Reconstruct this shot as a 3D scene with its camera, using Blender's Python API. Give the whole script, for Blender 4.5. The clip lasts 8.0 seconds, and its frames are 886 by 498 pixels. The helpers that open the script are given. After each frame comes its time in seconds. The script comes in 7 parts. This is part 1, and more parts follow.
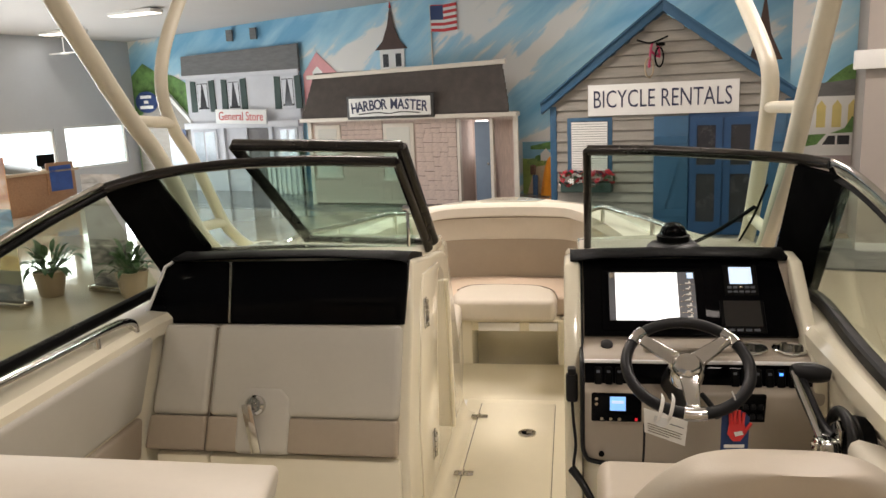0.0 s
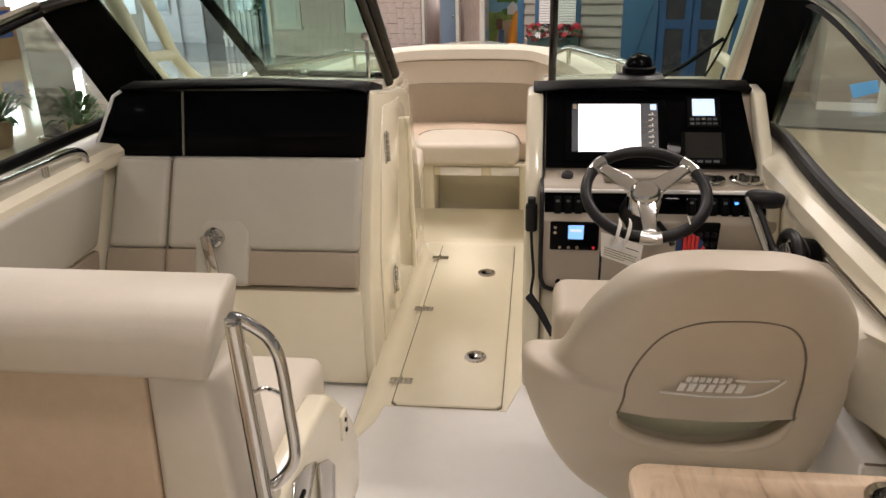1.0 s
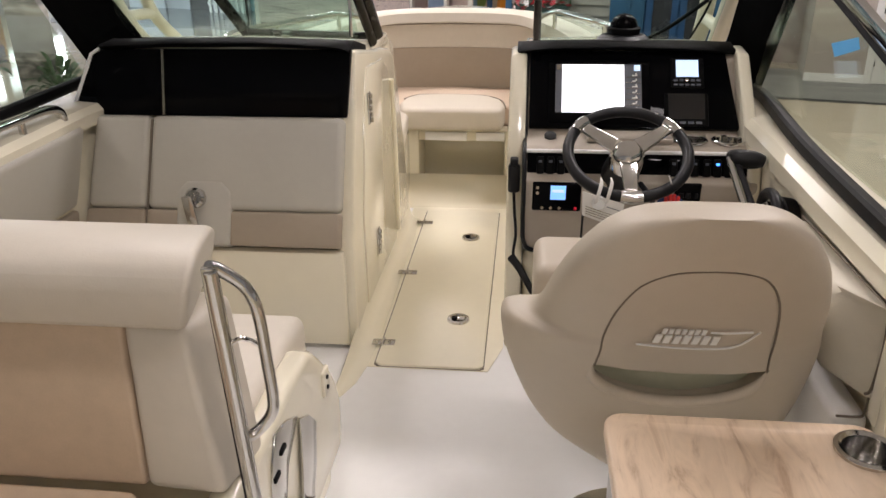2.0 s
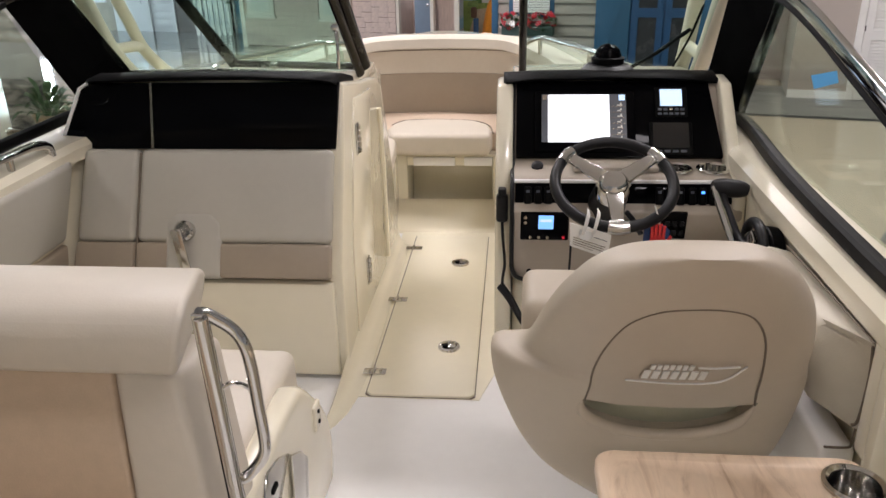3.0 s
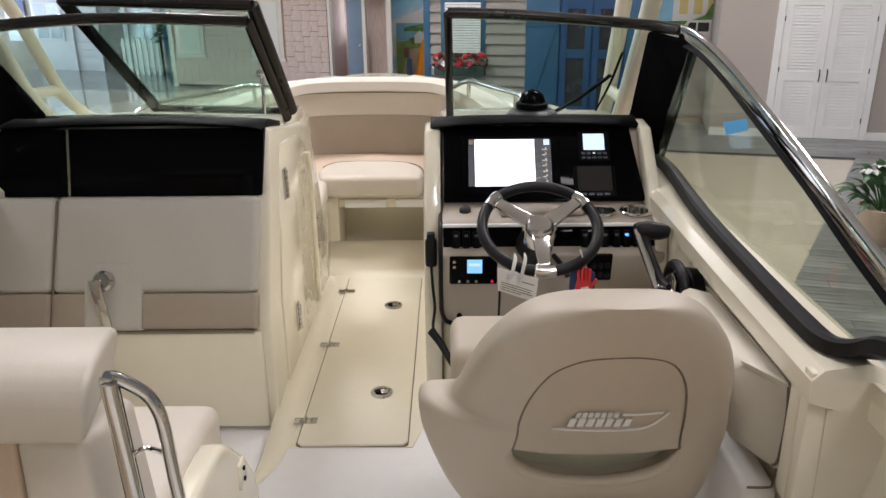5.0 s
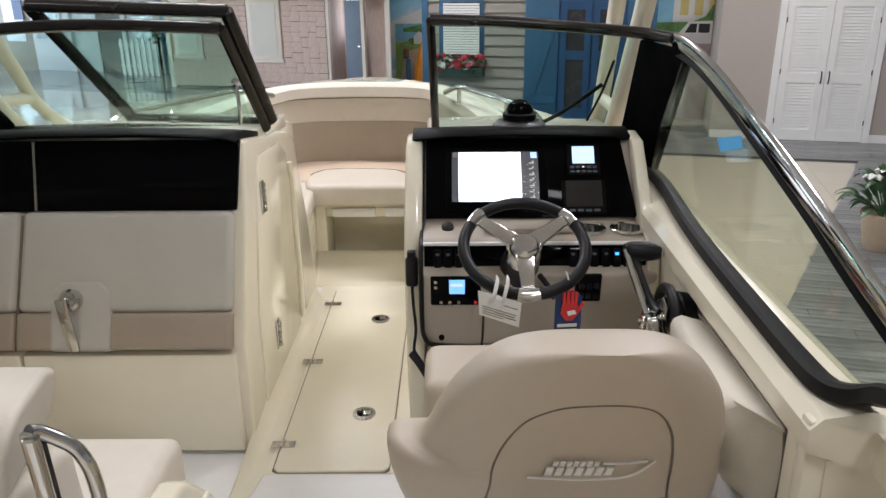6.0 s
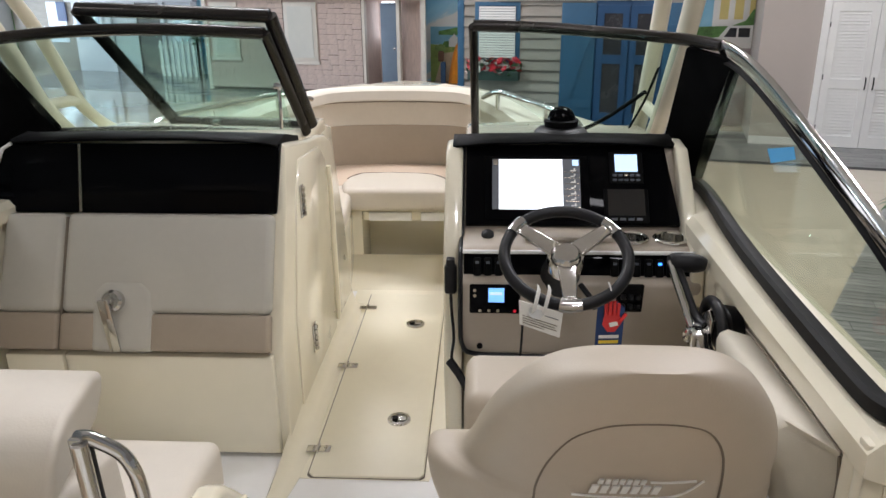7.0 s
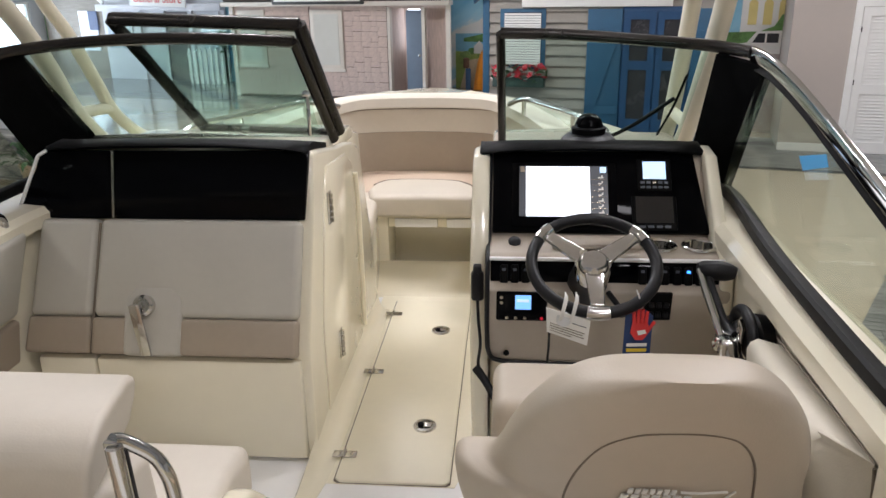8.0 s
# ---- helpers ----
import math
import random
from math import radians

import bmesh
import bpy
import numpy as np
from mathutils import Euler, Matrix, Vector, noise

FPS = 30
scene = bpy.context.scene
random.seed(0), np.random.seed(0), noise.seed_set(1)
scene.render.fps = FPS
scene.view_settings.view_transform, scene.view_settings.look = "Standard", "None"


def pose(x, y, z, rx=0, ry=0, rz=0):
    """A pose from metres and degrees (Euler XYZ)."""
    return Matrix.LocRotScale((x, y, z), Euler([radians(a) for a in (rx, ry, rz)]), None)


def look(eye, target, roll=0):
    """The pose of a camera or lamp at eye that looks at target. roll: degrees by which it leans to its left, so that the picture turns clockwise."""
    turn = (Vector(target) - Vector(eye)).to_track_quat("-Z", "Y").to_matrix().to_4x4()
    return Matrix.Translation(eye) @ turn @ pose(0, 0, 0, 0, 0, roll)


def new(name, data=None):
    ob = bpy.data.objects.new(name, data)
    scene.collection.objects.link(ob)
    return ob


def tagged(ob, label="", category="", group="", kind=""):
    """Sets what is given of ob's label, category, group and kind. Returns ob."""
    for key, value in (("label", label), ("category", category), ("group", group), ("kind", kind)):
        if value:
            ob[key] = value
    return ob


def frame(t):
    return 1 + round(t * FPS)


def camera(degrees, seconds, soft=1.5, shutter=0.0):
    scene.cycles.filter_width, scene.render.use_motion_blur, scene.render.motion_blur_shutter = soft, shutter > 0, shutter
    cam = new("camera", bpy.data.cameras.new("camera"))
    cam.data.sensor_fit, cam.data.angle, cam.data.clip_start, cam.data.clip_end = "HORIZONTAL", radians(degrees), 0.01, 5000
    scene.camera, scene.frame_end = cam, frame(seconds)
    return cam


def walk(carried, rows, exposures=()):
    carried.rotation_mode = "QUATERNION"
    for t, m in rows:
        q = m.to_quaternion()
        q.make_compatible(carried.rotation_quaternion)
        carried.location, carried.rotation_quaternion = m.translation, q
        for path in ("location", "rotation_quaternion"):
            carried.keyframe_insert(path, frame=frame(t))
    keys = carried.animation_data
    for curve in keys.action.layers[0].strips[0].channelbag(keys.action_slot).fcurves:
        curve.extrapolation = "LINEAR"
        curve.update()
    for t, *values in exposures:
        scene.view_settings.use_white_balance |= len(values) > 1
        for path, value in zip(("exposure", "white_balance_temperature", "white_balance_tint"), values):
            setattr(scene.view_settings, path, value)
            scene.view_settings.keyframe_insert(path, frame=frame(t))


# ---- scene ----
cam = camera(60.3, 8.0)
PATH = [
    (0, (0.245, -0.011, 1.534), (-0.089, 1.923, 1.145), -2.5),
    (0.5, (0.246, 0.0, 1.469), (-0.027, 1.886, 0.864), -2.3),
    (1, (0.249, -0.011, 1.43), (0.013, 1.834, 0.695), -1.4),
    (1.5, (0.26, -0.023, 1.388), (0.044, 1.793, 0.577), -0.9),
    (3, (0.268, -0.017, 1.439), (0.091, 1.824, 0.676), -1.3),
    (3.5, (0.269, -0.015, 1.451), (0.094, 1.835, 0.711), -1.4),
    (4, (0.274, -0.015, 1.458), (0.117, 1.846, 0.744), -1.3),
    (4.5, (0.276, -0.019, 1.464), (0.171, 1.854, 0.771), -1.1),
    (5, (0.295, 0.005, 1.46), (0.279, 1.887, 0.783), -0.6),
    (6.5, (0.366, 0.156, 1.482), (0.334, 2.037, 0.804), -0.6),
    (7, (0.328, 0.145, 1.483), (0.227, 2.026, 0.812), -0.5),
    (7.5, (0.318, 0.139, 1.481), (0.168, 2.017, 0.812), -0.7),
    (8, (0.32, 0.141, 1.486), (0.156, 2.024, 0.831), -0.9),
]
walk(cam, [(t, look(eye, target, roll)) for t, eye, target, roll in PATH],
     exposures=[(0, -0.13, 7200, 14), (0.5, -0.12, 7200, 15), (1.0, -0.09, 7000, 16), (1.5, -0.07, 6750, 16), (3.0, -0.06, 6400, 16), (4.5, -0.07, 6300, 15), (6.5, -0.07, 6050, 11), (8.0, -0.06, 6150, 13)])

# ---- world and light ----
world = bpy.data.worlds.new("showroom_daylight")
scene.world = world
world.use_nodes = True
wn = world.node_tree.nodes
sky = wn.new("ShaderNodeTexSky")
sky.sky_type, sky.sun_disc, sky.sun_elevation, sky.sun_rotation = "NISHITA", False, radians(40), radians(300)
world.node_tree.links.new(sky.outputs[0], wn["Background"].inputs[0])
wn["Background"].inputs[1].default_value = 0.12

I4 = Matrix.Identity(4)
ROOM = pose(0, 0, 0, 0, 0, -14)
XF = I4
FLOOR = -0.85


def area_lamp(name, m, sx, sy, watts, colour):
    d = bpy.data.lights.new(name, "AREA")
    d.shape, d.size, d.size_y, d.energy, d.color = "RECTANGLE", sx, sy, watts, colour
    ob = new(name, d)
    ob.matrix_world = m
    return ob


# First two seen, rest added; last two fill the chair backs and mural.
LAMPS = [(-16.4, 14.6, 11), (-13.17, 13.8, 22), (-8.5, 9.5, 58), (-4.3, 10.0, 138), (-2.4, 4.2, 106), (0.9, 4.4, 102), (1.8, 9.3, 115), (-3.3, -0.2, 24), (1.2, 0.4, 40), (3.4, -3.2, 100), (-2.5, 15.8, 40)]


def ceil_z(u):
    return 3.55 + 0.045 * (min(u, -6.0) + 17.6)


for u, v, watts in LAMPS:
    area_lamp("ceiling_and_fill_lamp", ROOM @ pose(u, v, ceil_z(u) - 0.10, 0, 0, 0), 1.25, 0.34, watts, (1.0, 0.955, 0.945) if u > -8 else (0.86, 0.93, 1.0))
for v in (14.1, 16.35):
    area_lamp("window_daylight", ROOM @ pose(-17.45, v, 0.55, 0, -90, 0), 1.2, 1.6, 75, (0.78, 0.89, 1.0))
# Lamps in four added windows out of view, to brighten the floor.
for v in (2.5, 5.0, 7.5, 10.0):
    area_lamp("window_daylight", ROOM @ pose(-17.45, v, 0.2, 0, -90, 0), 2.0, 1.8, 210, (0.78, 0.89, 1.0))


# ---- materials ----
def surf(name, col, rough=0.5, metal=0.0, var=0.05, scale=6.0, bump=0.0, bscale=300.0, coat=0.0, rvar=0.05, grain=(1, 1, 1), spec=0.5):
    m = bpy.data.materials.new(name)
    m.use_nodes = True
    nt = m.node_tree
    N, L = nt.nodes, nt.links
    b = N["Principled BSDF"]
    tc = N.new("ShaderNodeTexCoord")
    mp = N.new("ShaderNodeMapping")
    mp.inputs["Scale"].default_value = grain
    L.new(tc.outputs["Object"], mp.inputs[0])
    n1 = N.new("ShaderNodeTexNoise")
    n1.inputs["Scale"].default_value, n1.inputs["Detail"].default_value = scale, 4
    n2 = N.new("ShaderNodeTexNoise")
    n2.inputs["Scale"].default_value, n2.inputs["Detail"].default_value = scale * 9, 3
    L.new(mp.outputs[0], n1.inputs[0])
    L.new(mp.outputs[0], n2.inputs[0])
    add = N.new("ShaderNodeMath")
    add.operation = "MULTIPLY_ADD"
    add.inputs[1].default_value = 0.45
    L.new(n2.outputs[0], add.inputs[0])
    L.new(n1.outputs[0], add.inputs[2])
    mr = N.new("ShaderNodeMapRange")
    mr.inputs["From Min"].default_value, mr.inputs["From Max"].default_value = 0.45, 1.0
    mr.inputs["To Min"].default_value, mr.inputs["To Max"].default_value = 1 - var, 1 + var
    L.new(add.outputs[0], mr.inputs["Value"])
    mul = N.new("ShaderNodeVectorMath")
    mul.operation = "SCALE"
    mul.inputs[0].default_value = col
    L.new(mr.outputs[0], mul.inputs["Scale"])
    L.new(mul.outputs[0], b.inputs["Base Color"])
    mr2 = N.new("ShaderNodeMapRange")
    mr2.inputs["From Min"].default_value, mr2.inputs["From Max"].default_value = 0.45, 1.0
    mr2.inputs["To Min"].default_value, mr2.inputs["To Max"].default_value = max(0.01, rough - rvar), min(1, rough + rvar)
    L.new(add.outputs[0], mr2.inputs["Value"])
    L.new(mr2.outputs[0], b.inputs["Roughness"])
    b.inputs["Metallic"].default_value = metal
    b.inputs["Coat Weight"].default_value = coat
    b.inputs["Coat Roughness"].default_value = 0.06
    b.inputs["Specular IOR Level"].default_value = spec
    if bump:
        n3 = N.new("ShaderNodeTexNoise")
        n3.inputs["Scale"].default_value, n3.inputs["Detail"].default_value = bscale, 2
        L.new(mp.outputs[0], n3.inputs[0])
        bp = N.new("ShaderNodeBump")
        bp.inputs["Strength"].default_value, bp.inputs["Distance"].default_value = bump, 0.004
        L.new(n3.outputs[0], bp.inputs["Height"])
        L.new(bp.outputs[0], b.inputs["Normal"])
    return m


def glow(name, col, strength):
    m = bpy.data.materials.new(name)
    m.use_nodes = True
    b = m.node_tree.nodes["Principled BSDF"]
    b.inputs["Base Color"].default_value = (*col, 1)
    b.inputs["Emission Color"].default_value = (*col, 1)
    b.inputs["Emission Strength"].default_value = strength
    b.inputs["Roughness"].default_value = 0.25
    return m


def glass(name, tint, rough=0.0, gloss=0.45):
    m = bpy.data.materials.new(name)
    m.use_nodes = True
    nt = m.node_tree
    for n in list(nt.nodes):
        nt.nodes.remove(n)
    out = nt.nodes.new("ShaderNodeOutputMaterial")
    tr = nt.nodes.new("ShaderNodeBsdfTransparent")
    tr.inputs[0].default_value = (*tint, 1)
    gl = nt.nodes.new("ShaderNodeBsdfGlossy")
    gl.inputs[0].default_value = (0.9, 1.0, 0.97, 1)
    gl.inputs["Roughness"].default_value = rough
    lw = nt.nodes.new("ShaderNodeLayerWeight")
    lw.inputs[0].default_value = 0.5
    pw = nt.nodes.new("ShaderNodeMath")
    pw.operation = "POWER"
    pw.inputs[1].default_value = 3.5
    nt.links.new(lw.outputs["Facing"], pw.inputs[0])
    fr = nt.nodes.new("ShaderNodeMath")
    fr.operation = "MULTIPLY_ADD"
    fr.inputs[1].default_value, fr.inputs[2].default_value = gloss, 0.03
    nt.links.new(pw.outputs[0], fr.inputs[0])
    mx = nt.nodes.new("ShaderNodeMixShader")
    nt.links.new(fr.outputs[0], mx.inputs[0])
    nt.links.new(tr.outputs[0], mx.inputs[1])
    nt.links.new(gl.outputs[0], mx.inputs[2])
    nt.links.new(mx.outputs[0], out.inputs[0])
    return m


GEL = surf("cream_gelcoat", (0.82, 0.765, 0.605), 0.16, coat=0.6, var=0.03, scale=2, rvar=0.04)
GELW = surf("white_nonskid_gelcoat", (0.87, 0.865, 0.85), 0.38, var=0.03, scale=3, bump=0.12, bscale=420)
GELH = surf("cream_nonskid_hatch", (0.82, 0.765, 0.605), 0.36, var=0.03, scale=3, bump=0.12, bscale=420)
VINYL = surf("ivory_vinyl", (0.62, 0.565, 0.475), 0.48, var=0.04, scale=5, bump=0.10, bscale=260)
IVORY = surf("cream_vinyl", (0.62, 0.575, 0.475), 0.5, var=0.05, scale=5, bump=0.12, bscale=260)
VINYLD = surf("taupe_vinyl", (0.37, 0.31, 0.24), 0.52, var=0.05, scale=5, bump=0.12, bscale=260)
TAN = surf("tan_vinyl", (0.56, 0.435, 0.31), 0.55, var=0.06, scale=30, bump=0.12, bscale=300)
# Tan vinyl made lighter, with the light on the bow cushion in its colour.
TAN_LIT = surf("lit_tan_vinyl", (0.60, 0.475, 0.36), 0.52, var=0.05, scale=6, bump=0.12, bscale=280)
# The ivory vinyl again, darker and greyer for the shade on the lounge.
VINYL_SHADED = surf("shaded_ivory_vinyl", (0.485, 0.465, 0.405), 0.48, var=0.04, scale=5, bump=0.10, bscale=260)
SEAT = surf("sand_vinyl", (0.50, 0.435, 0.345), 0.46, var=0.04, scale=5, bump=0.10, bscale=260)
STITCH = surf("sand_stitch", (0.34, 0.29, 0.225), 0.7, var=0.1)
SEAM = surf("dark_seam", (0.17, 0.14, 0.105), 0.7, var=0.1)
BLACK = surf("gloss_black_acrylic", (0.002, 0.002, 0.0025), 0.06, var=0.1, coat=0.0, rvar=0.02, spec=0.06)
CORNER = surf("dull_black_panel", (0.006, 0.006, 0.006), 0.8, var=0.2, scale=20, spec=0.0)
MATTE = surf("matte_black_trim", (0.005, 0.005, 0.005), 0.5, var=0.2, scale=20, spec=0.05)
BASEST = surf("satin_black_strip", (0.012, 0.012, 0.012), 0.55, var=0.15, scale=20, spec=0.2)
RUBBER = surf("black_rubber", (0.009, 0.009, 0.010), 0.42, var=0.15, scale=20, spec=0.25)
STEEL = surf("polished_stainless", (0.62, 0.61, 0.59), 0.12, 1.0, var=0.05, scale=10, rvar=0.05)
POLISH = surf("mirror_polished_rail", (0.46, 0.44, 0.42), 0.09, 1.0, var=0.08, scale=3, rvar=0.05)
BRONZE = surf("dark_bronze_anodised_frame", (0.034, 0.031, 0.028), 0.26, 0.7, var=0.05, scale=5, rvar=0.03)
ALLOY = surf("anodised_alloy_frame", (0.42, 0.38, 0.32), 0.22, 1.0, var=0.08, scale=14)
TOWER = surf("cream_powder_coat", (0.72, 0.66, 0.52), 0.35, var=0.04, scale=6)
GLASS = glass("tinted_windshield_glass", (0.84, 0.92, 0.885))
SIDEG = glass("pale_side_glass", (0.85, 0.875, 0.81), gloss=0.16)
CLEAR = glass("clear_glass", (0.90, 0.94, 0.93))
GLOSSB = surf("dark_display_glass", (0.004, 0.004, 0.005), 0.05, var=0.1, rvar=0.01, spec=0.8)
DASH = surf("pale_dash_moulding", (0.42, 0.365, 0.295), 0.4, var=0.04, scale=6, bump=0.05)
SCREEN = glow("lit_chart_screen", (0.95, 0.97, 1.0), 1.6)
SCREENB = glow("lit_blue_screen", (0.22, 0.50, 0.95), 1.1)
SCREENP = glow("lit_pale_blue_screen", (0.55, 0.72, 0.95), 1.0)
SCREEND = surf("grey_menu_strip", (0.08, 0.09, 0.11), 0.3)
LEDB = glow("blue_switch_light", (0.05, 0.25, 1.0), 3.0)
LEDR = glow("red_button_light", (0.7, 0.02, 0.04), 0.35)
WHITE = surf("white_paint", (0.80, 0.79, 0.76), 0.5, var=0.03, scale=4)
PAPER = surf("white_card", (0.80, 0.79, 0.75), 0.6, var=0.04, scale=20)
RED = surf("red_print", (0.65, 0.04, 0.04), 0.5, var=0.05)
NAVY = surf("navy_print", (0.02, 0.05, 0.15), 0.45, var=0.08)
YELLOW = surf("yellow_print", (0.75, 0.55, 0.05), 0.5)
STICK = surf("light_blue_sticker", (0.10, 0.45, 0.85), 0.4, var=0.03)


def table_stone():
    """Cream laminate with broad pale drifts and fine slanting brown veins."""
    m = surf("cream_marbled_laminate", (0.74, 0.58, 0.43), 0.36, var=0.06, scale=4, grain=(2.5, 0.8, 1))
    nt = m.node_tree
    N, L = nt.nodes, nt.links
    b = N["Principled BSDF"]
    src = b.inputs["Base Color"].links[0].from_socket
    tc = N.new("ShaderNodeTexCoord")
    mp = N.new("ShaderNodeMapping")
    mp.inputs["Rotation"].default_value = (0, 0, radians(-28))
    mp.inputs["Scale"].default_value = (9, 2.2, 1)
    L.new(tc.outputs["Object"], mp.inputs[0])
    w = N.new("ShaderNodeTexNoise")
    w.inputs["Scale"].default_value, w.inputs["Detail"].default_value, w.inputs["Roughness"].default_value, w.inputs["Distortion"].default_value = 2.4, 9, 0.62, 1.1
    L.new(mp.outputs[0], w.inputs[0])
    r = N.new("ShaderNodeValToRGB")
    e = r.color_ramp.elements
    e[0].position, e[0].color = 0.30, (0.62, 0.52, 0.44, 1)
    e[1].position, e[1].color = 0.44, (0.95, 0.93, 0.90, 1)
    x = e.new(0.56)
    x.color = (1.05, 1.04, 1.02, 1)
    x = e.new(0.66)
    x.color = (0.86, 0.80, 0.74, 1)
    L.new(w.outputs[0], r.inputs[0])
    mx = N.new("ShaderNodeMix")
    mx.data_type, mx.blend_type = "RGBA", "MULTIPLY"
    mx.inputs["Factor"].default_value = 1
    L.new(src, mx.inputs[6])
    L.new(r.outputs[0], mx.inputs[7])
    L.new(mx.outputs[2], b.inputs["Base Color"])
    return m


MARBLE = table_stone()


# ---- mesh helpers ----
def thing(name, base, label, category, group="", kind=""):
    e = new(name)
    e.empty_display_size = 0.1
    e.matrix_world = Matrix.Translation(XF @ Vector(base))
    return tagged(e, label, category, group, kind)


def part(name, bm, material, parent=None, label="", angle=38, xf=None):
    bm.transform(XF if xf is None else xf)
    bmesh.ops.recalc_face_normals(bm, faces=bm.faces)
    me = bpy.data.meshes.new(name)
    bm.to_mesh(me)
    bm.free()
    me.materials.append(material)
    me.shade_smooth()
    me.set_sharp_from_angle(angle=radians(angle))
    ob = new(name, me)
    if parent:
        ob.parent = parent
        top = parent
        while top.parent:
            top = top.parent
        if top.type == "EMPTY":
            ob.matrix_parent_inverse = top.matrix_basis.inverted() if parent == top else I4
    if label:
        ob["label"] = label
    return ob


def bevel(bm, r, seg=2, angle=30):
    if r > 0:
        es = [e for e in bm.edges if len(e.link_faces) == 2 and e.calc_face_angle(0) > radians(angle)]
        bmesh.ops.bevel(bm, geom=es, offset=r, segments=seg, profile=0.5, affect="EDGES", clamp_overlap=True)
    return bm


def box(a, b, r=0.0, seg=2, m=None):
    bm = bmesh.new()
    bmesh.ops.create_cube(bm, size=1)
    a, b = Vector(a), Vector(b)
    bm.transform(Matrix.LocRotScale((a + b) / 2, None, [abs(q) for q in (b - a)]))
    bevel(bm, r, seg)
    if m:
        bm.transform(m)
    return bm


def prism(pts, axis, a, b, r=0.0, seg=2):
    """A closed outline in the two axes other than axis, drawn out from a to b."""
    bm = bmesh.new()
    k = "xyz".index(axis)

    def at(p, c):
        v = list(p)
        v.insert(k, c)
        return v
    lo = [bm.verts.new(at(p, a)) for p in pts]
    hi = [bm.verts.new(at(p, b)) for p in pts]
    n = len(pts)
    bm.faces.new(lo)
    bm.faces.new(hi[::-1])
    for i in range(n):
        bm.faces.new((lo[i], hi[i], hi[(i + 1) % n], lo[(i + 1) % n]))
    bmesh.ops.recalc_face_normals(bm, faces=bm.faces)
    return bevel(bm, r, seg)


def slab(corners, thick, r=0.0, seg=2, away=None):
    """A flat outline in space given a thickness, behind it (away: a point on the far side)."""
    ps = [Vector(c) for c in corners]
    n = (ps[1] - ps[0]).cross(ps[2] - ps[0]).normalized()
    if away is not None and n.dot(Vector(away) - ps[0]) < 0:
        n = -n
    bm = bmesh.new()
    f = [bm.verts.new(p) for p in ps]
    g = [bm.verts.new(p + n * thick) for p in ps]
    bm.faces.new(f)
    bm.faces.new(g[::-1])
    for i in range(len(ps)):
        j = (i + 1) % len(ps)
        bm.faces.new((f[i], g[i], g[j], f[j]))
    bmesh.ops.recalc_face_normals(bm, faces=bm.faces)
    return bevel(bm, r, seg)


def curve_pts(pts, n=6, closed=False):
    """Catmull-Rom through the points."""
    ps = [Vector(p) for p in pts]
    out = []
    m = len(ps)
    for i in range(m if closed else m - 1):
        p0 = ps[(i - 1) % m] if closed or i else ps[0]
        p1, p2 = ps[i], ps[(i + 1) % m]
        p3 = ps[(i + 2) % m] if closed or i + 2 < m else ps[-1]
        for k in range(n):
            t = k / n
            out.append(0.5 * (2 * p1 + (p2 - p0) * t + (2 * p0 - 5 * p1 + 4 * p2 - p3) * t * t + (3 * p1 - p0 - 3 * p2 + p3) * t ** 3))
    if not closed:
        out.append(ps[-1])
    return out


def tube(pts, r, n=6, sides=12, closed=False, smooth=True, flat=1.0, up=None, bm=None):
    """A round bar along the points; flat squeezes it across the direction up."""
    ps = curve_pts(pts, n, closed) if smooth else [Vector(p) for p in pts]
    bm = bm or bmesh.new()
    rings = []
    side = None
    for i, p in enumerate(ps):
        a = ps[i - 1] if i or closed else p
        b = ps[(i + 1) % len(ps)] if i + 1 < len(ps) or closed else p
        d = (b - a).normalized()
        if up is not None:
            s = d.cross(Vector(up)).normalized()
        elif side is None:
            s = d.orthogonal().normalized()
        else:
            s = (side - d * side.dot(d)).normalized()
        side = s
        t = d.cross(s)
        rr = r(i / max(1, len(ps) - 1)) if callable(r) else r
        rings.append([bm.verts.new(p + (s * math.cos(q) * rr + t * math.sin(q) * rr * flat)) for q in [2 * math.pi * k / sides for k in range(sides)]])
    for i in range(len(rings) - (0 if closed else 1)):
        A, B = rings[i], rings[(i + 1) % len(rings)]
        for k in range(sides):
            bm.faces.new((A[k], A[(k + 1) % sides], B[(k + 1) % sides], B[k]))
    if not closed:
        bm.faces.new(rings[0][::-1])
        bm.faces.new(rings[-1])
    return bm


def lathe(profile, m=I4, sides=24):
    """Turned form: (radius, height) rows round z, placed by m."""
    bm = bmesh.new()
    rings = []
    for r, h in profile:
        rings.append([bm.verts.new((max(r, 1e-4) * math.cos(2 * math.pi * k / sides), max(r, 1e-4) * math.sin(2 * math.pi * k / sides), h)) for k in range(sides)])
    for A, B in zip(rings, rings[1:]):
        for k in range(sides):
            bm.faces.new((A[k], A[(k + 1) % sides], B[(k + 1) % sides], B[k]))
    bm.faces.new(rings[0][::-1])
    bm.faces.new(rings[-1])
    bm.transform(m)
    return bm


def loft(rings, cap=True, closed=True):
    bm = bmesh.new()
    vs = [[bm.verts.new(p) for p in r] for r in rings]
    n = len(rings[0])
    for A, B in zip(vs, vs[1:]):
        for k in range(n if closed else n - 1):
            bm.faces.new((A[k], A[(k + 1) % n], B[(k + 1) % n], B[k]))
    if cap and closed:
        bm.faces.new(vs[0][::-1])
        bm.faces.new(vs[-1])
    return bm


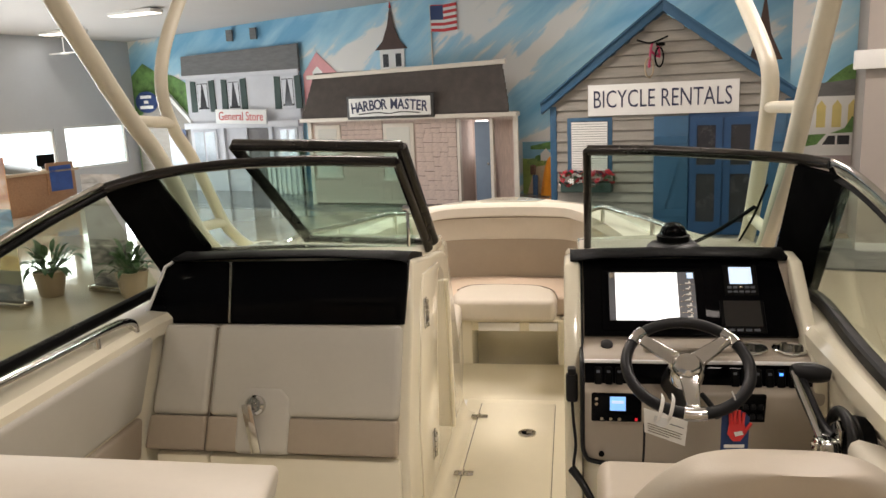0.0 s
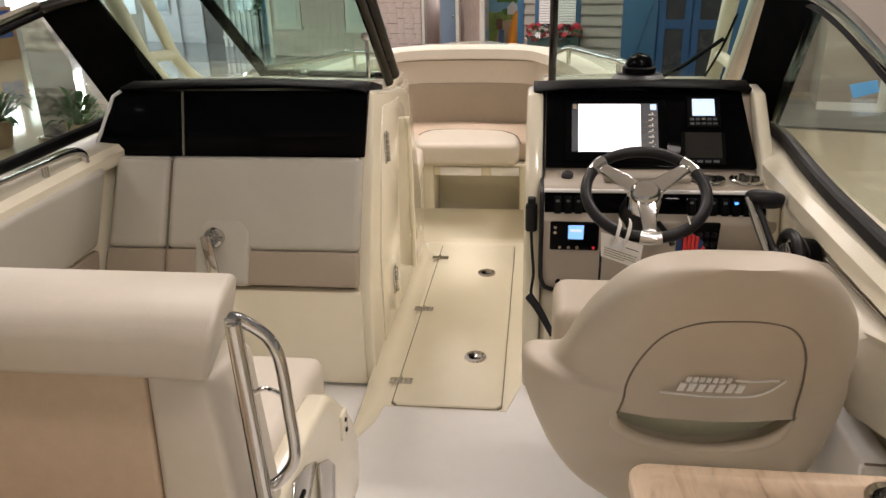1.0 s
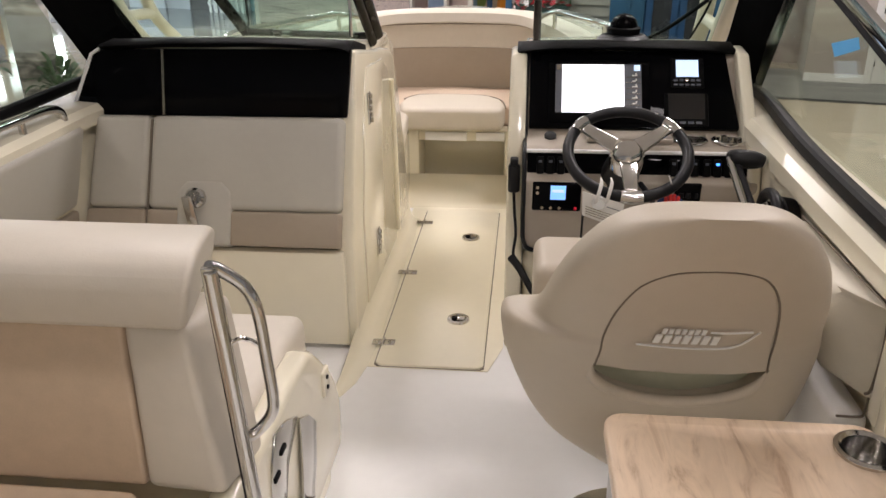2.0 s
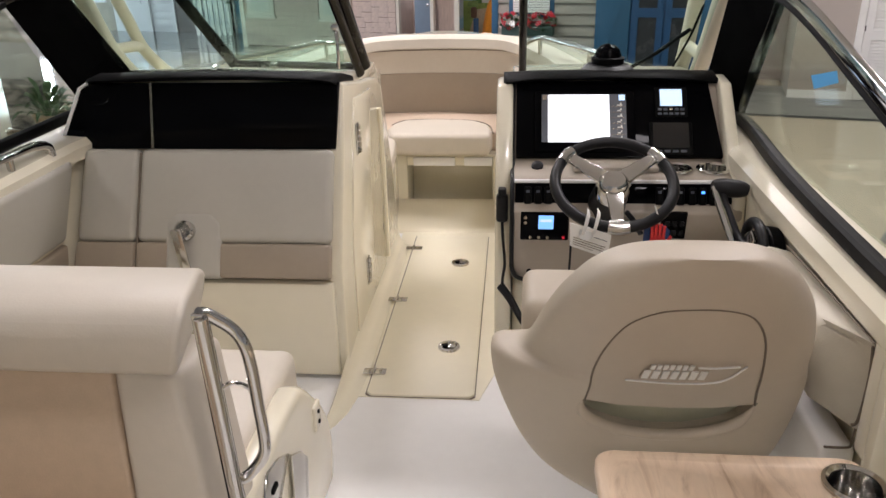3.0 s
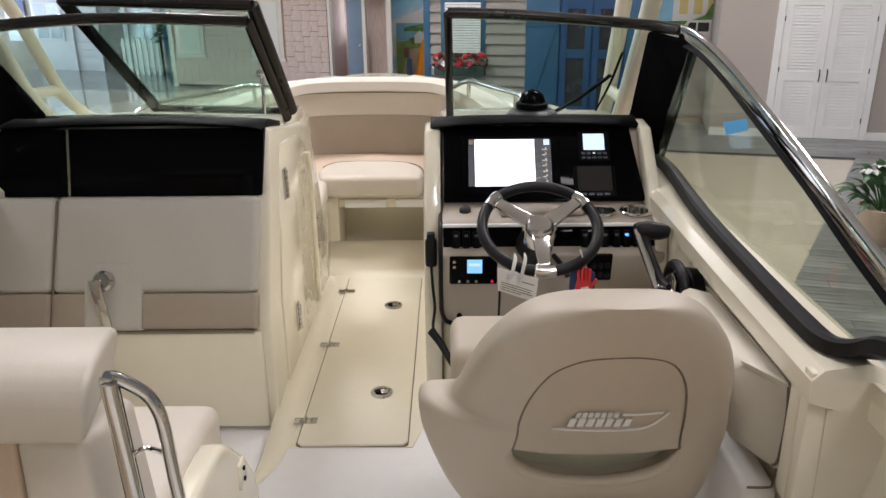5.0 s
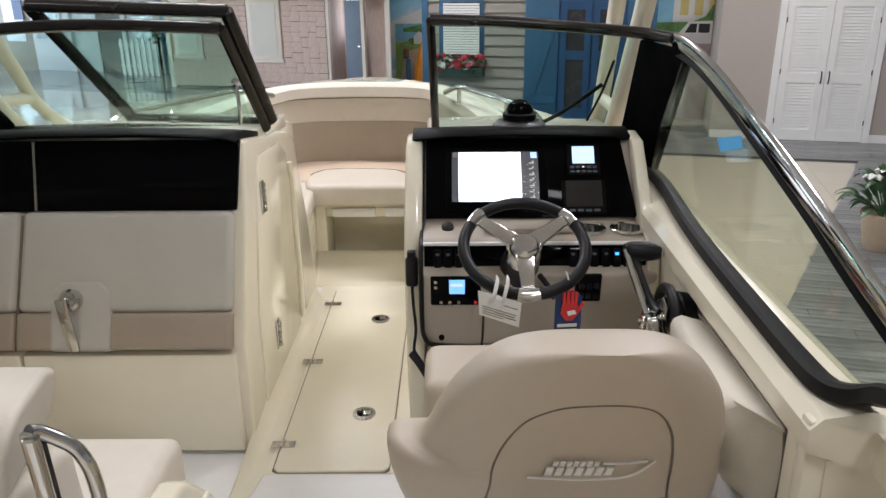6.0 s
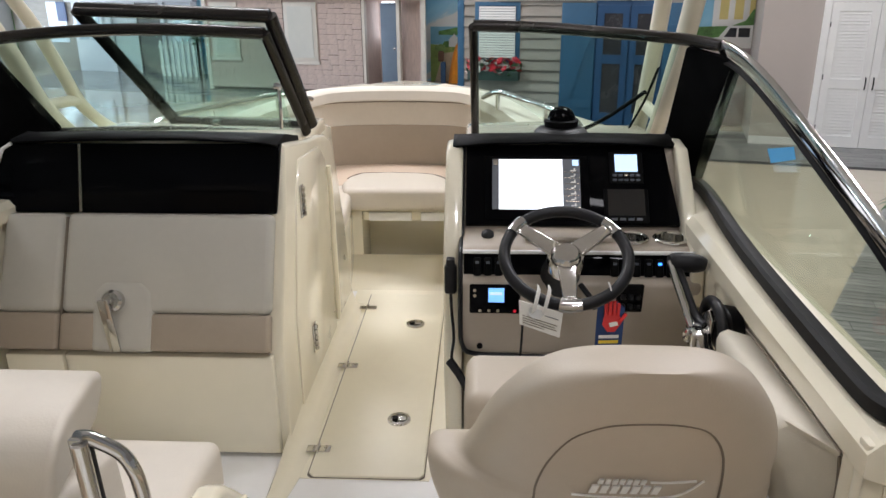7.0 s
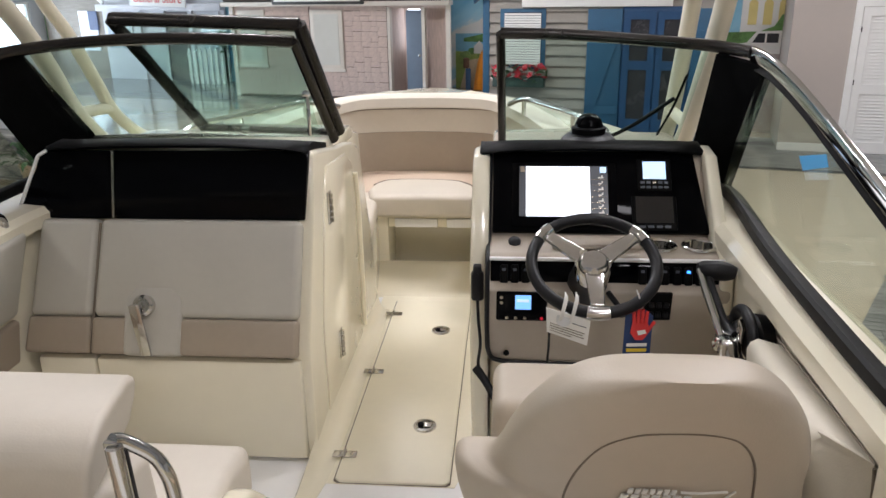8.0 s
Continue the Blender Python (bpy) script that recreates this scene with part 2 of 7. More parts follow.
def join(*bms):
    out = bms[0]
    for b in bms[1:]:
        me = bpy.data.meshes.new("join")
        b.to_mesh(me)
        b.free()
        out.from_mesh(me)
        bpy.data.meshes.remove(me)
    return out


def aim(p, z, x=(1, 0, 0)):
    """A pose at p whose z axis points along z."""
    z = Vector(z).normalized()
    y = z.cross(Vector(x)).normalized()
    x = y.cross(z)
    return Matrix.Translation(p) @ Matrix((x, y, z)).transposed().to_4x4()


def carve(ob, cutter):
    """Cuts a closed form out of a mesh object for good."""
    me = bpy.data.meshes.new("cutter")
    bmesh.ops.recalc_face_normals(cutter, faces=cutter.faces)
    cutter.to_mesh(me)
    cutter.free()
    tool = bpy.data.objects.new("cutter", me)
    scene.collection.objects.link(tool)
    md = ob.modifiers.new("carve", "BOOLEAN")
    md.operation, md.solver, md.object = "DIFFERENCE", "EXACT", tool
    bpy.context.view_layer.update()
    cut = bpy.data.meshes.new_from_object(ob.evaluated_get(bpy.context.evaluated_depsgraph_get()))
    ob.modifiers.clear()
    ob.data = cut
    bpy.data.objects.remove(tool)


def lettering(text, size, m, material, parent, name="lettering", depth=0.004, stretch=1.0, shear=0.0, label="", bold=0.0):
    c = bpy.data.curves.new("lettering", "FONT")
    c.body, c.size, c.extrude, c.align_x, c.align_y, c.shear = text, size, depth, "CENTER", "CENTER", shear
    c.resolution_u = 3
    c.offset = bold
    tmp = bpy.data.objects.new("lettering", c)
    scene.collection.objects.link(tmp)
    me = bpy.data.meshes.new_from_object(tmp.evaluated_get(bpy.context.evaluated_depsgraph_get()))
    bpy.data.objects.remove(tmp)
    bm = bmesh.new()
    bm.from_mesh(me)
    bpy.data.meshes.remove(me)
    bm.transform(m @ Matrix.Diagonal((stretch, 1, 1, 1)))
    return part(name, bm, material, parent, label)


# ---- the boat's shell ----
CX = -0.165
# stations: y, inner edge to starboard, inner edge to port, outer half width, cap height
STATIONS = [(-1.3, 0.99, -1.17, 1.19, 0.80), (1.118, 0.995, -1.17, 1.2075, 0.8085), (1.134, 0.90, -1.17, 1.2075, 0.8085), (1.6, 0.900, -1.17, 1.21, 0.812), (2.35, 0.905, -1.18, 1.215, 0.82), (2.9, 0.80, -1.05, 1.17, 0.85),
            (3.4, 0.66, -0.92, 1.06, 0.875), (3.9, 0.52, -0.80, 0.88, 0.865), (4.3, 0.42, -0.72, 0.72, 0.862), (4.65, 0.20, -0.50, 0.52, 0.858), (4.9, 0.02, -0.32, 0.30, 0.855)]


def hull():
    boat = thing("boat_hull", (CX, 1.5, FLOOR), "cream fibreglass boat hull with rounded gunwale, standing indoors", "boat")
    rings = []
    for y, s, p, w, z in STATIONS:
        keel = -0.62 + max(0, (y - 3.0) / 1.9) ** 2 * 0.75
        rings.append([(CX + w * 0.985, y, z - 0.03), (CX + w, y, z - 0.09), (CX + w * 0.93, y, z - 0.50), (CX + w * 0.78, y, -0.28 + (keel + 0.62) * 0.5), (CX, y, keel),
                      (CX - w * 0.78, y, -0.28 + (keel + 0.62) * 0.5), (CX - w * 0.93, y, z - 0.50), (CX - w, y, z - 0.09), (CX - w * 0.985, y, z - 0.03)])
    part("hull_skin", loft(rings, closed=False), GEL, boat)
    # keel blocks
    for y in (-0.6, 2.6):
        part("keel_block", box((CX - 0.5, y - 0.15, FLOOR), (CX + 0.5, y + 0.15, -0.36), 0.01), MATTE, boat, "black keel block")
    # gunwale cap on each side
    for k, nm in ((1, "starboard"), (-1, "port")):
        rr = []
        for y, s, p, w, z in STATIONS:
            xi = s if k > 0 else p
            xo = CX + k * w
            z += 0.024 if k > 0 and 1.13 < y < 2.4 else 0.0
            rr.append([(xi, y, z - 0.06), (xi, y, z - 0.02), (xi + k * 0.02, y, z), (xo - k * 0.05, y, z + 0.012), (xo - k * 0.015, y, z), (xo, y, z - 0.04), (xo - k * 0.01, y, z - 0.06)])
        part("gunwale", loft(rr), GEL, boat, angle=34)
        # liner wall under the cap
        rr = []
        for y, s, p, w, z in STATIONS:
            xi = (s if k > 0 else p) + k * 0.035
            rr.append([(xi, y, z - 0.05), (xi + k * 0.01, y, 0.30), (xi - k * 0.02, y, 0.0), (xi + k * 0.03, y, 0.0), (xi + k * 0.05, y, z - 0.05)])
        part("side_liner", loft(rr), GEL, boat)
    part("bow_cap", prism([(CX - 0.30, 4.86), (CX + 0.30, 4.86), (CX + 0.27, 5.0), (CX + 0.12, 5.16), (CX, 5.2), (CX - 0.12, 5.16), (CX - 0.27, 5.0)], "z", 0.78, 0.850, 0.02, 3), GEL, boat)
    part("transom", box((-1.33, -1.34, -0.5), (1.0, -1.28, 0.78), 0.02), GEL, boat)
    part("cockpit_sole", prism([(-1.14, -1.3), (1.0, -1.3), (1.0, 1.17), (0.92, 1.18), (0.92, 2.9), (0.75, 3.4), (0.55, 3.95), (-0.85, 3.95), (-1.05, 3.4), (-1.14, 2.9)], "z", -0.05, 0.0), GELW, boat, "pale nonskid cockpit floor")
    part("walkway_sole", prism([(-0.292, 2.12), (-0.24, 2.139), (0.17, 2.139), (0.216, 2.30), (0.216, 3.68), (-0.292, 3.68)], "z", 0.0005, 0.0024), GELH, boat, "cream walkway floor round the hatch")
    # coved foot of the console wall, fading out on the cockpit floor
    rr = []
    for y, x, h, w in ((1.93, -0.318, 0.003, 0.012), (1.97, -0.312, 0.012, 0.030), (2.04, -0.304, 0.030, 0.050), (2.14, -0.298, 0.055, 0.060), (2.26, -0.294, 0.085, 0.064), (2.45, -0.292, 0.105, 0.064), (3.0, -0.292, 0.105, 0.060), (3.5, -0.292, 0.09, 0.055)):
        rr.append([(x, y, 0.0), (x - 0.004, y, h * 0.8), (x, y, h), (x + 0.10 * w, y, h * 0.62), (x + 0.28 * w, y, h * 0.30), (x + 0.55 * w, y, h * 0.10), (x + w, y, 0.003), (x + w, y, 0.0)])
    part("floor_cove", loft(rr), GEL, boat, "glossy coved foot of the console wall", angle=75)
    return boat


hull()


def hatch():
    h = thing("floor_hatch", (-0.03, 2.88, 0.0), "cream nonskid deck hatch with steel hinges and latches in the walkway", "hatch")
    part("seam", prism([(-0.217, 2.152), (-0.203, 2.1405), (0.144, 2.1405), (0.1565, 2.152), (0.1565, 3.612), (-0.217, 3.612)], "z", 0.0, 0.0035), SEAM, h)
    part("lid", prism([(-0.212, 2.160), (-0.196, 2.143), (0.138, 2.143), (0.154, 2.160), (0.154, 3.609), (-0.212, 3.609)], "z", 0.0, 0.012, 0.004, 2), GELH, h)
    for y in (3.428, 2.857, 2.281):
        hg = part("hinge", join(box((-0.245, y - 0.018, 0.012), (-0.212, y + 0.018, 0.017), 0.002), box((-0.204, y - 0.018, 0.012), (-0.165, y + 0.018, 0.017), 0.002)), STEEL, h, "steel hinge")
        part("knuckle", tube([(-0.208, y - 0.022, 0.017), (-0.208, y + 0.022, 0.017)], 0.006, smooth=False, sides=8), STEEL, hg)
    for x, y in ((0.034, 3.256), (0.043, 2.469)):
        lt = part("latch", lathe([(0.001, 0.0), (0.042, 0.0), (0.040, 0.006), (0.030, 0.008), (0.028, 0.003), (0.0, 0.003)], Matrix.Translation((x, y, 0.012)), 20), STEEL, h, "round steel flush latch")
        part("latch_ring", box((x - 0.004, y - 0.012, 0.016), (x + 0.026, y + 0.014, 0.021), 0.004), STEEL, lt)
        part("latch_hole", lathe([(0.011, 0.0), (0.011, 0.008), (0, 0.008)], Matrix.Translation((x - 0.014, y, 0.0145)), 12), MATTE, lt)


hatch()


# ---- port console and its lounge backrest ----
def port_console():
    c = thing("port_console", (-0.7, 2.8, 0.0), "cream fibreglass port console with glossy black glovebox front", "console")
    # moulded body, outline seen from the side
    prof = [(2.285, 0.0), (2.275, 0.36), (2.46, 0.80), (2.56, 0.985), (2.80, 0.975), (3.12, 0.945), (3.34, 0.90), (3.40, 0.60), (3.42, 0.0)]
    part("body", prism(prof, "x", -1.12, -0.312, 0.018, 3), GEL, c)
    # inboard wall stands a little proud, with a swept post at its forward end
    part("inboard_wall", prism([(2.262, 0.0), (2.262, 0.40), (2.43, 0.80), (2.475, 0.995), (2.56, 0.985), (2.80, 0.945), (2.95, 0.930), (3.10, 0.905), (3.19, 0.87), (3.25, 0.80), (3.40, 0.45), (3.52, 0.0)], "x", -0.345, -0.290, 0.014, 3), GEL, c)
    door = part("head_door", prism([(2.44, 0.08), (2.44, 0.42), (2.56, 0.82), (2.62, 0.915), (2.92, 0.895), (3.03, 0.83), (3.07, 0.08)], "x", -0.3, -0.282, 0.008, 2), GEL, c, "cream door panel")
    part("door_edge_trim", tube([(-0.277, 3.045, 0.79), (-0.276, 3.07, 0.62), (-0.276, 3.08, 0.12)], 0.011, sides=8), GEL, door)
    for y, z in ((2.60, 0.775), (2.645, 0.245)):
        hg = part("hinge", box((-0.283, y - 0.022, z - 0.055), (-0.276, y + 0.022, z + 0.055), 0.002), STEEL, door, "polished steel hinge")
        for k in range(5):
            part("knuckle", tube([(-0.274, y, z - 0.05 + k * 0.021), (-0.274, y, z - 0.034 + k * 0.021)], 0.008, smooth=False, sides=8), STEEL, hg)
    # glossy black front in two panels
    a, b = Vector((0, 2.415, 0.785)), Vector((0, 2.455, 1.0))

    def q(x, t):
        p = a.lerp(b, t)
        return (x, p.y, p.z)
    part("glovebox_lid", slab([q(-0.945, 0), q(-0.318, 0), q(-0.300, 1), q(-0.935, 1)], 0.03, 0.004, 2, away=(-0.5, 3, 0.8)), BLACK, c, "glossy black glovebox lid")
    part("side_panel", slab([q(-1.225, 0), q(-0.955, 0), q(-0.945, 1), q(-1.155, 1), q(-1.185, 0.90), q(-1.262, 0.14)], 0.03, 0.004, 2, away=(-0.5, 3, 0.8)), BLACK, c, "glossy black side panel")
    part("panel_rim", tube([q(-1.228, -0.02), q(-1.268, 0.13), q(-1.190, 0.92), q(-1.16, 1.0)], 0.006, 1, 8, smooth=False), GELW, c, "pale moulded rim")
    part("panel_seam", slab([q(-0.954, 0), q(-0.946, 0), q(-0.936, 1), q(-0.944, 1)], 0.02, 0, away=(-0.5, 3, 0.8)), ALLOY, c)
    part("end_cap", slab([(-1.26, 2.45, 0.77), (-1.1, 2.45, 0.74), (-0.32, 2.45, 0.78), (-0.32, 2.5, 1.0), (-1.16, 2.5, 1.0)], 0.12, 0.01, 2, away=(-0.5, 3, 0.8)), GEL, c)
    # padded hood over the front
    rr = []
    for x, dy, dz in ((-1.165, 0.05, 0.0), (-1.12, 0.015, 0.008), (-0.9, 0.0, 0.020), (-0.6, 0.0, 0.022), (-0.38, 0.0, 0.012), (-0.322, 0.005, 0.004), (-0.306, 0.03, -0.008)):
        y0 = 2.415 + dy
        rr.append([(x, y0, 0.999 + dz), (x, y0 - 0.008, 1.005 + dz), (x, y0, 1.012 + dz), (x, y0 + 0.10, 1.018 + dz * 0.5), (x, 2.72, 0.975), (x, 2.72, 0.95), (x, y0 + 0.06, 0.985 + dz)])
    part("hood", loft(rr), MATTE, c, "matte black padded hood", angle=50)
    return c


port_console()


def pad(corners, thick, r, away, seg=4):
    return slab(corners, thick, r, seg, away)


def lounge():
    l = thing("lounge_backrest", (-0.7, 2.25, 0.36), "ivory vinyl lounge backrest with taupe band, against the console", "seat back")
    lo, hi = Vector((0, 2.215, 0.398)), Vector((0, 2.385, 0.795))

    def q(x, t, d=0.0):
        p = lo.lerp(hi, t)
        return (x, p.y - d * 0.92, p.z + d * 0.39)
    far = (-0.6, 3.2, 0.5)
    T = 0.27
    part("main_cushion", pad([q(-0.988, T), q(-0.325, T), q(-0.322, 1), q(-0.978, 1)], 0.075, 0.022, far), VINYL_SHADED, l)
    part("corner_cushion", pad([q(-1.20, T), q(-0.994, T), q(-0.984, 1), q(-1.18, 1)], 0.075, 0.022, far), VINYL_SHADED, l)
    part("main_band", pad([q(-0.99, 0), q(-0.87, 0), q(-0.87, T), q(-0.988, T)], 0.07, 0.012, far, 3), VINYLD, l, "taupe vinyl band")
    part("main_band", pad([q(-0.70, 0), q(-0.325, 0), q(-0.325, T), q(-0.70, T)], 0.07, 0.012, far, 3), VINYLD, l, "taupe vinyl band")
    part("corner_band", pad([q(-1.21, 0), q(-0.996, 0), q(-0.994, T), q(-1.20, T)], 0.07, 0.012, far, 3), VINYLD, l, "taupe vinyl band")
    part("seam", slab([q(-0.996, 0, -0.012), q(-0.988, 0, -0.012), q(-0.978, 0.97, -0.012), q(-0.986, 0.97, -0.012)], 0.05, 0, 2, far), SEAM, l)
    # recessed moulding with a flush lever
    part("latch_pocket", pad([q(-0.885, -0.01, 0.004), q(-0.69, -0.01, 0.004), q(-0.69, 0.42, 0.004), q(-0.725, 0.51, 0.004), q(-0.85, 0.51, 0.004), q(-0.885, 0.42, 0.004)], 0.06, 0.018, far, 4), VINYL_SHADED, l, "moulded ivory latch surround")
    c0 = Vector(q(-0.812, 0.36, 0.02))
    esc = part("latch_boss", lathe([(0.034, -0.02), (0.034, 0.004), (0.026, 0.012), (0.012, 0.012), (0.010, 0.02), (0, 0.02)], aim(c0, (0, -0.92, 0.39)), 20), STEEL, l, "round steel boss")
    part("lever", slab([c0 + Vector((-0.035, -0.03, 0.012)), c0 + Vector((0.0, -0.03, 0.016)), c0 + Vector((0.028, -0.05, -0.15)), c0 + Vector((-0.006, -0.05, -0.155))], 0.012, 0.004, 2, far), STEEL, esc, "steel lever")
    # lower face and side upholstery
    part("lower_panel", box((-0.984, 2.235, 0.02), (-0.318, 2.29, 0.372), 0.010, 2), GEL, l, "smooth cream lower panel")
    part("corner_panel", box((-1.18, 2.236, 0.02), (-0.990, 2.29, 0.372), 0.010, 2), GEL, l, "smooth cream lower corner panel")
    s = thing("side_bolster", (-1.1, 1.6, 0.4), "ivory vinyl side bolster with taupe band along the hull", "seat back")
    part("cushion", pad([(-1.185, 0.2, 0.50), (-1.20, 2.22, 0.52), (-1.165, 2.30, 0.775), (-1.145, 0.2, 0.765)], 0.07, 0.02, (-2, 1, 0.6)), VINYL_SHADED, s)
    part("band", pad([(-1.195, 0.2, 0.36), (-1.21, 2.20, 0.37), (-1.198, 2.22, 0.51), (-1.183, 0.2, 0.49)], 0.06, 0.012, (-2, 1, 0.6), 3), VINYLD, s, "taupe vinyl band")


lounge()


def flip_seat():
    """Reversible seat: its back seen from behind, a cushion on each side."""
    s = thing("reversible_seat", (-0.7, 1.2, 0.0), "ivory and tan vinyl back-to-back seat on fibreglass base", "seat")
    xr, xl = -0.236, -1.16
    # head bolster, thick and rounded
    prof = [(1.005, 0.782), (0.997, 0.80), (0.985, 0.872), (0.998, 0.898), (1.04, 0.912), (1.19, 0.895), (1.245, 0.87), (1.255, 0.83), (1.23, 0.782)]
    hb = prism(prof, "x", xl, xr, 0.018, 4)
    for v in hb.verts:
        if v.co.x > -0.5:
            v.co.x -= (v.co.y - 0.99) * 0.22 + (0.90 - v.co.z) * 0.25
    part("head_bolster", hb, VINYL, s)
    # aft side of the backrest leans back
    far = (-0.6, 3, 0.6)
    part("back_side", pad([(-0.40, 1.035, 0.78), (xr - 0.042, 1.02, 0.78), (xr - 0.004, 0.995, 0.45), (-0.395, 1.005, 0.45)], 0.16, 0.02, far), VINYL, s)
    part("back_centre", pad([(xl, 1.042, 0.778), (-0.402, 1.042, 0.778), (-0.397, 1.012, 0.45), (xl, 1.012, 0.45)], 0.18, 0.010, far, 3), TAN, s, "smooth tan back panel")
    part("aft_cushion", box((xl, 0.45, 0.30), (-0.402, 1.0, 0.458), 0.022, 4), TAN, s, "tan seat cushion")
    part("aft_cushion_edge", box((-0.398, 0.45, 0.305), (xr - 0.005, 0.99, 0.456), 0.022, 4), VINYL, s)
    part("forward_cushion", box((xl, 1.22, 0.31), (-0.285, 1.68, 0.455), 0.032, 4), VINYL, s)
    # moulded base with a swept inboard end
    rr = []
    for z, x, y0, y1 in ((0.0, -0.225, 0.2, 1.77), (0.06, -0.232, 0.2, 1.765), (0.18, -0.258, 0.2, 1.73), (0.27, -0.285, 0.2, 1.67), (0.31, -0.31, 0.2, 1.60)):
        rr.append([(xl, y0, z), (x, y0, z), (x, y1 - 0.2, z), (x - 0.03, y1 - 0.07, z), (x - 0.10, y1, z), (x - 0.25, y1 + 0.02, z), (xl, y1 + 0.02, z)])
    part("base", loft(rr), GEL, s, "glossy moulded cream base", angle=55)
    part("end_panel", prism([(0.2, 0.0), (1.72, 0.0), (1.745, 0.06), (1.748, 0.15), (1.718, 0.228), (1.675, 0.29), (1.60, 0.368), (1.54, 0.425), (1.50, 0.446), (1.38, 0.45), (1.2, 0.44), (0.2, 0.42)], "x", -0.292, -0.228, 0.020, 5), GEL, s, "glossy moulded inboard end", angle=50)
    w = part("hinge_plate", slab([(-0.222, 1.16, 0.30), (-0.222, 1.175, 0.37), (-0.222, 1.21, 0.425), (-0.222, 1.29, 0.405), (-0.222, 1.36, 0.365), (-0.222, 1.27, 0.30), (-0.222, 1.23, 0.22), (-0.222, 1.20, 0.12), (-0.222, 1.15, 0.14)], 0.008, 0.003, 2, (-1, 1.2, 0.3)), STEEL, s, "polished steel hinge plate")
    part("hinge_arm", slab([(-0.214, 1.36, 0.36), (-0.214, 1.42, 0.325), (-0.214, 1.465, 0.275), (-0.214, 1.44, 0.18), (-0.214, 1.39, 0.09), (-0.214, 1.31, 0.10), (-0.214, 1.34, 0.20), (-0.214, 1.355, 0.28)], 0.010, 0.003, 2, (-1, 1.2, 0.3)), STEEL, w)
    for y, z in ((1.24, 0.367), (1.19, 0.336)):
        part("slot", box((-0.224, y - 0.016, z - 0.006), (-0.217, y + 0.016, z + 0.006), 0.002), MATTE, w)
    part("pivot", tube([(-0.235, 1.33, 0.135), (-0.195, 1.33, 0.135)], 0.02, smooth=False, sides=14), STEEL, w)
    b = part("end_socket", box((-0.234, 1.575, 0.262), (-0.220, 1.628, 0.335), 0.006, 3), GEL, s, "small cream socket cover")
    for z in (0.283, 0.313):
        part("screw", lathe([(0.006, 0), (0.006, 0.004), (0, 0.004)], aim((-0.220, 1.60, z), (1, 0, 0), (0, 1, 0)), 8), MATTE, b)


flip_seat()


def grab_rail():
    g = thing("grab_rail", (-0.2, 1.1, 0.4), "polished stainless grab rail at the seat's end", "grab rail")
    part("flat_bar", slab([(-0.224, 0.992, 0.905), (-0.204, 0.992, 0.905), (-0.176, 1.0, 0.33), (-0.200, 1.0, 0.33)], 0.010, 0.003, 2, (-0.2, 3, 0.6)), STEEL, g)
    part("side_plate", slab([(-0.232, 1.010, 0.885), (-0.210, 1.010, 0.895), (-0.186, 1.010, 0.36), (-0.212, 1.010, 0.36)], 0.02, 0.003, 2, (-0.2, 3, 0.6)), RUBBER, g)
    part("loop", tube([(-0.212, 0.998, 0.905), (-0.203, 1.012, 0.895), (-0.176, 1.03, 0.862), (-0.160, 1.03, 0.836), (-0.153, 1.03, 0.800), (-0.149, 1.03, 0.72), (-0.146, 1.03, 0.655), (-0.150, 1.03, 0.620), (-0.166, 1.025, 0.594), (-0.186, 1.01, 0.580), (-0.196, 1.0, 0.595)], 0.0105, 6), STEEL, g)
    part("upright", tube([(-0.206, 0.990, 0.90), (-0.200, 0.992, 0.75), (-0.190, 0.995, 0.5), (-0.180, 0.995, 0.33)], 0.0115, 6), STEEL, g)
    part("cross_tie", tube([(-0.197, 1.005, 0.765), (-0.186, 1.02, 0.766), (-0.175, 1.035, 0.755), (-0.162, 1.04, 0.742)], 0.004, 6, 8), STEEL, g)
    h = thing("coaming_rail", (-1.17, 2.0, 0.84), "polished stainless hand rail on the port gunwale", "hand rail")
    part("bar", tube([(-1.225, 0.5, 0.86), (-1.215, 1.4, 0.86), (-1.205, 2.04, 0.862), (-1.20, 2.17, 0.858), (-1.20, 2.225, 0.84), (-1.20, 2.235, 0.81)], 0.015, 8), STEEL, h)
    for y in (0.9, 2.04):
        part("foot", tube([(-1.208, y, 0.86), (-1.208, y, 0.805)], 0.011, smooth=False, sides=10), STEEL, h)


grab_rail()


# ---- helm ----
HX0, HX1 = 0.268, 0.915


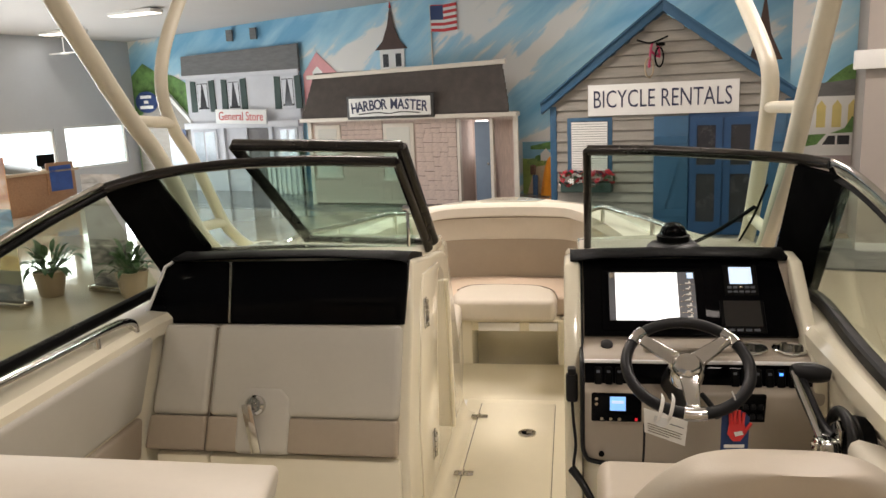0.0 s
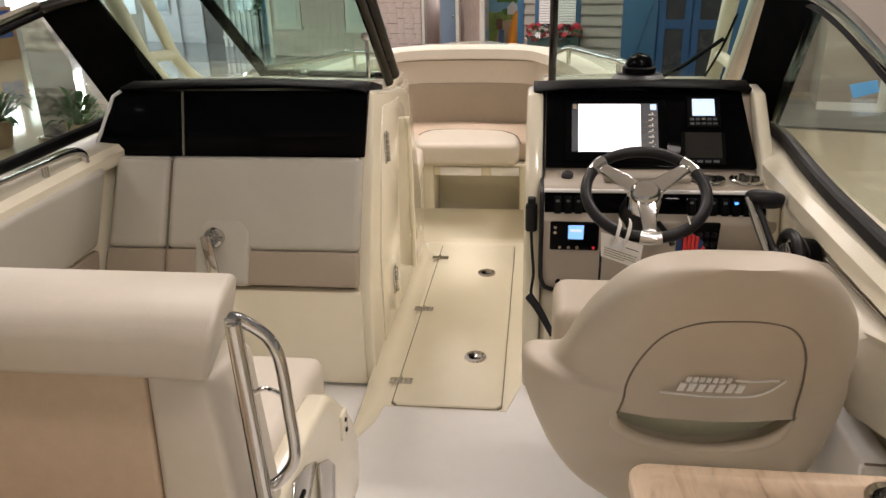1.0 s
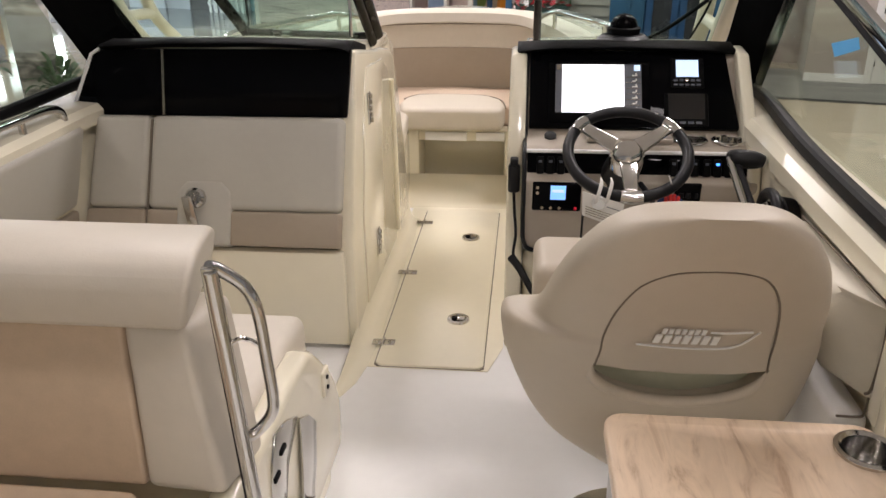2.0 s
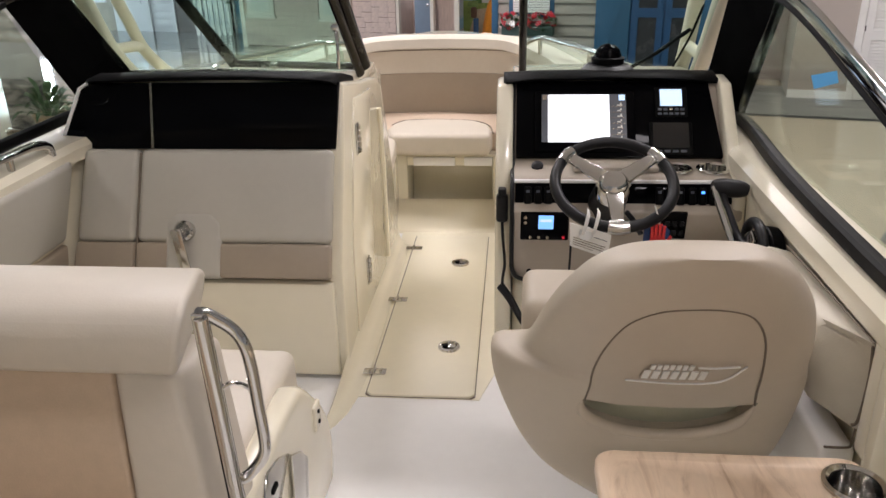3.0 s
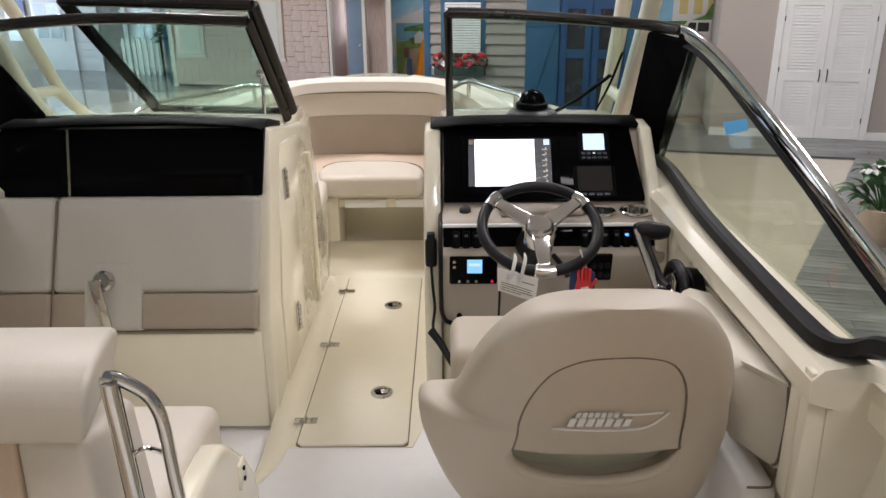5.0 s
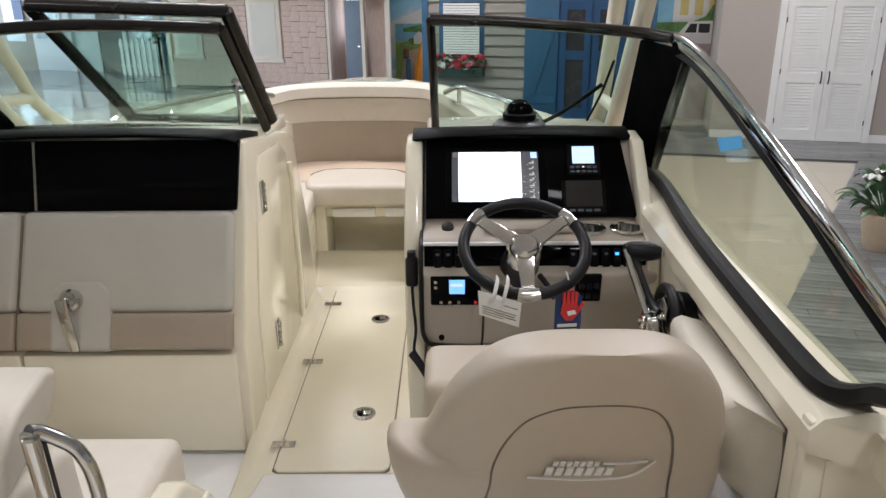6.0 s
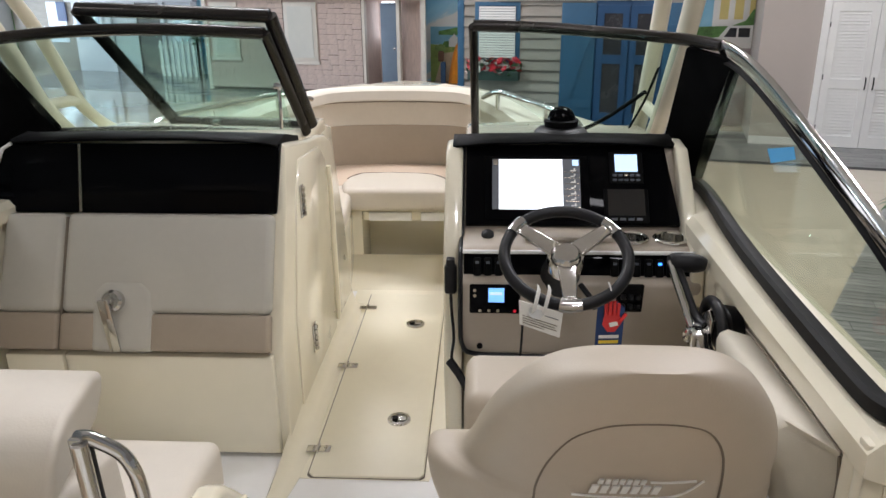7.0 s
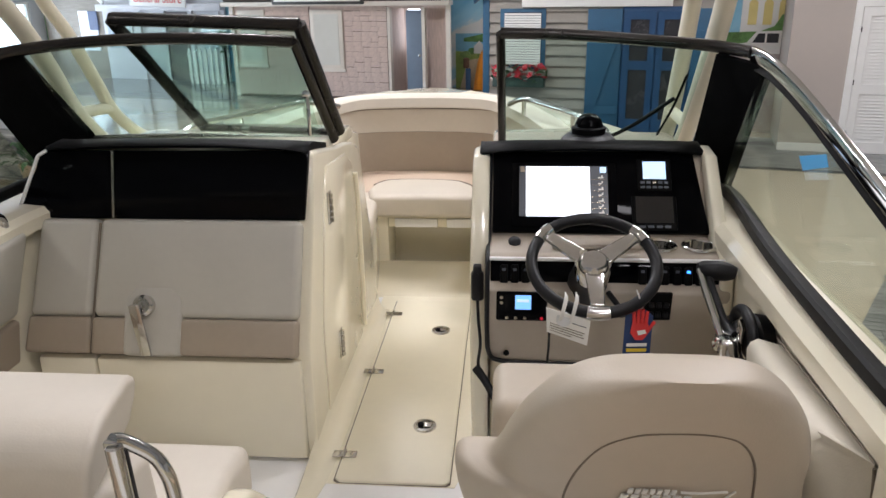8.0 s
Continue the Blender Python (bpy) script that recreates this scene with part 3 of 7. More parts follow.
def helm():
    c = thing("helm_console", (0.6, 2.6, 0.0), "helm console with glossy black dash and pale moulded panel", "console")
    prof = [(2.34, 0.40), (2.22, 0.415), (2.16, 0.44), (2.115, 0.60), (2.10, 0.685), (2.135, 0.70), (2.155, 0.762), (2.165, 0.772), (2.295, 0.782), (2.30, 0.80), (2.455, 0.99), (2.50, 1.005), (2.78, 0.965), (3.1, 0.94), (3.30, 0.90), (3.36, 0.5), (3.37, 0.40)]
    part("footwell", box((HX0 + 0.006, 2.27, 0.0), (0.93, 3.36, 0.395), 0.02, 3), GEL, c, "glossy cream footwell front")
    body = part("body", prism(prof, "x", HX0 + 0.004, 0.93, 0.010, 2), DASH, c, "pale beige moulded dash body")
    part("inboard_wall", prism([(2.30, 0.0), (2.20, 0.30), (2.19, 0.70), (2.24, 0.80), (2.42, 0.995), (2.50, 1.005), (2.70, 0.965), (2.95, 0.925), (3.10, 0.905), (3.18, 0.875), (3.24, 0.80), (3.34, 0.45), (3.38, 0.0)], "x", 0.218, HX0 + 0.002, 0.014, 3), GEL, c, "glossy cream inboard wall")
    part("rubber_edge", tube([(0.270, 2.452, 0.99), (0.270, 2.29, 0.79), (0.270, 2.15, 0.76), (0.270, 2.098, 0.68), (0.270, 2.112, 0.55), (0.275, 2.14, 0.475), (0.305, 2.155, 0.442), (0.42, 2.158, 0.434), (0.7, 2.158, 0.434), (0.9, 2.158, 0.434)], 0.007, 6, 8), RUBBER, c)
    part("outboard_wall", prism([(2.22, 0.80), (2.25, 0.85), (2.41, 1.0), (2.50, 1.01), (2.75, 0.965), (2.8, 0.85), (2.3, 0.6), (2.1, 0.62), (2.12, 0.76)], "x", 0.902, 0.938, 0.010, 3), GEL, c)
    # black instrument face
    a, b = Vector((0, 2.285, 0.795)), Vector((0, 2.448, 0.998))
    nrm = Vector((0, -0.78, 0.626))

    def q(x, t, d=0.0):
        p = a.lerp(b, t) + nrm * d
        return Vector((x, p.y, p.z))
    far = (0.6, 3.2, 0.3)
    face = part("instrument_panel", slab([q(HX0 + 0.012, 0, 0.008), q(0.905, 0, 0.008), q(0.872, 1, 0.008), q(HX0 + 0.012, 1, 0.008)], 0.02, 0.004, 2, far), BLACK, c, "glossy black instrument panel")

    def flat(name, x0, x1, t0, t1, d, mt, par, th=0.006, r=0.002, label=""):
        return part(name, slab([q(x0, t0, d), q(x1, t0, d), q(x1, t1, d), q(x0, t1, d)], th, r, 2, far), mt, par, label)
    ch = thing("chart_plotter", (0.49, 2.4, 0.9), "large lit chart display in a black bezel on the dash", "display")
    flat("bezel", 0.335, 0.645, 0.05, 0.86, 0.014, BLACK, ch, 0.008, 0.004, "glossy black bezel")
    flat("menu_strip", 0.358, 0.618, 0.175, 0.80, 0.0155, SCREEND, ch, 0.003, 0, "dark menu strips")
    flat("chart_screen", 0.378, 0.566, 0.175, 0.79, 0.0175, SCREEN, ch, 0.003, 0, "white lit chart")
    for k in range(7):
        t = 0.20 + k * 0.072
        flat("menu_mark", 0.590, 0.606 - 0.006 * (k % 2), t + 0.014, t + 0.026, 0.0175, PAPER, ch, 0.002, 0, "pale illegible menu mark")
        flat("menu_mark", 0.600, 0.604, t + 0.026, t + 0.05, 0.0175, PAPER, ch, 0.002, 0, "pale illegible menu mark")
        flat("menu_rule", 0.570, 0.616, t - 0.004, t, 0.0175, ALLOY, ch, 0.002, 0)
    flat("menu_tile", 0.596, 0.614, 0.715, 0.785, 0.018, SCREENP, ch, 0.002, 0)
    flat("menu_tile", 0.361, 0.374, 0.72, 0.79, 0.018, ALLOY, ch, 0.002, 0)
    rd = thing("engine_display", (0.76, 2.4, 0.95), "small square engine display with keys on the dash", "display")
    flat("case", 0.705, 0.805, 0.50, 0.90, 0.014, MATTE, rd, 0.008, 0.004)
    flat("screen", 0.722, 0.788, 0.645, 0.86, 0.016, SCREENP, rd, 0.004, 0)
    for k in range(5):
        flat("key", 0.714 + k * 0.017, 0.726 + k * 0.017, 0.585, 0.615, 0.017, SCREEND if k != 2 else ALLOY, rd, 0.004, 0.001)
        flat("key", 0.714 + k * 0.017, 0.726 + k * 0.017, 0.53, 0.555, 0.017, SCREEND, rd, 0.004, 0.001)
    vh = thing("joystick_display", (0.75, 2.33, 0.85), "square unlit gauge screen mirroring the hall", "display")
    flat("case", 0.685, 0.815, 0.02, 0.44, 0.016, MATTE, vh, 0.012, 0.006)
    flat("screen", 0.696, 0.803, 0.10, 0.42, 0.0185, GLOSSB, vh, 0.004, 0)
    for k in range(4):
        flat("key", 0.705 + k * 0.024, 0.722 + k * 0.024, 0.045, 0.075, 0.018, SCREEND, vh, 0.004, 0.001)
    # hood
    rr = []
    for x, dy, dz in ((0.238, 0.02, -0.006), (0.252, 0.0, 0.0), (0.35, -0.005, 0.010), (0.55, -0.008, 0.016), (0.75, -0.004, 0.010), (0.875, 0.005, 0.0), (0.91, 0.03, -0.008)):
        y0 = 2.425 + dy
        rr.append([(x, y0, 0.997 + dz), (x, y0 - 0.008, 1.003 + dz), (x, y0, 1.011 + dz), (x, y0 + 0.10, 1.018 + dz * 0.5), (x, 2.72, 0.975), (x, 2.72, 0.95), (x, y0 + 0.05, 0.985 + dz)])
    part("hood", loft(rr), MATTE, c, "matte black padded hood", angle=50)
    # shelf fittings
    part("accessory_socket", lathe([(0.018, 0), (0.018, 0.010), (0.012, 0.014), (0, 0.014)], aim((0.345, 2.238, 0.778), (0, -0.45, 0.9)), 16), RUBBER, c, "black socket cap")
    for x in (0.752, 0.862):
        carve(body, lathe([(0.043, -0.07), (0.043, 0.03)], Matrix.Translation((x, 2.222, 0.772)), 28))
        cup = part("cup_holder", lathe([(0.0, -0.062), (0.034, -0.062), (0.0385, -0.055), (0.0415, 0.004), (0.047, 0.0075), (0.050, 0.005), (0.050, 0.0), (0.0435, 0.0), (0.041, -0.058), (0.0, -0.066)], Matrix.Translation((x, 2.222, 0.778)), 28), STEEL, c, "stainless cup holder")
        # Black disc puts the shade at the cup's bottom into colour.
        part("cup_floor", lathe([(0.034, -0.061), (0.034, -0.058), (0, -0.058)], Matrix.Translation((x, 2.222, 0.778)), 24), RUBBER, cup, "black disc for the shaded bottom of the cup holder")
    part("stowage_rim", box((0.45, 2.19, 0.776), (0.70, 2.28, 0.792), 0.006, 2), DASH, c)
    part("panel_lip", tube([(0.276, 2.142, 0.764), (0.93, 2.142, 0.764)], 0.006, smooth=False, sides=8), GELW, c, "pale lip above the switches")
    # switch panel
    sw = part("switch_panel", slab([(0.278, 2.148, 0.758), (0.928, 2.148, 0.758), (0.928, 2.128, 0.688), (0.278, 2.128, 0.688)], 0.012, 0.004, 2, far), BLACK, c, "glossy black switch panel")
    xs = [0.305, 0.335, 0.365, 0.685, 0.715, 0.745, 0.778, 0.808, 0.838, 0.868]
    for i, x in enumerate(xs):
        s = part("rocker_switch", slab([(x, 2.140, 0.748), (x + 0.022, 2.140, 0.748), (x + 0.022, 2.122, 0.700), (x, 2.122, 0.700)], 0.012, 0.004, 2, far), MATTE, sw, "black rocker switch")
        lit = LEDB if i == 7 else SCREEND
        part("indicator", slab([(x + 0.006, 2.1355, 0.738), (x + 0.016, 2.1355, 0.738), (x + 0.016, 2.1335, 0.731), (x + 0.006, 2.1335, 0.731)], 0.003, 0, 1, far), lit, s)
    # audio unit
    au = thing("marine_stereo", (0.38, 2.1, 0.63), "black stereo with small blue screen on the dash", "stereo")
    part("case", slab([(0.295, 2.098, 0.682), (0.438, 2.098, 0.682), (0.438, 2.112, 0.588), (0.295, 2.112, 0.588)], 0.02, 0.006, 3, far), BLACK, au)
    part("screen", slab([(0.348, 2.0965, 0.672), (0.392, 2.0965, 0.672), (0.392, 2.103, 0.628), (0.348, 2.103, 0.628)], 0.004, 0, 1, far), SCREENB, au, "small lit blue screen")
    part("screen_line", slab([(0.353, 2.0965, 0.660), (0.386, 2.0965, 0.660), (0.386, 2.098, 0.652), (0.353, 2.098, 0.652)], 0.004, 0, 1, far), SCREENP, au)
    part("power_button", lathe([(0.0045, 0), (0.0045, 0.003), (0, 0.004)], aim((0.422, 2.104, 0.602), (0, -1, 0.1)), 12), LEDR, au, "red lit button")
    for k, (x, z) in enumerate(((0.31, 0.665), (0.31, 0.648), (0.325, 0.60), (0.35, 0.60), (0.375, 0.60))):
        part("key", lathe([(0.005, 0), (0.005, 0.003), (0, 0.003)], aim((x, 2.101 + (0.665 - z) * 0.13, z), (0, -1, 0.1)), 8), ALLOY, au)
    # trim tab pad
    tp = part("trim_tab_pad", slab([(0.70, 2.098, 0.685), (0.775, 2.098, 0.685), (0.775, 2.112, 0.598), (0.70, 2.112, 0.598)], 0.014, 0.005, 3, far), MATTE, c, "black trim tab keypad")
    for i in range(3):
        for j in range(2):
            part("key", box((0.712 + 0.02 * i, 2.094 + j * 0.004, 0.642 - 0.03 * j), (0.726 + 0.02 * i, 2.11, 0.658 - 0.03 * j), 0.003), RUBBER, tp)
    part("screw_cap", lathe([(0.009, 0), (0.009, 0.004), (0, 0.004)], aim((0.325, 2.140, 0.475), (0, -1, 0.2)), 10), MATTE, c)


helm()


def wheel():
    w = thing("steering_wheel", (0.545, 2.1, 0.72), "black steering wheel with polished three-spoke hub", "steering wheel")
    C = Vector((0.547, 2.015, 0.800))
    n = Vector((0, -0.49, 0.872))
    m = aim(C, n)

    def ring(r, rad, a0, a1, mt, name, lab="", steps=22, close=False):
        pts = [m @ Vector((r * math.cos(radians(a)), r * math.sin(radians(a)), 0)) for a in [a0 + (a1 - a0) * k / steps for k in range(steps + (0 if close else 1))]]
        return part(name, tube(pts, rad, smooth=False, sides=12, closed=close), mt, w, lab)
    # in the local plane +y points along the dash, away from the seat
    ring(0.160, 0.0155, 0, 360, RUBBER, "rim", "black padded rim", 44, True)
    hub = part("hub", lathe([(0.045, -0.05), (0.048, -0.01), (0.040, 0.006), (0.030, 0.016), (0.0, 0.018)], m, 24), STEEL, w, "polished round hub cap")
    for a in (38, 142, 270):
        d = Vector((math.cos(radians(a)), math.sin(radians(a)), 0))
        t = Vector((-d.y, d.x, 0))
        wd = 0.017
        sp = part("spoke", slab([m @ (d * 0.03 - t * 0.025 + Vector((0, 0, 0.004))), m @ (d * 0.144 - t * wd + Vector((0, 0, 0.012))), m @ (d * 0.144 + t * wd + Vector((0, 0, 0.012))), m @ (d * 0.03 + t * 0.025 + Vector((0, 0, 0.004)))], 0.012, 0.004, 3, m @ Vector((0, 0, -1))), STEEL, w, "polished steel spoke")
        part("clamp", tube([m @ (d * 0.158 - t * 0.026), m @ (d * 0.162), m @ (d * 0.158 + t * 0.026)], 0.0185, 4, 12), STEEL, sp)
    part("column", tube([m @ Vector((0, 0, -0.02)), m @ Vector((0, 0.04, -0.10)), (0.545, 2.16, 0.67)], lambda s: 0.042 + 0.018 * s, 5, 16), RUBBER, w, "black tilt column boot")
    part("tilt_lever", tube([(0.60, 2.10, 0.685), (0.625, 2.06, 0.66), (0.635, 2.04, 0.64)], 0.008, 4, 8), RUBBER, w)
    # paper tag and safety tag hang from the rim
    g = thing("paper_tag", (0.50, 1.87, 0.70), "white paper tag taped round the wheel rim", "tag")
    tl, tr, br, bl = Vector((0.420, 1.862, 0.740)), Vector((0.528, 1.858, 0.708)), Vector((0.524, 1.874, 0.634)), Vector((0.424, 1.878, 0.668))
    back = (0.5, 3, 0.6)

    def on_tag(u, v, d):
        return tl.lerp(tr, u).lerp(bl.lerp(br, u), v) + Vector((0, -d, d * 0.2))
    part("card", slab([tl, tr, br, bl], 0.0015, 0, 1, back), PAPER, g)
    for dx in (0.0, 0.026):
        part("tape_strap", tube([(0.456 + dx, 1.856, 0.712), (0.460 + dx, 1.846, 0.738), (0.467 + dx, 1.862, 0.762), (0.470 + dx, 1.892, 0.762)], 0.009, 5, 8, flat=0.25), PAPER, g)
    part("stamp", lathe([(0.019, 0), (0.019, 0.001), (0, 0.001)], aim(on_tag(0.40, 0.25, 0.002), (0, -1, 0.16)), 20), surf("pale_grey_stamp", (0.62, 0.63, 0.62), 0.6), g)
    for q, (u0, u1, v) in enumerate(((0.60, 0.92, 0.30), (0.08, 0.90, 0.56), (0.08, 0.86, 0.66), (0.08, 0.90, 0.76), (0.08, 0.60, 0.86))):
        part("print_line", slab([on_tag(u0, v, 0.002), on_tag(u1, v, 0.002), on_tag(u1, v + 0.022, 0.002), on_tag(u0, v + 0.022, 0.002)], 0.001, 0, 1, back), ALLOY if q else SCREEND, g, "illegible grey print line")
    h = thing("safety_tag", (0.6460, 1.9, 0.6280), "navy safety tag with red stop hand, hung on the wheel", "tag")
    card = part("card", slab([(0.6180, 1.905, 0.7030), (0.6330, 1.905, 0.7200), (0.6680, 1.905, 0.7200), (0.6860, 1.905, 0.7030), (0.6860, 1.915, 0.5680), (0.6180, 1.915, 0.5680)], 0.0015, 0, 1, (0.5, 3, 0.6)), NAVY, h)
    part("red_palm", slab([(0.6320, 1.902, 0.6580), (0.6370, 1.902, 0.6920), (0.6720, 1.902, 0.6920), (0.6800, 1.903, 0.6630), (0.6640, 1.904, 0.6380), (0.6460, 1.904, 0.6380)], 0.0015, 0, 1, (0.5, 3, 0.6)), RED, card)
    for k in range(4):
        part("red_finger", tube([(0.6395 + 0.0098 * k, 1.901, 0.6880), (0.6385 + 0.0105 * k, 1.899, 0.7180 + 0.006 * (k in (1, 2)))], 0.0045, smooth=False, sides=8), RED, card)
    part("red_thumb", tube([(0.6760, 1.901, 0.6680), (0.6890, 1.900, 0.6900)], 0.0045, smooth=False, sides=8), RED, card)
    part("palm_mark", slab([(0.6480, 1.9005, 0.6640), (0.6680, 1.9005, 0.6680), (0.6720, 1.901, 0.6580), (0.6520, 1.901, 0.6520)], 0.001, 0, 1, (0.5, 3, 0.6)), PAPER, card)
    for k in range(3):
        part("print_bar", slab([(0.6260, 1.9075 + 0.001 * k, 0.6260 - 0.015 * k), (0.6760, 1.9075 + 0.001 * k, 0.6280 - 0.015 * k), (0.6760, 1.908 + 0.001 * k, 0.6190 - 0.015 * k), (0.6260, 1.908 + 0.001 * k, 0.6170 - 0.015 * k)], 0.001, 0, 1, (0.5, 3, 0.6)), YELLOW if k else PAPER, card, "illegible yellow print bar")
    part("cord", tube([(0.6510, 1.905, 0.7200), (0.6480, 1.90, 0.7530), (0.6410, 1.905, 0.7730)], 0.002, 4, 6), PAPER, h)


wheel()


def throttle():
    t = thing("throttle_control", (0.87, 1.85, 0.66), "polished throttle lever with black grip at the helm side", "throttle")
    part("base", lathe([(0.052, -0.03), (0.055, 0.0), (0.044, 0.016), (0.02, 0.022), (0, 0.022)], aim((0.895, 1.80, 0.70), (-1, 0, 0.05), (0, 1, 0)) @ Matrix.Diagonal((1.35, 1.0, 1, 1)), 26), RUBBER, t, "black side-mount base")
    part("base_ring", tube([(0.872, 1.80 + 0.078 * math.cos(radians(a)), 0.70 + 0.064 * math.sin(radians(a))) for a in range(0, 360, 15)], 0.013, smooth=False, sides=10, closed=True), RUBBER, t, "black rounded ring")
    part("base_trim", slab([(0.856, 1.77, 0.735), (0.856, 1.80, 0.748), (0.856, 1.845, 0.72), (0.856, 1.845, 0.68), (0.856, 1.80, 0.66), (0.856, 1.775, 0.675)], 0.012, 0.004, 2, (2, 1.8, 0.7)), STEEL, t, "polished insert")
    part("hub", box((0.815, 1.765, 0.655), (0.862, 1.835, 0.705), 0.012, 3), STEEL, t, "polished hub block")
    part("hub_bolt", lathe([(0.016, 0), (0.016, 0.006), (0.008, 0.008), (0, 0.004)], aim((0.815, 1.80, 0.682), (-1, -0.2, 0.1), (0, 1, 0)), 16), STEEL, t)
    part("arm", tube([(0.828, 1.80, 0.69), (0.818, 1.87, 0.735), (0.808, 1.94, 0.78), (0.806, 1.975, 0.80)], 0.010, 6, 10), STEEL, t, "polished arm")
    part("arm_back", tube([(0.858, 1.81, 0.70), (0.845, 1.85, 0.705), (0.834, 1.89, 0.735), (0.824, 1.95, 0.775), (0.822, 1.98, 0.792)], 0.013, 6, 10), RUBBER, t, "black backing of the arm")
    part("grip", tube([(0.802, 1.975, 0.800), (0.820, 1.977, 0.801), (0.855, 1.978, 0.798), (0.880, 1.978, 0.795), (0.894, 1.976, 0.792)], lambda s: 0.012 + 0.013 * math.sin(math.pi * min(1, s * 0.78 + 0.16)), 6, 16), RUBBER, t, "black rounded grip")
    v = thing("handheld_microphone", (0.245, 2.17, 0.7), "black radio microphone clipped to the helm side", "microphone")
    part("case", box((0.222, 2.165, 0.622), (0.258, 2.195, 0.712), 0.010, 3), RUBBER, v)
    part("clip", box((0.228, 2.160, 0.709), (0.252, 2.19, 0.732), 0.005, 2), RUBBER, v)
    part("cord", tube([(0.240, 2.175, 0.63), (0.244, 2.155, 0.57), (0.250, 2.14, 0.50), (0.244, 2.135, 0.435), (0.262, 2.105, 0.402), (0.312, 2.045, 0.340)], 0.0045, 8, 8), RUBBER, v)
    part("cord_relief", tube([(0.238, 2.135, 0.425), (0.268, 2.10, 0.398), (0.312, 2.045, 0.340)], lambda s: 0.014 - 0.004 * s, 4, 10), RUBBER, v)
    k = thing("hanging_cable", (0.44, 2.1, 0.3), "thin black cable hanging below the stereo", "cable")
    part("cord", tube([(0.445, 2.105, 0.59), (0.442, 2.09, 0.50), (0.432, 2.085, 0.40), (0.425, 2.08, 0.33)], 0.0035, 6, 6), RUBBER, k)
    part("plug", box((0.412, 2.06, 0.305), (0.438, 2.09, 0.335), 0.005, 2), RUBBER, k)


throttle()


def helm_seat():
    s = thing("captain_chair", (0.55, 1.35, 0.0), "sand vinyl bucket helm chair with embroidered back", "chair")
    lean = lambda z: 1.245 - 0.40 * (z - 0.55)
    # height, edge to port, edge to starboard, depth, sweep of the port side towards the bow
    rows = [(0.24, 0.476, 0.69, 0.10, 0.0), (0.285, 0.41, 0.765, 0.125, 0.0), (0.35, 0.341, 0.812, 0.14, 0.0), (0.425, 0.294, 0.832, 0.147, 0.01), (0.51, 0.260, 0.84, 0.151, 0.025), (0.58, 0.238, 0.84, 0.153, 0.045), (0.62, 0.231, 0.838, 0.153, 0.06), (0.652, 0.230, 0.834, 0.152, 0.07), (0.668, 0.242, 0.830, 0.151, 0.068), (0.676, 0.266, 0.828, 0.150, 0.06), (0.684, 0.288, 0.826, 0.149, 0.05), (0.700, 0.303, 0.823, 0.148, 0.035), (0.735, 0.315, 0.819, 0.147, 0.02), (0.785, 0.329, 0.806, 0.146, 0.012), (0.845, 0.352, 0.784, 0.143, 0.006), (0.892, 0.377, 0.757, 0.138, 0), (0.924, 0.400, 0.732, 0.130, 0), (0.946, 0.425, 0.708, 0.120, 0), (0.960, 0.452, 0.685, 0.108, 0), (0.969, 0.482, 0.66, 0.092, 0), (0.974, 0.515, 0.63, 0.07, 0)]
    rows = [tuple(v) + (w[0], w[1]) for v, w in zip(curve_pts([r[:3] for r in rows], 4), curve_pts([(r[3], r[4], 0) for r in rows], 4))]
    mids = sorted(rows)

    def edge_y(ex, ey, z, d, sweep):
        port = max(0.0, -ex) ** 2.6
        return lean(z) + d * 0.5 + d * 0.5 * ey + sweep * port + 0.03 * abs(ex) ** 3 * max(0.0, min(1.0, (0.93 - z) / 0.2))
    rings = []
    for z, xl, xr, d, sw in rows:
        hw, cx = (xr - xl) / 2, (xr + xl) / 2
        ring = []
        for k in range(48):
            a = 2 * math.pi * k / 48
            ca, sa = math.cos(a), math.sin(a)
            ex = math.copysign(abs(ca) ** 0.5, ca)
            ey = math.copysign(abs(sa) ** 0.62, sa)
            ring.append((cx + hw * ex, edge_y(ex, ey, z, d, sw), z))
        rings.append(ring)
    shell = part("back_shell", loft(rings), SEAT, s, angle=70)

    def on(x, z, d=0.0):
        """A point on the rear face, d behind it."""
        a, b = mids[0], mids[-1]
        for p, q in zip(mids, mids[1:]):
            if p[0] <= z <= q[0]:
                a, b = p, q
        f = (z - a[0]) / max(1e-6, b[0] - a[0])
        xl, xr, dd, sw = [a[i] + (b[i] - a[i]) * f for i in (1, 2, 3, 4)]
        ex = max(-0.98, min(0.98, (x - (xl + xr) / 2) / ((xr - xl) / 2)))
        ey = -math.sqrt(1 - min(1, abs(ex) ** 2) ** 2) ** 0.62
        return Vector((x, edge_y(ex, ey, z, dd, sw) - d, z))
    # inset rear panel, and the lumbar opening under its lower edge
    out = [tuple(p)[:2] for p in curve_pts([(0.418, 0.655, 0), (0.424, 0.715, 0), (0.440, 0.775, 0), (0.468, 0.828, 0), (0.510, 0.857, 0), (0.56, 0.866, 0), (0.622, 0.865, 0), (0.665, 0.848, 0), (0.695, 0.80, 0), (0.711, 0.73, 0), (0.719, 0.655, 0)], 4)]
    low = [(0.724, 0.616), (0.66, 0.610), (0.57, 0.608), (0.48, 0.611), (0.412, 0.617)]
    pad_ring = out + low
    hole = [tuple(p)[:2] for p in curve_pts([(0.408, 0.622, 0), (0.410, 0.582, 0), (0.45, 0.548, 0), (0.515, 0.528, 0), (0.585, 0.523, 0), (0.66, 0.538, 0), (0.71, 0.568, 0), (0.730, 0.622, 0)], 4)]
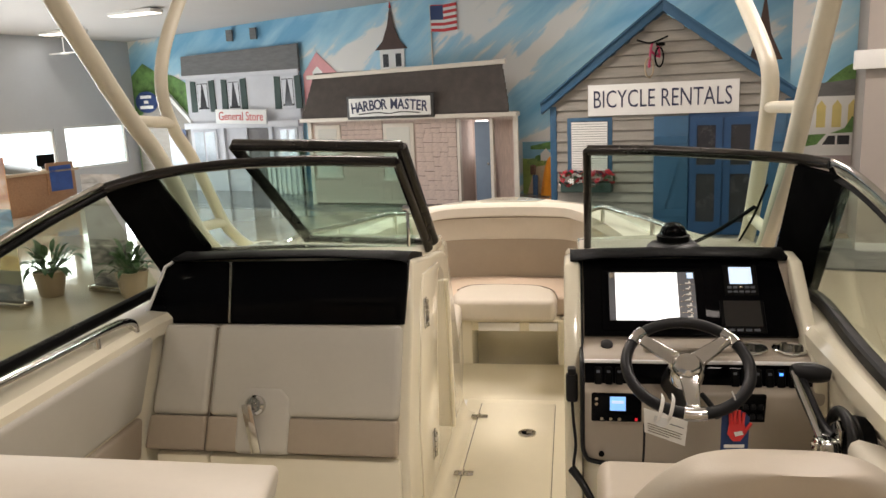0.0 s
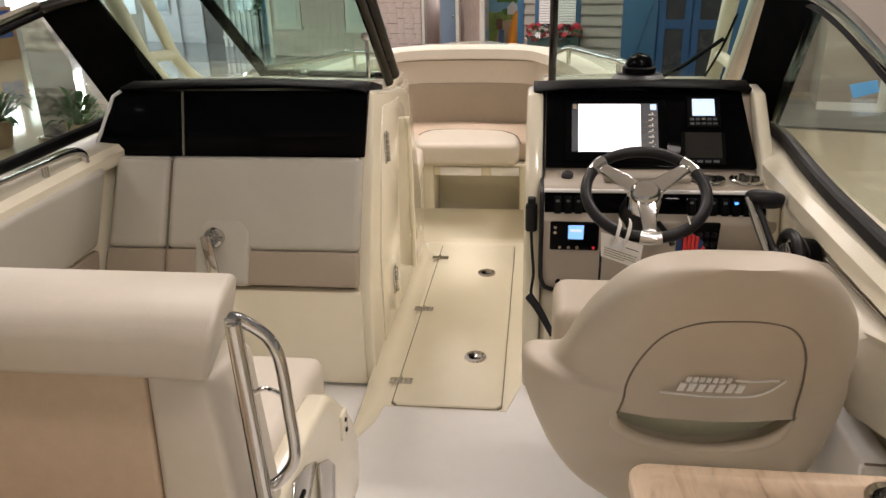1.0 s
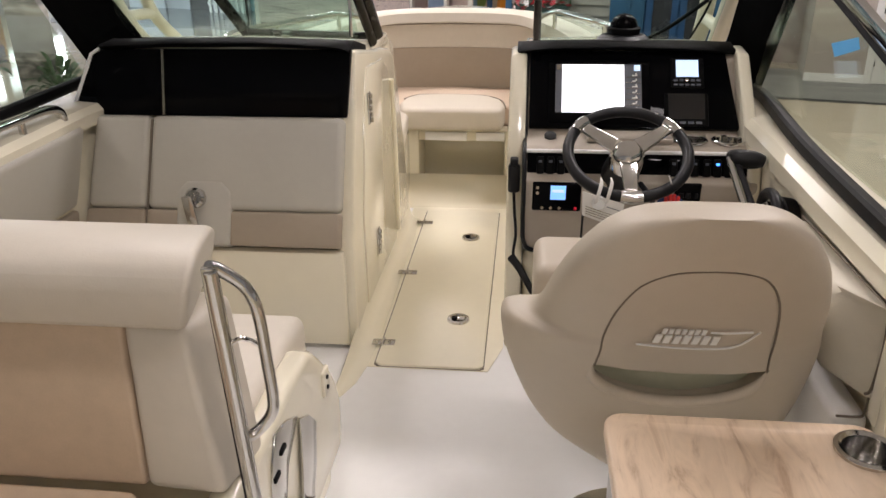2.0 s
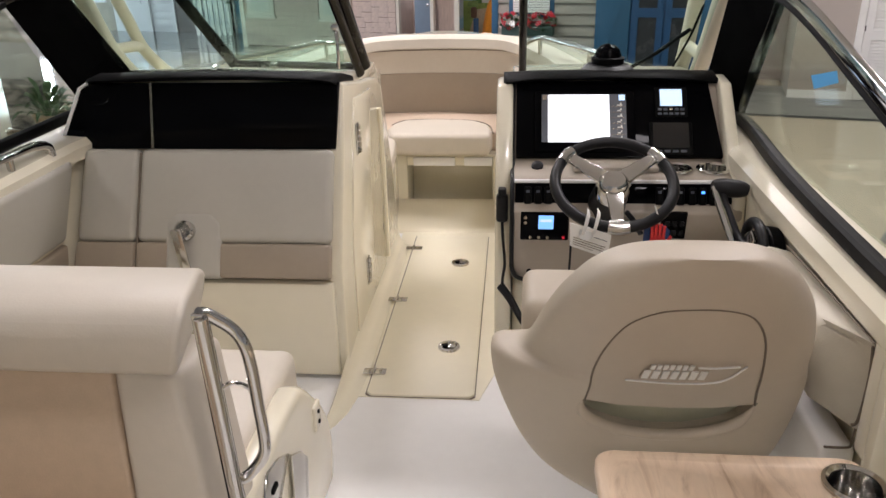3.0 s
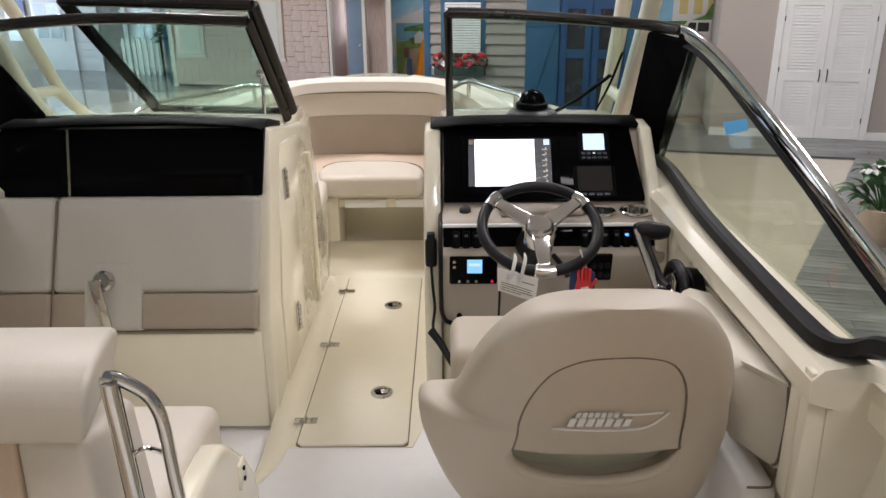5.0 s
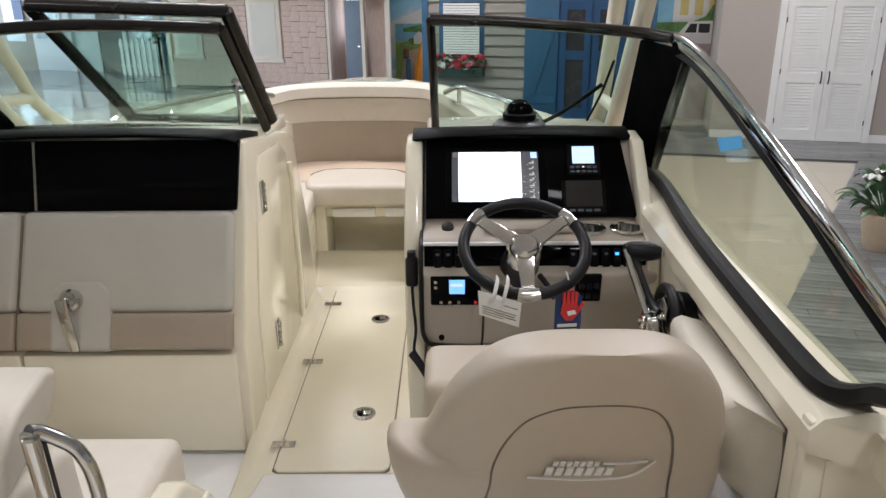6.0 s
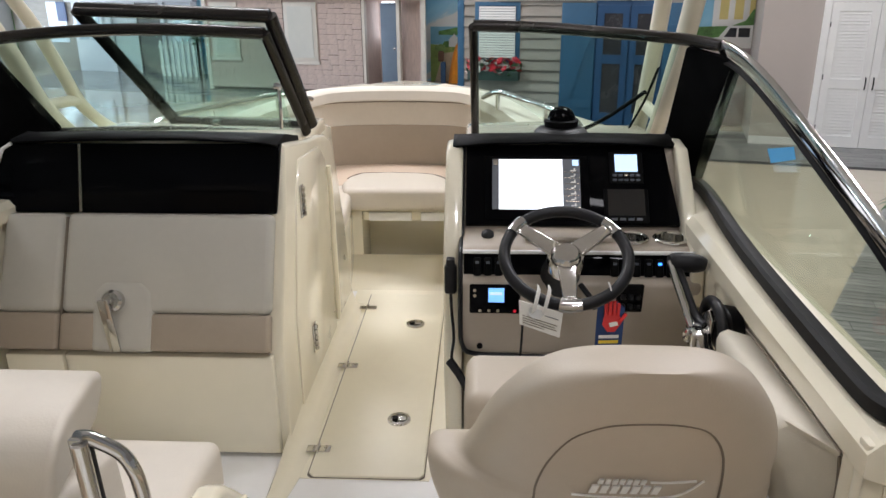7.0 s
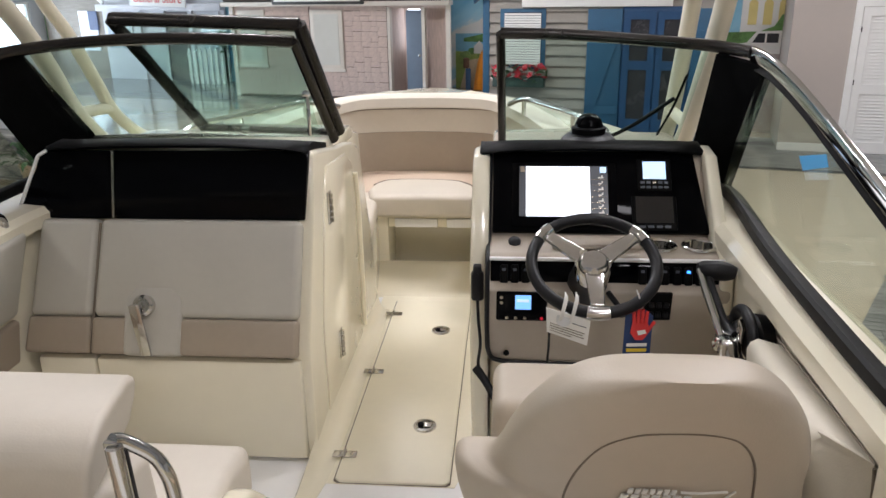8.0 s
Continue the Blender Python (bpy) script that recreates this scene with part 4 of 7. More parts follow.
    grow = lambda ps, g: [((x - 0.567) * (1 + g) + 0.567, (z - 0.73) * (1 + g) + 0.73) for x, z in ps]

    def plug(ps, front, back):
        return loft([[on(x, z, front) for x, z in ps], [on(x, z, -back) for x, z in ps]])
    carve(shell, plug(grow(pad_ring, 0.010), 0.05, 0.022))
    carve(shell, plug(hole, 0.05, 0.052))
    part("back_pad", bevel(plug(pad_ring, -0.003, 0.02), 0.006, 3, 50), SEAT, s, "sand vinyl back panel", angle=50)
    part("pad_piping", tube([on(x, z, -0.001) for x, z in grow([low[-1]] + out + [low[0]], 0.008)], 0.0022, 1, 6), SEAM, s, "dark piping")
    part("opening_lining", plug(grow(hole, 0.01), -0.044, 0.056), surf("olive_mesh_lining", (0.42, 0.42, 0.31), 0.7, var=0.08), s, "olive lining of the lumbar opening")
    part("opening_lip", tube([on(x, z, -0.004) for x, z in hole[1:-1]], lambda q: 0.003 + 0.009 * min(1, 8 * q, 8 * (1 - q)), 1, 10), SEAT, s, "padded lip of the opening")
    # embroidered maker's mark as plain shapes
    mk = PAPER
    far = (0.5, 3, 0.8)
    for k in range(7):
        x = 0.517 + 0.0112 * k
        part("stitched_bar", slab([on(x, 0.717, -0.001), on(x + 0.0075, 0.717, -0.001), on(x + 0.0098, 0.7275, -0.001), on(x + 0.0023, 0.7275, -0.001)], 0.003, 0, 1, far), mk, s)
    for k in range(7):
        x = 0.505 + 0.0165 * k
        part("stitched_bar", slab([on(x, 0.692, -0.001), on(x + 0.0115, 0.692, -0.001), on(x + 0.0155, 0.712, -0.001), on(x + 0.004, 0.712, -0.001)], 0.003, 0, 1, far), mk, s)
    part("stitched_line", tube([on(0.478, 0.684, -0.002), on(0.56, 0.680, -0.002), on(0.63, 0.683, -0.002), on(0.66, 0.697, -0.002), on(0.684, 0.727, -0.002)], 0.0021, 5, 6), mk, s)
    part("stitched_line", tube([on(0.60, 0.724, -0.002), on(0.63, 0.7235, -0.002), on(0.672, 0.727, -0.002)], 0.0021, 4, 6), mk, s)
    # cushion and flip-up bolster in front
    part("seat_cushion", box((0.33, 1.32, 0.44), (0.76, 1.68, 0.56), 0.045, 4), SEAT, s)
    part("thigh_bolster", box((0.296, 1.46, 0.47), (0.765, 1.66, 0.705), 0.03, 4), SEAT, s)
    part("pedestal", lathe([(0.18, 0.0), (0.18, 0.012), (0.075, 0.03), (0.06, 0.06), (0.06, 0.36), (0.12, 0.40), (0.15, 0.5)], Matrix.Translation((0.545, 1.42, 0.0)), 28), STEEL, s, "aluminium seat pedestal")


helm_seat()


def cockpit_table():
    t = thing("cockpit_table", (0.72, 0.78, 0.0), "cream marbled cockpit table with stainless cup holder", "table")
    x0, x1, y0, y1, z = 0.413, 1.0 - 0.15, 0.42, 1.078, 0.62
    r = 0.035
    pts = []
    for cx, cy, a in ((x1 - r, y1 - r, 0), (x0 + r, y1 - r, 90), (x0 + r, y0 + r, 180), (x1 - r, y0 + r, 270)):
        pts += [(cx + r * math.cos(radians(a + k * 18)), cy + r * math.sin(radians(a + k * 18))) for k in range(6)]
    top = part("tabletop", prism(pts, "z", z - 0.028, z, 0.006, 3), MARBLE, t)
    carve(top, lathe([(0.0405, -0.06), (0.0405, 0.03)], Matrix.Translation((0.815, 1.005, z)), 28))
    cup = part("cup_holder", lathe([(0.0, -0.075), (0.033, -0.075), (0.0375, -0.068), (0.0385, 0.003), (0.044, 0.008), (0.050, 0.005), (0.050, 0.0), (0.0405, 0.0), (0.0395, -0.072), (0.0, -0.079)], Matrix.Translation((0.815, 1.005, z)), 28), STEEL, t, "stainless cup holder")
    # Here too a black disc paints the cup's bottom as shaded.
    part("cup_shade", lathe([(0.034, -0.074), (0.034, -0.070), (0, -0.070)], Matrix.Translation((0.815, 1.005, z)), 24), RUBBER, cup, "black disc for the shaded cup bottom")
    part("leg", lathe([(0.10, 0.0), (0.10, 0.012), (0.045, 0.03), (0.038, 0.06), (0.034, 0.55), (0.06, 0.585), (0.06, 0.592)], Matrix.Translation((0.62, 0.75, 0.0)), 24), STEEL, t, "aluminium table leg")
    d = thing("deck_socket", (0.47, 1.6, 0.0), "round aluminium table socket in the cockpit floor", "floor socket")
    part("flange", lathe([(0.085, 0), (0.085, 0.006), (0.06, 0.014), (0.03, 0.016), (0, 0.016)], Matrix.Translation((0.44, 1.44, 0.0)), 26), STEEL, d)


cockpit_table()


def starboard_pad():
    p = thing("coaming_bolster", (0.87, 1.5, 0.45), "ivory vinyl coaming bolster below the starboard gunwale", "bolster")
    rr = []
    # stations run forward: y at the hull side, y and x of the inboard edge, top and foot
    for yo, yi, xi, zt, zb in ((1.222, 1.318, 0.842, 0.748, 0.585), (1.226, 1.326, 0.836, 0.755, 0.572), (1.24, 1.345, 0.833, 0.758, 0.565), (1.42, 1.48, 0.838, 0.754, 0.562), (1.66, 1.70, 0.850, 0.750, 0.565), (1.70, 1.715, 0.858, 0.735, 0.58)):
        rr.append([(0.915, yo, zb), (0.915, yo, zt - 0.006), (0.908, yo, zt), (xi + 0.022, yi, zt - 0.004), (xi + 0.006, yi, zt - 0.012), (xi, yi, zt - 0.028), (xi + 0.004, yi, zt - 0.08), (xi + 0.022, yi, zb + 0.03), (xi + 0.034, yi, zb)])
    part("cushion", loft(rr), IVORY, p, angle=45)
    part("piping", tube([(0.906, 1.219, 0.752), (0.910, 1.217, 0.69), (0.908, 1.219, 0.60), (0.902, 1.226, 0.582)], 0.003, 4, 8), SEAM, p)
    part("top_piping", tube([(0.908, 1.222, 0.757), (0.908, 1.42, 0.757), (0.908, 1.69, 0.752)], 0.002, 3, 6), STITCH, p)
    o = thing("side_locker_cover", (0.88, 1.4, 0.1), "cream moulded locker ledge low on the hull side", "locker")
    part("cover", box((0.862, 1.24, 0.0), (0.93, 1.95, 0.52), 0.015, 3), GELW, o)
    part("edge", tube([(0.866, 1.236, 0.524), (0.908, 1.236, 0.524), (0.914, 1.236, 0.535), (0.916, 1.236, 0.575)], 0.0025, 3, 6), SEAM, o)
    j = thing("cockpit_side_panel", (0.95, 1.15, 0.0), "glossy cream cockpit side panel aft of the bolster", "side panel")
    part("panel", box((0.902, 1.138, 0.002), (1.03, 1.17, 0.826), 0.006, 2), GEL, j)
    part("jamb", box((0.906, 1.171, 0.54), (0.934, 1.215, 0.77), 0.006, 3), GEL, j)


starboard_pad()


# ---- windshield ----
def frame_bar(pts, r, mt, par, name="rail", flat=0.7, up=None, label="", n=6):
    return part(name, tube(pts, r, n, 10, flat=flat, up=up), mt, par, label)


def ribbon(pts, w, h, drop=0.0, n=6):
    """A flat-faced strip along the points, w wide across and h high, its inboard edge lowered by drop."""
    ps = curve_pts(pts, n)
    rings = []
    for i, p in enumerate(ps):
        d = ps[min(i + 1, len(ps) - 1)] - ps[max(i - 1, 0)]
        side = Vector((d.y, -d.x, 0)).normalized() * w / 2
        up = Vector((0, 0, h / 2))
        tip = Vector((0, 0, drop / 2))
        rings.append([p - side - up - tip, p + side - up + tip, p + side + up + tip, p + side * 0.4 + up * 1.15 + tip * 0.4, p - side * 0.6 + up - tip * 0.6, p - side + up * 0.5 - tip])
    return loft(rings)


def windshield():
    w = thing("windshield", (CX, 2.7, 0.9), "dark framed tinted boat windshield with side panes", "windshield")
    out = (0, 6, 0.9)

    def pane(name, pts, away=out):
        o = part(name, slab(pts, 0.006, 0, 1, away), GLASS if away == out else SIDEG, w, "green tinted pane")
        o.visible_shadow = False
        return o
    # port front
    TOPP = [(-1.345, 2.36, 1.275), (-1.20, 2.46, 1.312), (-0.95, 2.53, 1.335), (-0.65, 2.545, 1.338), (-0.345, 2.545, 1.325)]
    BASP = [(-1.19, 2.72, 0.985), (-0.9, 2.82, 0.975), (-0.62, 2.85, 0.965), (-0.352, 2.85, 0.955)]
    pane("port_pane", [TOPP[1], TOPP[4], BASP[3], BASP[0]])
    frame_bar(TOPP, 0.020, BRONZE, w, "top_rail", 0.9, label="dark bronze top rail")
    frame_bar(BASP, 0.015, BRONZE, w, "sill")
    frame_bar([TOPP[4], (-0.300, 2.83, 0.962)], 0.018, BRONZE, w, "post")
    # black corner post panels
    part("corner_panel", slab([(-1.36, 2.40, 1.262), (-1.195, 2.47, 1.30), (-1.145, 2.735, 0.99), (-1.27, 2.60, 0.885)], 0.02, 0.004, 2, out), CORNER, w, "wide black corner panel")
    part("corner_panel", slab([(0.918, 2.47, 1.285), (0.993, 2.22, 1.268), (0.997, 2.50, 0.873), (0.928, 2.70, 0.955)], 0.02, 0.004, 2, out), CORNER, w, "wide black corner panel")
    # starboard front
    TOPS = [(0.296, 2.545, 1.345), (0.5, 2.545, 1.338), (0.72, 2.525, 1.322), (0.90, 2.46, 1.309), (0.985, 2.35, 1.298)]
    BASS = [(0.302, 2.85, 0.935), (0.6, 2.85, 0.94), (0.885, 2.75, 0.945)]
    pane("starboard_pane", [TOPS[0], TOPS[3], BASS[2], BASS[0]])
    frame_bar(TOPS, 0.018, BRONZE, w, "top_rail", 0.9, label="dark bronze top rail")
    frame_bar(BASS, 0.012, BRONZE, w, "sill")
    frame_bar([TOPS[0], (0.30, 2.70, 1.14), BASS[0]], 0.017, BRONZE, w, "post")
    # side panes run aft and down to the gunwale
    SR = [(0.985, 2.34, 1.297), (0.985, 2.16, 1.283), (0.985, 1.95, 1.243), (0.985, 1.70, 1.177), (0.985, 1.41, 1.097), (0.985, 1.22, 1.037), (0.985, 0.9, 0.95), (0.985, 0.55, 0.86)]
    SB = [(0.998, 2.53, 0.868), (0.998, 2.376, 0.866), (0.968, 2.05, 0.862), (0.953, 1.8, 0.858), (0.944, 1.469, 0.853), (0.942, 1.26, 0.850), (0.948, 1.20, 0.850), (0.960, 1.172, 0.855), (0.978, 1.138, 0.872), (0.982, 1.083, 0.900), (0.984, 0.95, 0.935), (0.985, 0.80, 0.945)]
    pane("side_pane", [(0.986, 2.30, 1.285), (0.986, 2.16, 1.275), (0.986, 1.95, 1.235), (0.986, 1.70, 1.170), (0.986, 1.22, 1.030), (0.986, 0.96, 0.955), (0.986, 1.16, 0.862), (0.986, 2.50, 0.865)], (3, 1, 1))
    frame_bar([(x, y, z - 0.006) for x, y, z in SR], 0.026, POLISH, w, "side_rail", 0.34, up=(1, 0, 0), label="broad polished side rail")
    frame_bar([(x - 0.004, y, z - 0.034) for x, y, z in SR], 0.006, MATTE, w, "side_gasket")
    part("base_strip", ribbon([(x + 0.004, y, z) for x, y, z in SB[::-1]], 0.040, 0.034, -0.014), BASEST, w, "black rubber base strip", angle=40)
    PR = [(-1.33, 2.34, 1.285), (-1.31, 2.06, 1.245), (-1.30, 1.82, 1.197), (-1.30, 1.45, 1.11), (-1.30, 0.9, 0.97), (-1.30, 0.55, 0.865)]
    PB = [(-1.28, 2.58, 0.878), (-1.30, 2.06, 0.862), (-1.30, 1.6, 0.855), (-1.30, 0.5, 0.84)]
    pane("side_pane", [(-1.33, 2.34, 1.27), (-1.30, 1.82, 1.185), (-1.30, 0.9, 0.96), (-1.30, 0.6, 0.86), (-1.30, 2.0, 0.865), (-1.285, 2.56, 0.88)], (-3, 1, 1))
    frame_bar(PR, 0.019, ALLOY, w, "side_rail", 0.8, label="polished side rail")
    frame_bar([(x + 0.012, y, z - 0.022) for x, y, z in PR], 0.014, MATTE, w, "side_gasket")
    frame_bar(PB, 0.022, MATTE, w, "base_strip", 0.9, label="black rubber base strip")
    # deck under the glass
    part("windshield_base", prism([(-1.25, 2.62), (-0.31, 2.70), (-0.31, 3.2), (-0.8, 3.25), (-1.15, 2.95)], "z", 0.90, 0.952, 0.01), GEL, w)
    part("windshield_base", prism([(0.265, 2.70), (0.95, 2.62), (0.90, 2.95), (0.6, 3.25), (0.265, 3.2)], "z", 0.88, 0.932, 0.01), GEL, w)
    # opened middle pane, folded over the port side
    c = thing("centre_window", (-0.6, 2.8, 0.95), "tinted centre windshield door folded open over the port side", "windshield door")
    tl, tr, br, bl = (-0.965, 2.62, 1.398), (-0.335, 2.585, 1.374), (-0.288, 2.86, 0.985), (-0.83, 2.96, 0.985)
    g = part("pane", slab([tl, tr, br, bl], 0.006, 0, 1, out), GLASS, c, "green tinted pane")
    g.visible_shadow = False
    frame_bar([tl, tr], 0.024, BRONZE, c, "top_bar", 0.8)
    frame_bar([tr, br], 0.024, BRONZE, c, "side_bar", 0.8)
    frame_bar([br, bl], 0.015, BRONZE, c, "bottom_bar", 0.8)
    frame_bar([bl, tl], 0.022, BRONZE, c, "side_bar", 0.8)
    st = part("stay", tube([(-0.335, 2.62, 1.16), (-0.328, 2.60, 1.10), (-0.33, 2.60, 1.02)], 0.006, 4, 8), STEEL, c, "steel stay")
    part("stay_knob", lathe([(0.012, 0), (0.014, 0.012), (0, 0.016)], aim((-0.335, 2.62, 1.155), (0, -1, 0)), 12), STEEL, st)
    part("bottom_latch", box((-0.66, 2.87, 0.975), (-0.63, 2.90, 1.0), 0.006), STEEL, c)
    k = thing("blue_sticker", (0.95, 1.75, 1.1), "small light blue sticker on the side glass", "sticker")
    part("film", slab([(0.978, 1.899, 1.108), (0.978, 1.755, 1.143), (0.978, 1.736, 1.12), (0.978, 1.866, 1.082)], 0.001, 0, 1, (3, 1, 1)), STICK, k)
    # wiper on the starboard pane
    wp = thing("windshield_wiper", (0.7, 2.9, 0.95), "black wiper arm outside the starboard pane", "wiper")
    part("arm", tube([(0.66, 2.88, 0.955), (0.75, 2.80, 1.02), (0.85, 2.66, 1.13)], 0.007, 5, 8), MATTE, wp)
    part("blade", tube([(0.835, 2.80, 0.99), (0.86, 2.70, 1.10), (0.872, 2.60, 1.21)], 0.008, 5, 8, flat=0.5), MATTE, wp)
    part("pivot", lathe([(0.022, 0), (0.02, 0.02), (0, 0.024)], Matrix.Translation((0.66, 2.88, 0.935)), 14), MATTE, wp)
    cp = thing("compass", (0.575, 2.58, 1.02), "black domed compass on the helm hood", "compass")
    part("base", lathe([(0.085, 0.0), (0.085, 0.012), (0.07, 0.026), (0.055, 0.03), (0, 0.03)], Matrix.Translation((0.575, 2.56, 1.008)), 28), RUBBER, cp)
    part("ring", lathe([(0.052, 0.0), (0.054, 0.02), (0.046, 0.024), (0, 0.024)], Matrix.Translation((0.575, 2.56, 1.036)), 26), MATTE, cp)
    part("dome", lathe([(0.044, 0.0), (0.043, 0.012), (0.036, 0.028), (0.022, 0.040), (0.0, 0.045)], Matrix.Translation((0.575, 2.56, 1.056)), 26), BLACK, cp, "glossy dark dome")


windshield()


# ---- tower legs ----
def tower(k, name):
    t = thing("tower_frame", ((-1.22 if k < 0 else 0.95), 2.9, 0.86), "cream powder-coated tower frame standing on the side deck", "tower")
    if k < 0:
        A = [(-1.22, 3.08, 0.87), (-1.24, 2.95, 0.94), (-1.25, 2.812, 1.072), (-1.25, 2.692, 1.246), (-1.25, 2.578, 1.383), (-1.25, 2.44, 1.51), (-1.25, 2.271, 1.693), (-1.25, 2.107, 1.88), (-1.23, 1.88, 2.16)]
        B = [(-1.22, 3.40, 0.86), (-1.24, 3.27, 0.90), (-1.25, 3.088, 1.024), (-1.25, 2.982, 1.163), (-1.25, 2.848, 1.34), (-1.25, 2.73, 1.46), (-1.25, 2.672, 1.60), (-1.25, 2.719, 1.751), (-1.25, 2.883, 1.951), (-1.23, 3.1, 2.2)]
        br = [((-1.25, 2.46, 1.50), (-1.25, 2.72, 1.485)), ((-1.25, 2.83, 1.06), (-1.25, 3.07, 1.045))]
    else:
        A = [(0.90, 3.25, 0.87), (0.94, 3.18, 0.92), (0.95, 3.06, 1.19), (0.95, 2.96, 1.41), (0.95, 2.935, 1.55), (0.95, 3.05, 1.66), (0.95, 3.40, 1.86), (0.94, 3.7, 2.03)]
        B = [(0.92, 2.95, 0.87), (0.94, 2.87, 0.96), (0.95, 2.63, 1.29), (0.95, 2.505, 1.475), (0.95, 2.32, 1.75), (0.94, 2.12, 2.05)]
        br = [((0.95, 2.52, 1.46), (0.95, 2.95, 1.45)), ((0.945, 2.84, 1.01), (0.945, 3.13, 1.02))]
    part("leg", tube(A, 0.031 if k < 0 else 0.030, 6, 16), TOWER, t)
    part("leg", tube(B, 0.024 if k < 0 else 0.031, 6, 16), TOWER, t)
    for a, b in br:
        part("brace", tube([a, b], 0.021, smooth=False, sides=12), TOWER, t)
    for p in (A[0], B[0]):
        part("foot", lathe([(0.07, -0.01), (0.07, 0.01), (0.045, 0.03)], Matrix.Translation(p), 18), TOWER, t)


tower(-1, "port")
tower(1, "starboard")


# ---- bow ----
def bow():
    s = thing("bow_bench", (-0.15, 4.2, 0.0), "ivory and taupe vinyl bow seat with curved backrest", "seat")
    rr, r2, pipe = [], [], []
    path = curve_pts([(-0.93, 3.45, 0), (-0.80, 3.95, 0), (-0.66, 4.30, 0), (-0.50, 4.455, 0), (-0.15, 4.50, 0), (0.20, 4.455, 0), (0.36, 4.30, 0), (0.50, 3.95, 0), (0.62, 3.45, 0)], 4)
    for i, p in enumerate(path):
        d = (path[min(i + 1, len(path) - 1)] - path[max(i - 1, 0)]).normalized()
        n = Vector((-d.y, d.x, 0))
        h = 0.912 - 0.05 * abs(i / (len(path) - 1) - 0.5) ** 2 * 4
        f = lambda o, z: tuple(p + n * o + Vector((0, 0, z)))
        rr.append([f(-0.07, 0.70), f(-0.075, 0.82), f(-0.095, h - 0.07), f(-0.085, h - 0.022), f(-0.04, h), f(0.03, h - 0.01), f(0.05, h - 0.05), f(0.05, 0.70)])
        r2.append([f(-0.055, 0.44), f(-0.068, 0.698), f(0.05, 0.698), f(0.05, 0.44)])
        pipe.append(f(-0.086, 0.832))
    part("backrest", loft(rr), VINYL, s, angle=50)
    part("back_band", loft(r2), VINYLD, s, "taupe vinyl band")
    part("back_piping", tube(pipe, 0.004, 1, 6), SEAM, s)
    part("rear_cushion", prism([(-0.70, 3.96), (0.42, 3.96), (0.30, 4.30), (0.18, 4.43), (-0.15, 4.46), (-0.48, 4.43), (-0.60, 4.30)], "z", 0.36, 0.470, 0.02, 4), TAN_LIT, s, "tan vinyl seat cushion, coloured lighter as if lit")
    part("filler_cushion", prism([(-0.37, 3.815), (0.155, 3.815), (0.165, 3.92), (0.14, 4.06), (0.07, 4.15), (-0.03, 4.18), (-0.19, 4.19), (-0.33, 4.17), (-0.385, 4.08), (-0.40, 3.95)], "z", 0.372, 0.488, 0.028, 4), VINYL, s)
    part("filler_piping", tube([(0.168, 3.90, 0.474), (0.142, 4.06, 0.476), (0.07, 4.152, 0.478), (-0.03, 4.184, 0.478), (-0.19, 4.194, 0.478), (-0.33, 4.174, 0.478), (-0.388, 4.08, 0.476)], 0.004, 4, 6), SEAM, s)
    part("base", join(box((-0.62, 3.90, 0.0), (-0.29, 4.5, 0.36), 0.012), box((0.165, 3.90, 0.0), (0.38, 4.5, 0.36), 0.012), box((-0.40, 4.30, 0.0), (0.2, 4.5, 0.36), 0.01), box((-0.36, 3.90, 0.345), (0.19, 4.32, 0.36), 0.004)), GEL, s, "cream moulded base with recess")
    part("front_lip", join(box((-0.255, 3.885, 0.300), (-0.033, 3.90, 0.345), 0.004), box((0.015, 3.885, 0.300), (0.165, 3.90, 0.345), 0.004)), GELW, s)
    part("recess_back", box((-0.30, 4.13, 0.02), (0.175, 4.16, 0.345), 0.004), GEL, s)
    part("lip_rail", box((-0.29, 3.90, 0.298), (0.165, 3.92, 0.345), 0.003), GEL, s)
    part("step", prism([(3.66, 0.0), (3.72, 0.012), (3.80, 0.055), (3.87, 0.098), (3.905, 0.110), (3.93, 0.10), (3.96, 0.03), (4.35, 0.03), (4.35, 0.0)], "x", -0.42, 0.22, 0.004), GEL, s, "cream moulded step")
    # side seats
    p = thing("bow_side_bench", (-0.55, 3.7, 0.0), "cream bow side seat with ivory cushion", "seat")
    part("base", prism([(-0.95, 3.42), (-0.31, 3.42), (-0.35, 4.0), (-0.80, 4.0)], "z", 0.0, 0.36, 0.02, 3), GEL, p)
    part("cushion", prism([(-0.93, 3.44), (-0.30, 3.44), (-0.345, 4.0), (-0.76, 4.0)], "z", 0.36, 0.465, 0.03, 4), VINYL, p)
    q = thing("bow_side_bench", (0.4, 3.7, 0.0), "cream bow side seat with ivory cushion", "seat")
    part("base", prism([(0.24, 3.42), (0.66, 3.42), (0.50, 4.0), (0.24, 4.0)], "z", 0.0, 0.36, 0.02, 3), GEL, q)
    part("cushion", prism([(0.235, 3.44), (0.64, 3.44), (0.47, 4.0), (0.235, 4.0)], "z", 0.36, 0.465, 0.03, 4), VINYL, q)
    for pts, rs in (([(0.33, 4.10, 0.90), (0.40, 3.90, 0.955), (0.50, 3.68, 0.958), (0.60, 3.45, 0.955), (0.69, 3.13, 0.95), (0.72, 3.0, 0.89)], (1, 3)), ([(-0.55, 4.05, 0.90), (-0.66, 3.80, 0.955), (-0.75, 3.60, 0.958), (-0.85, 3.42, 0.955), (-0.97, 3.18, 0.95), (-1.0, 3.05, 0.89)], (1, 3))):
        r = thing("bow_rail", pts[0], "low polished bow hand rail on the deck", "hand rail")
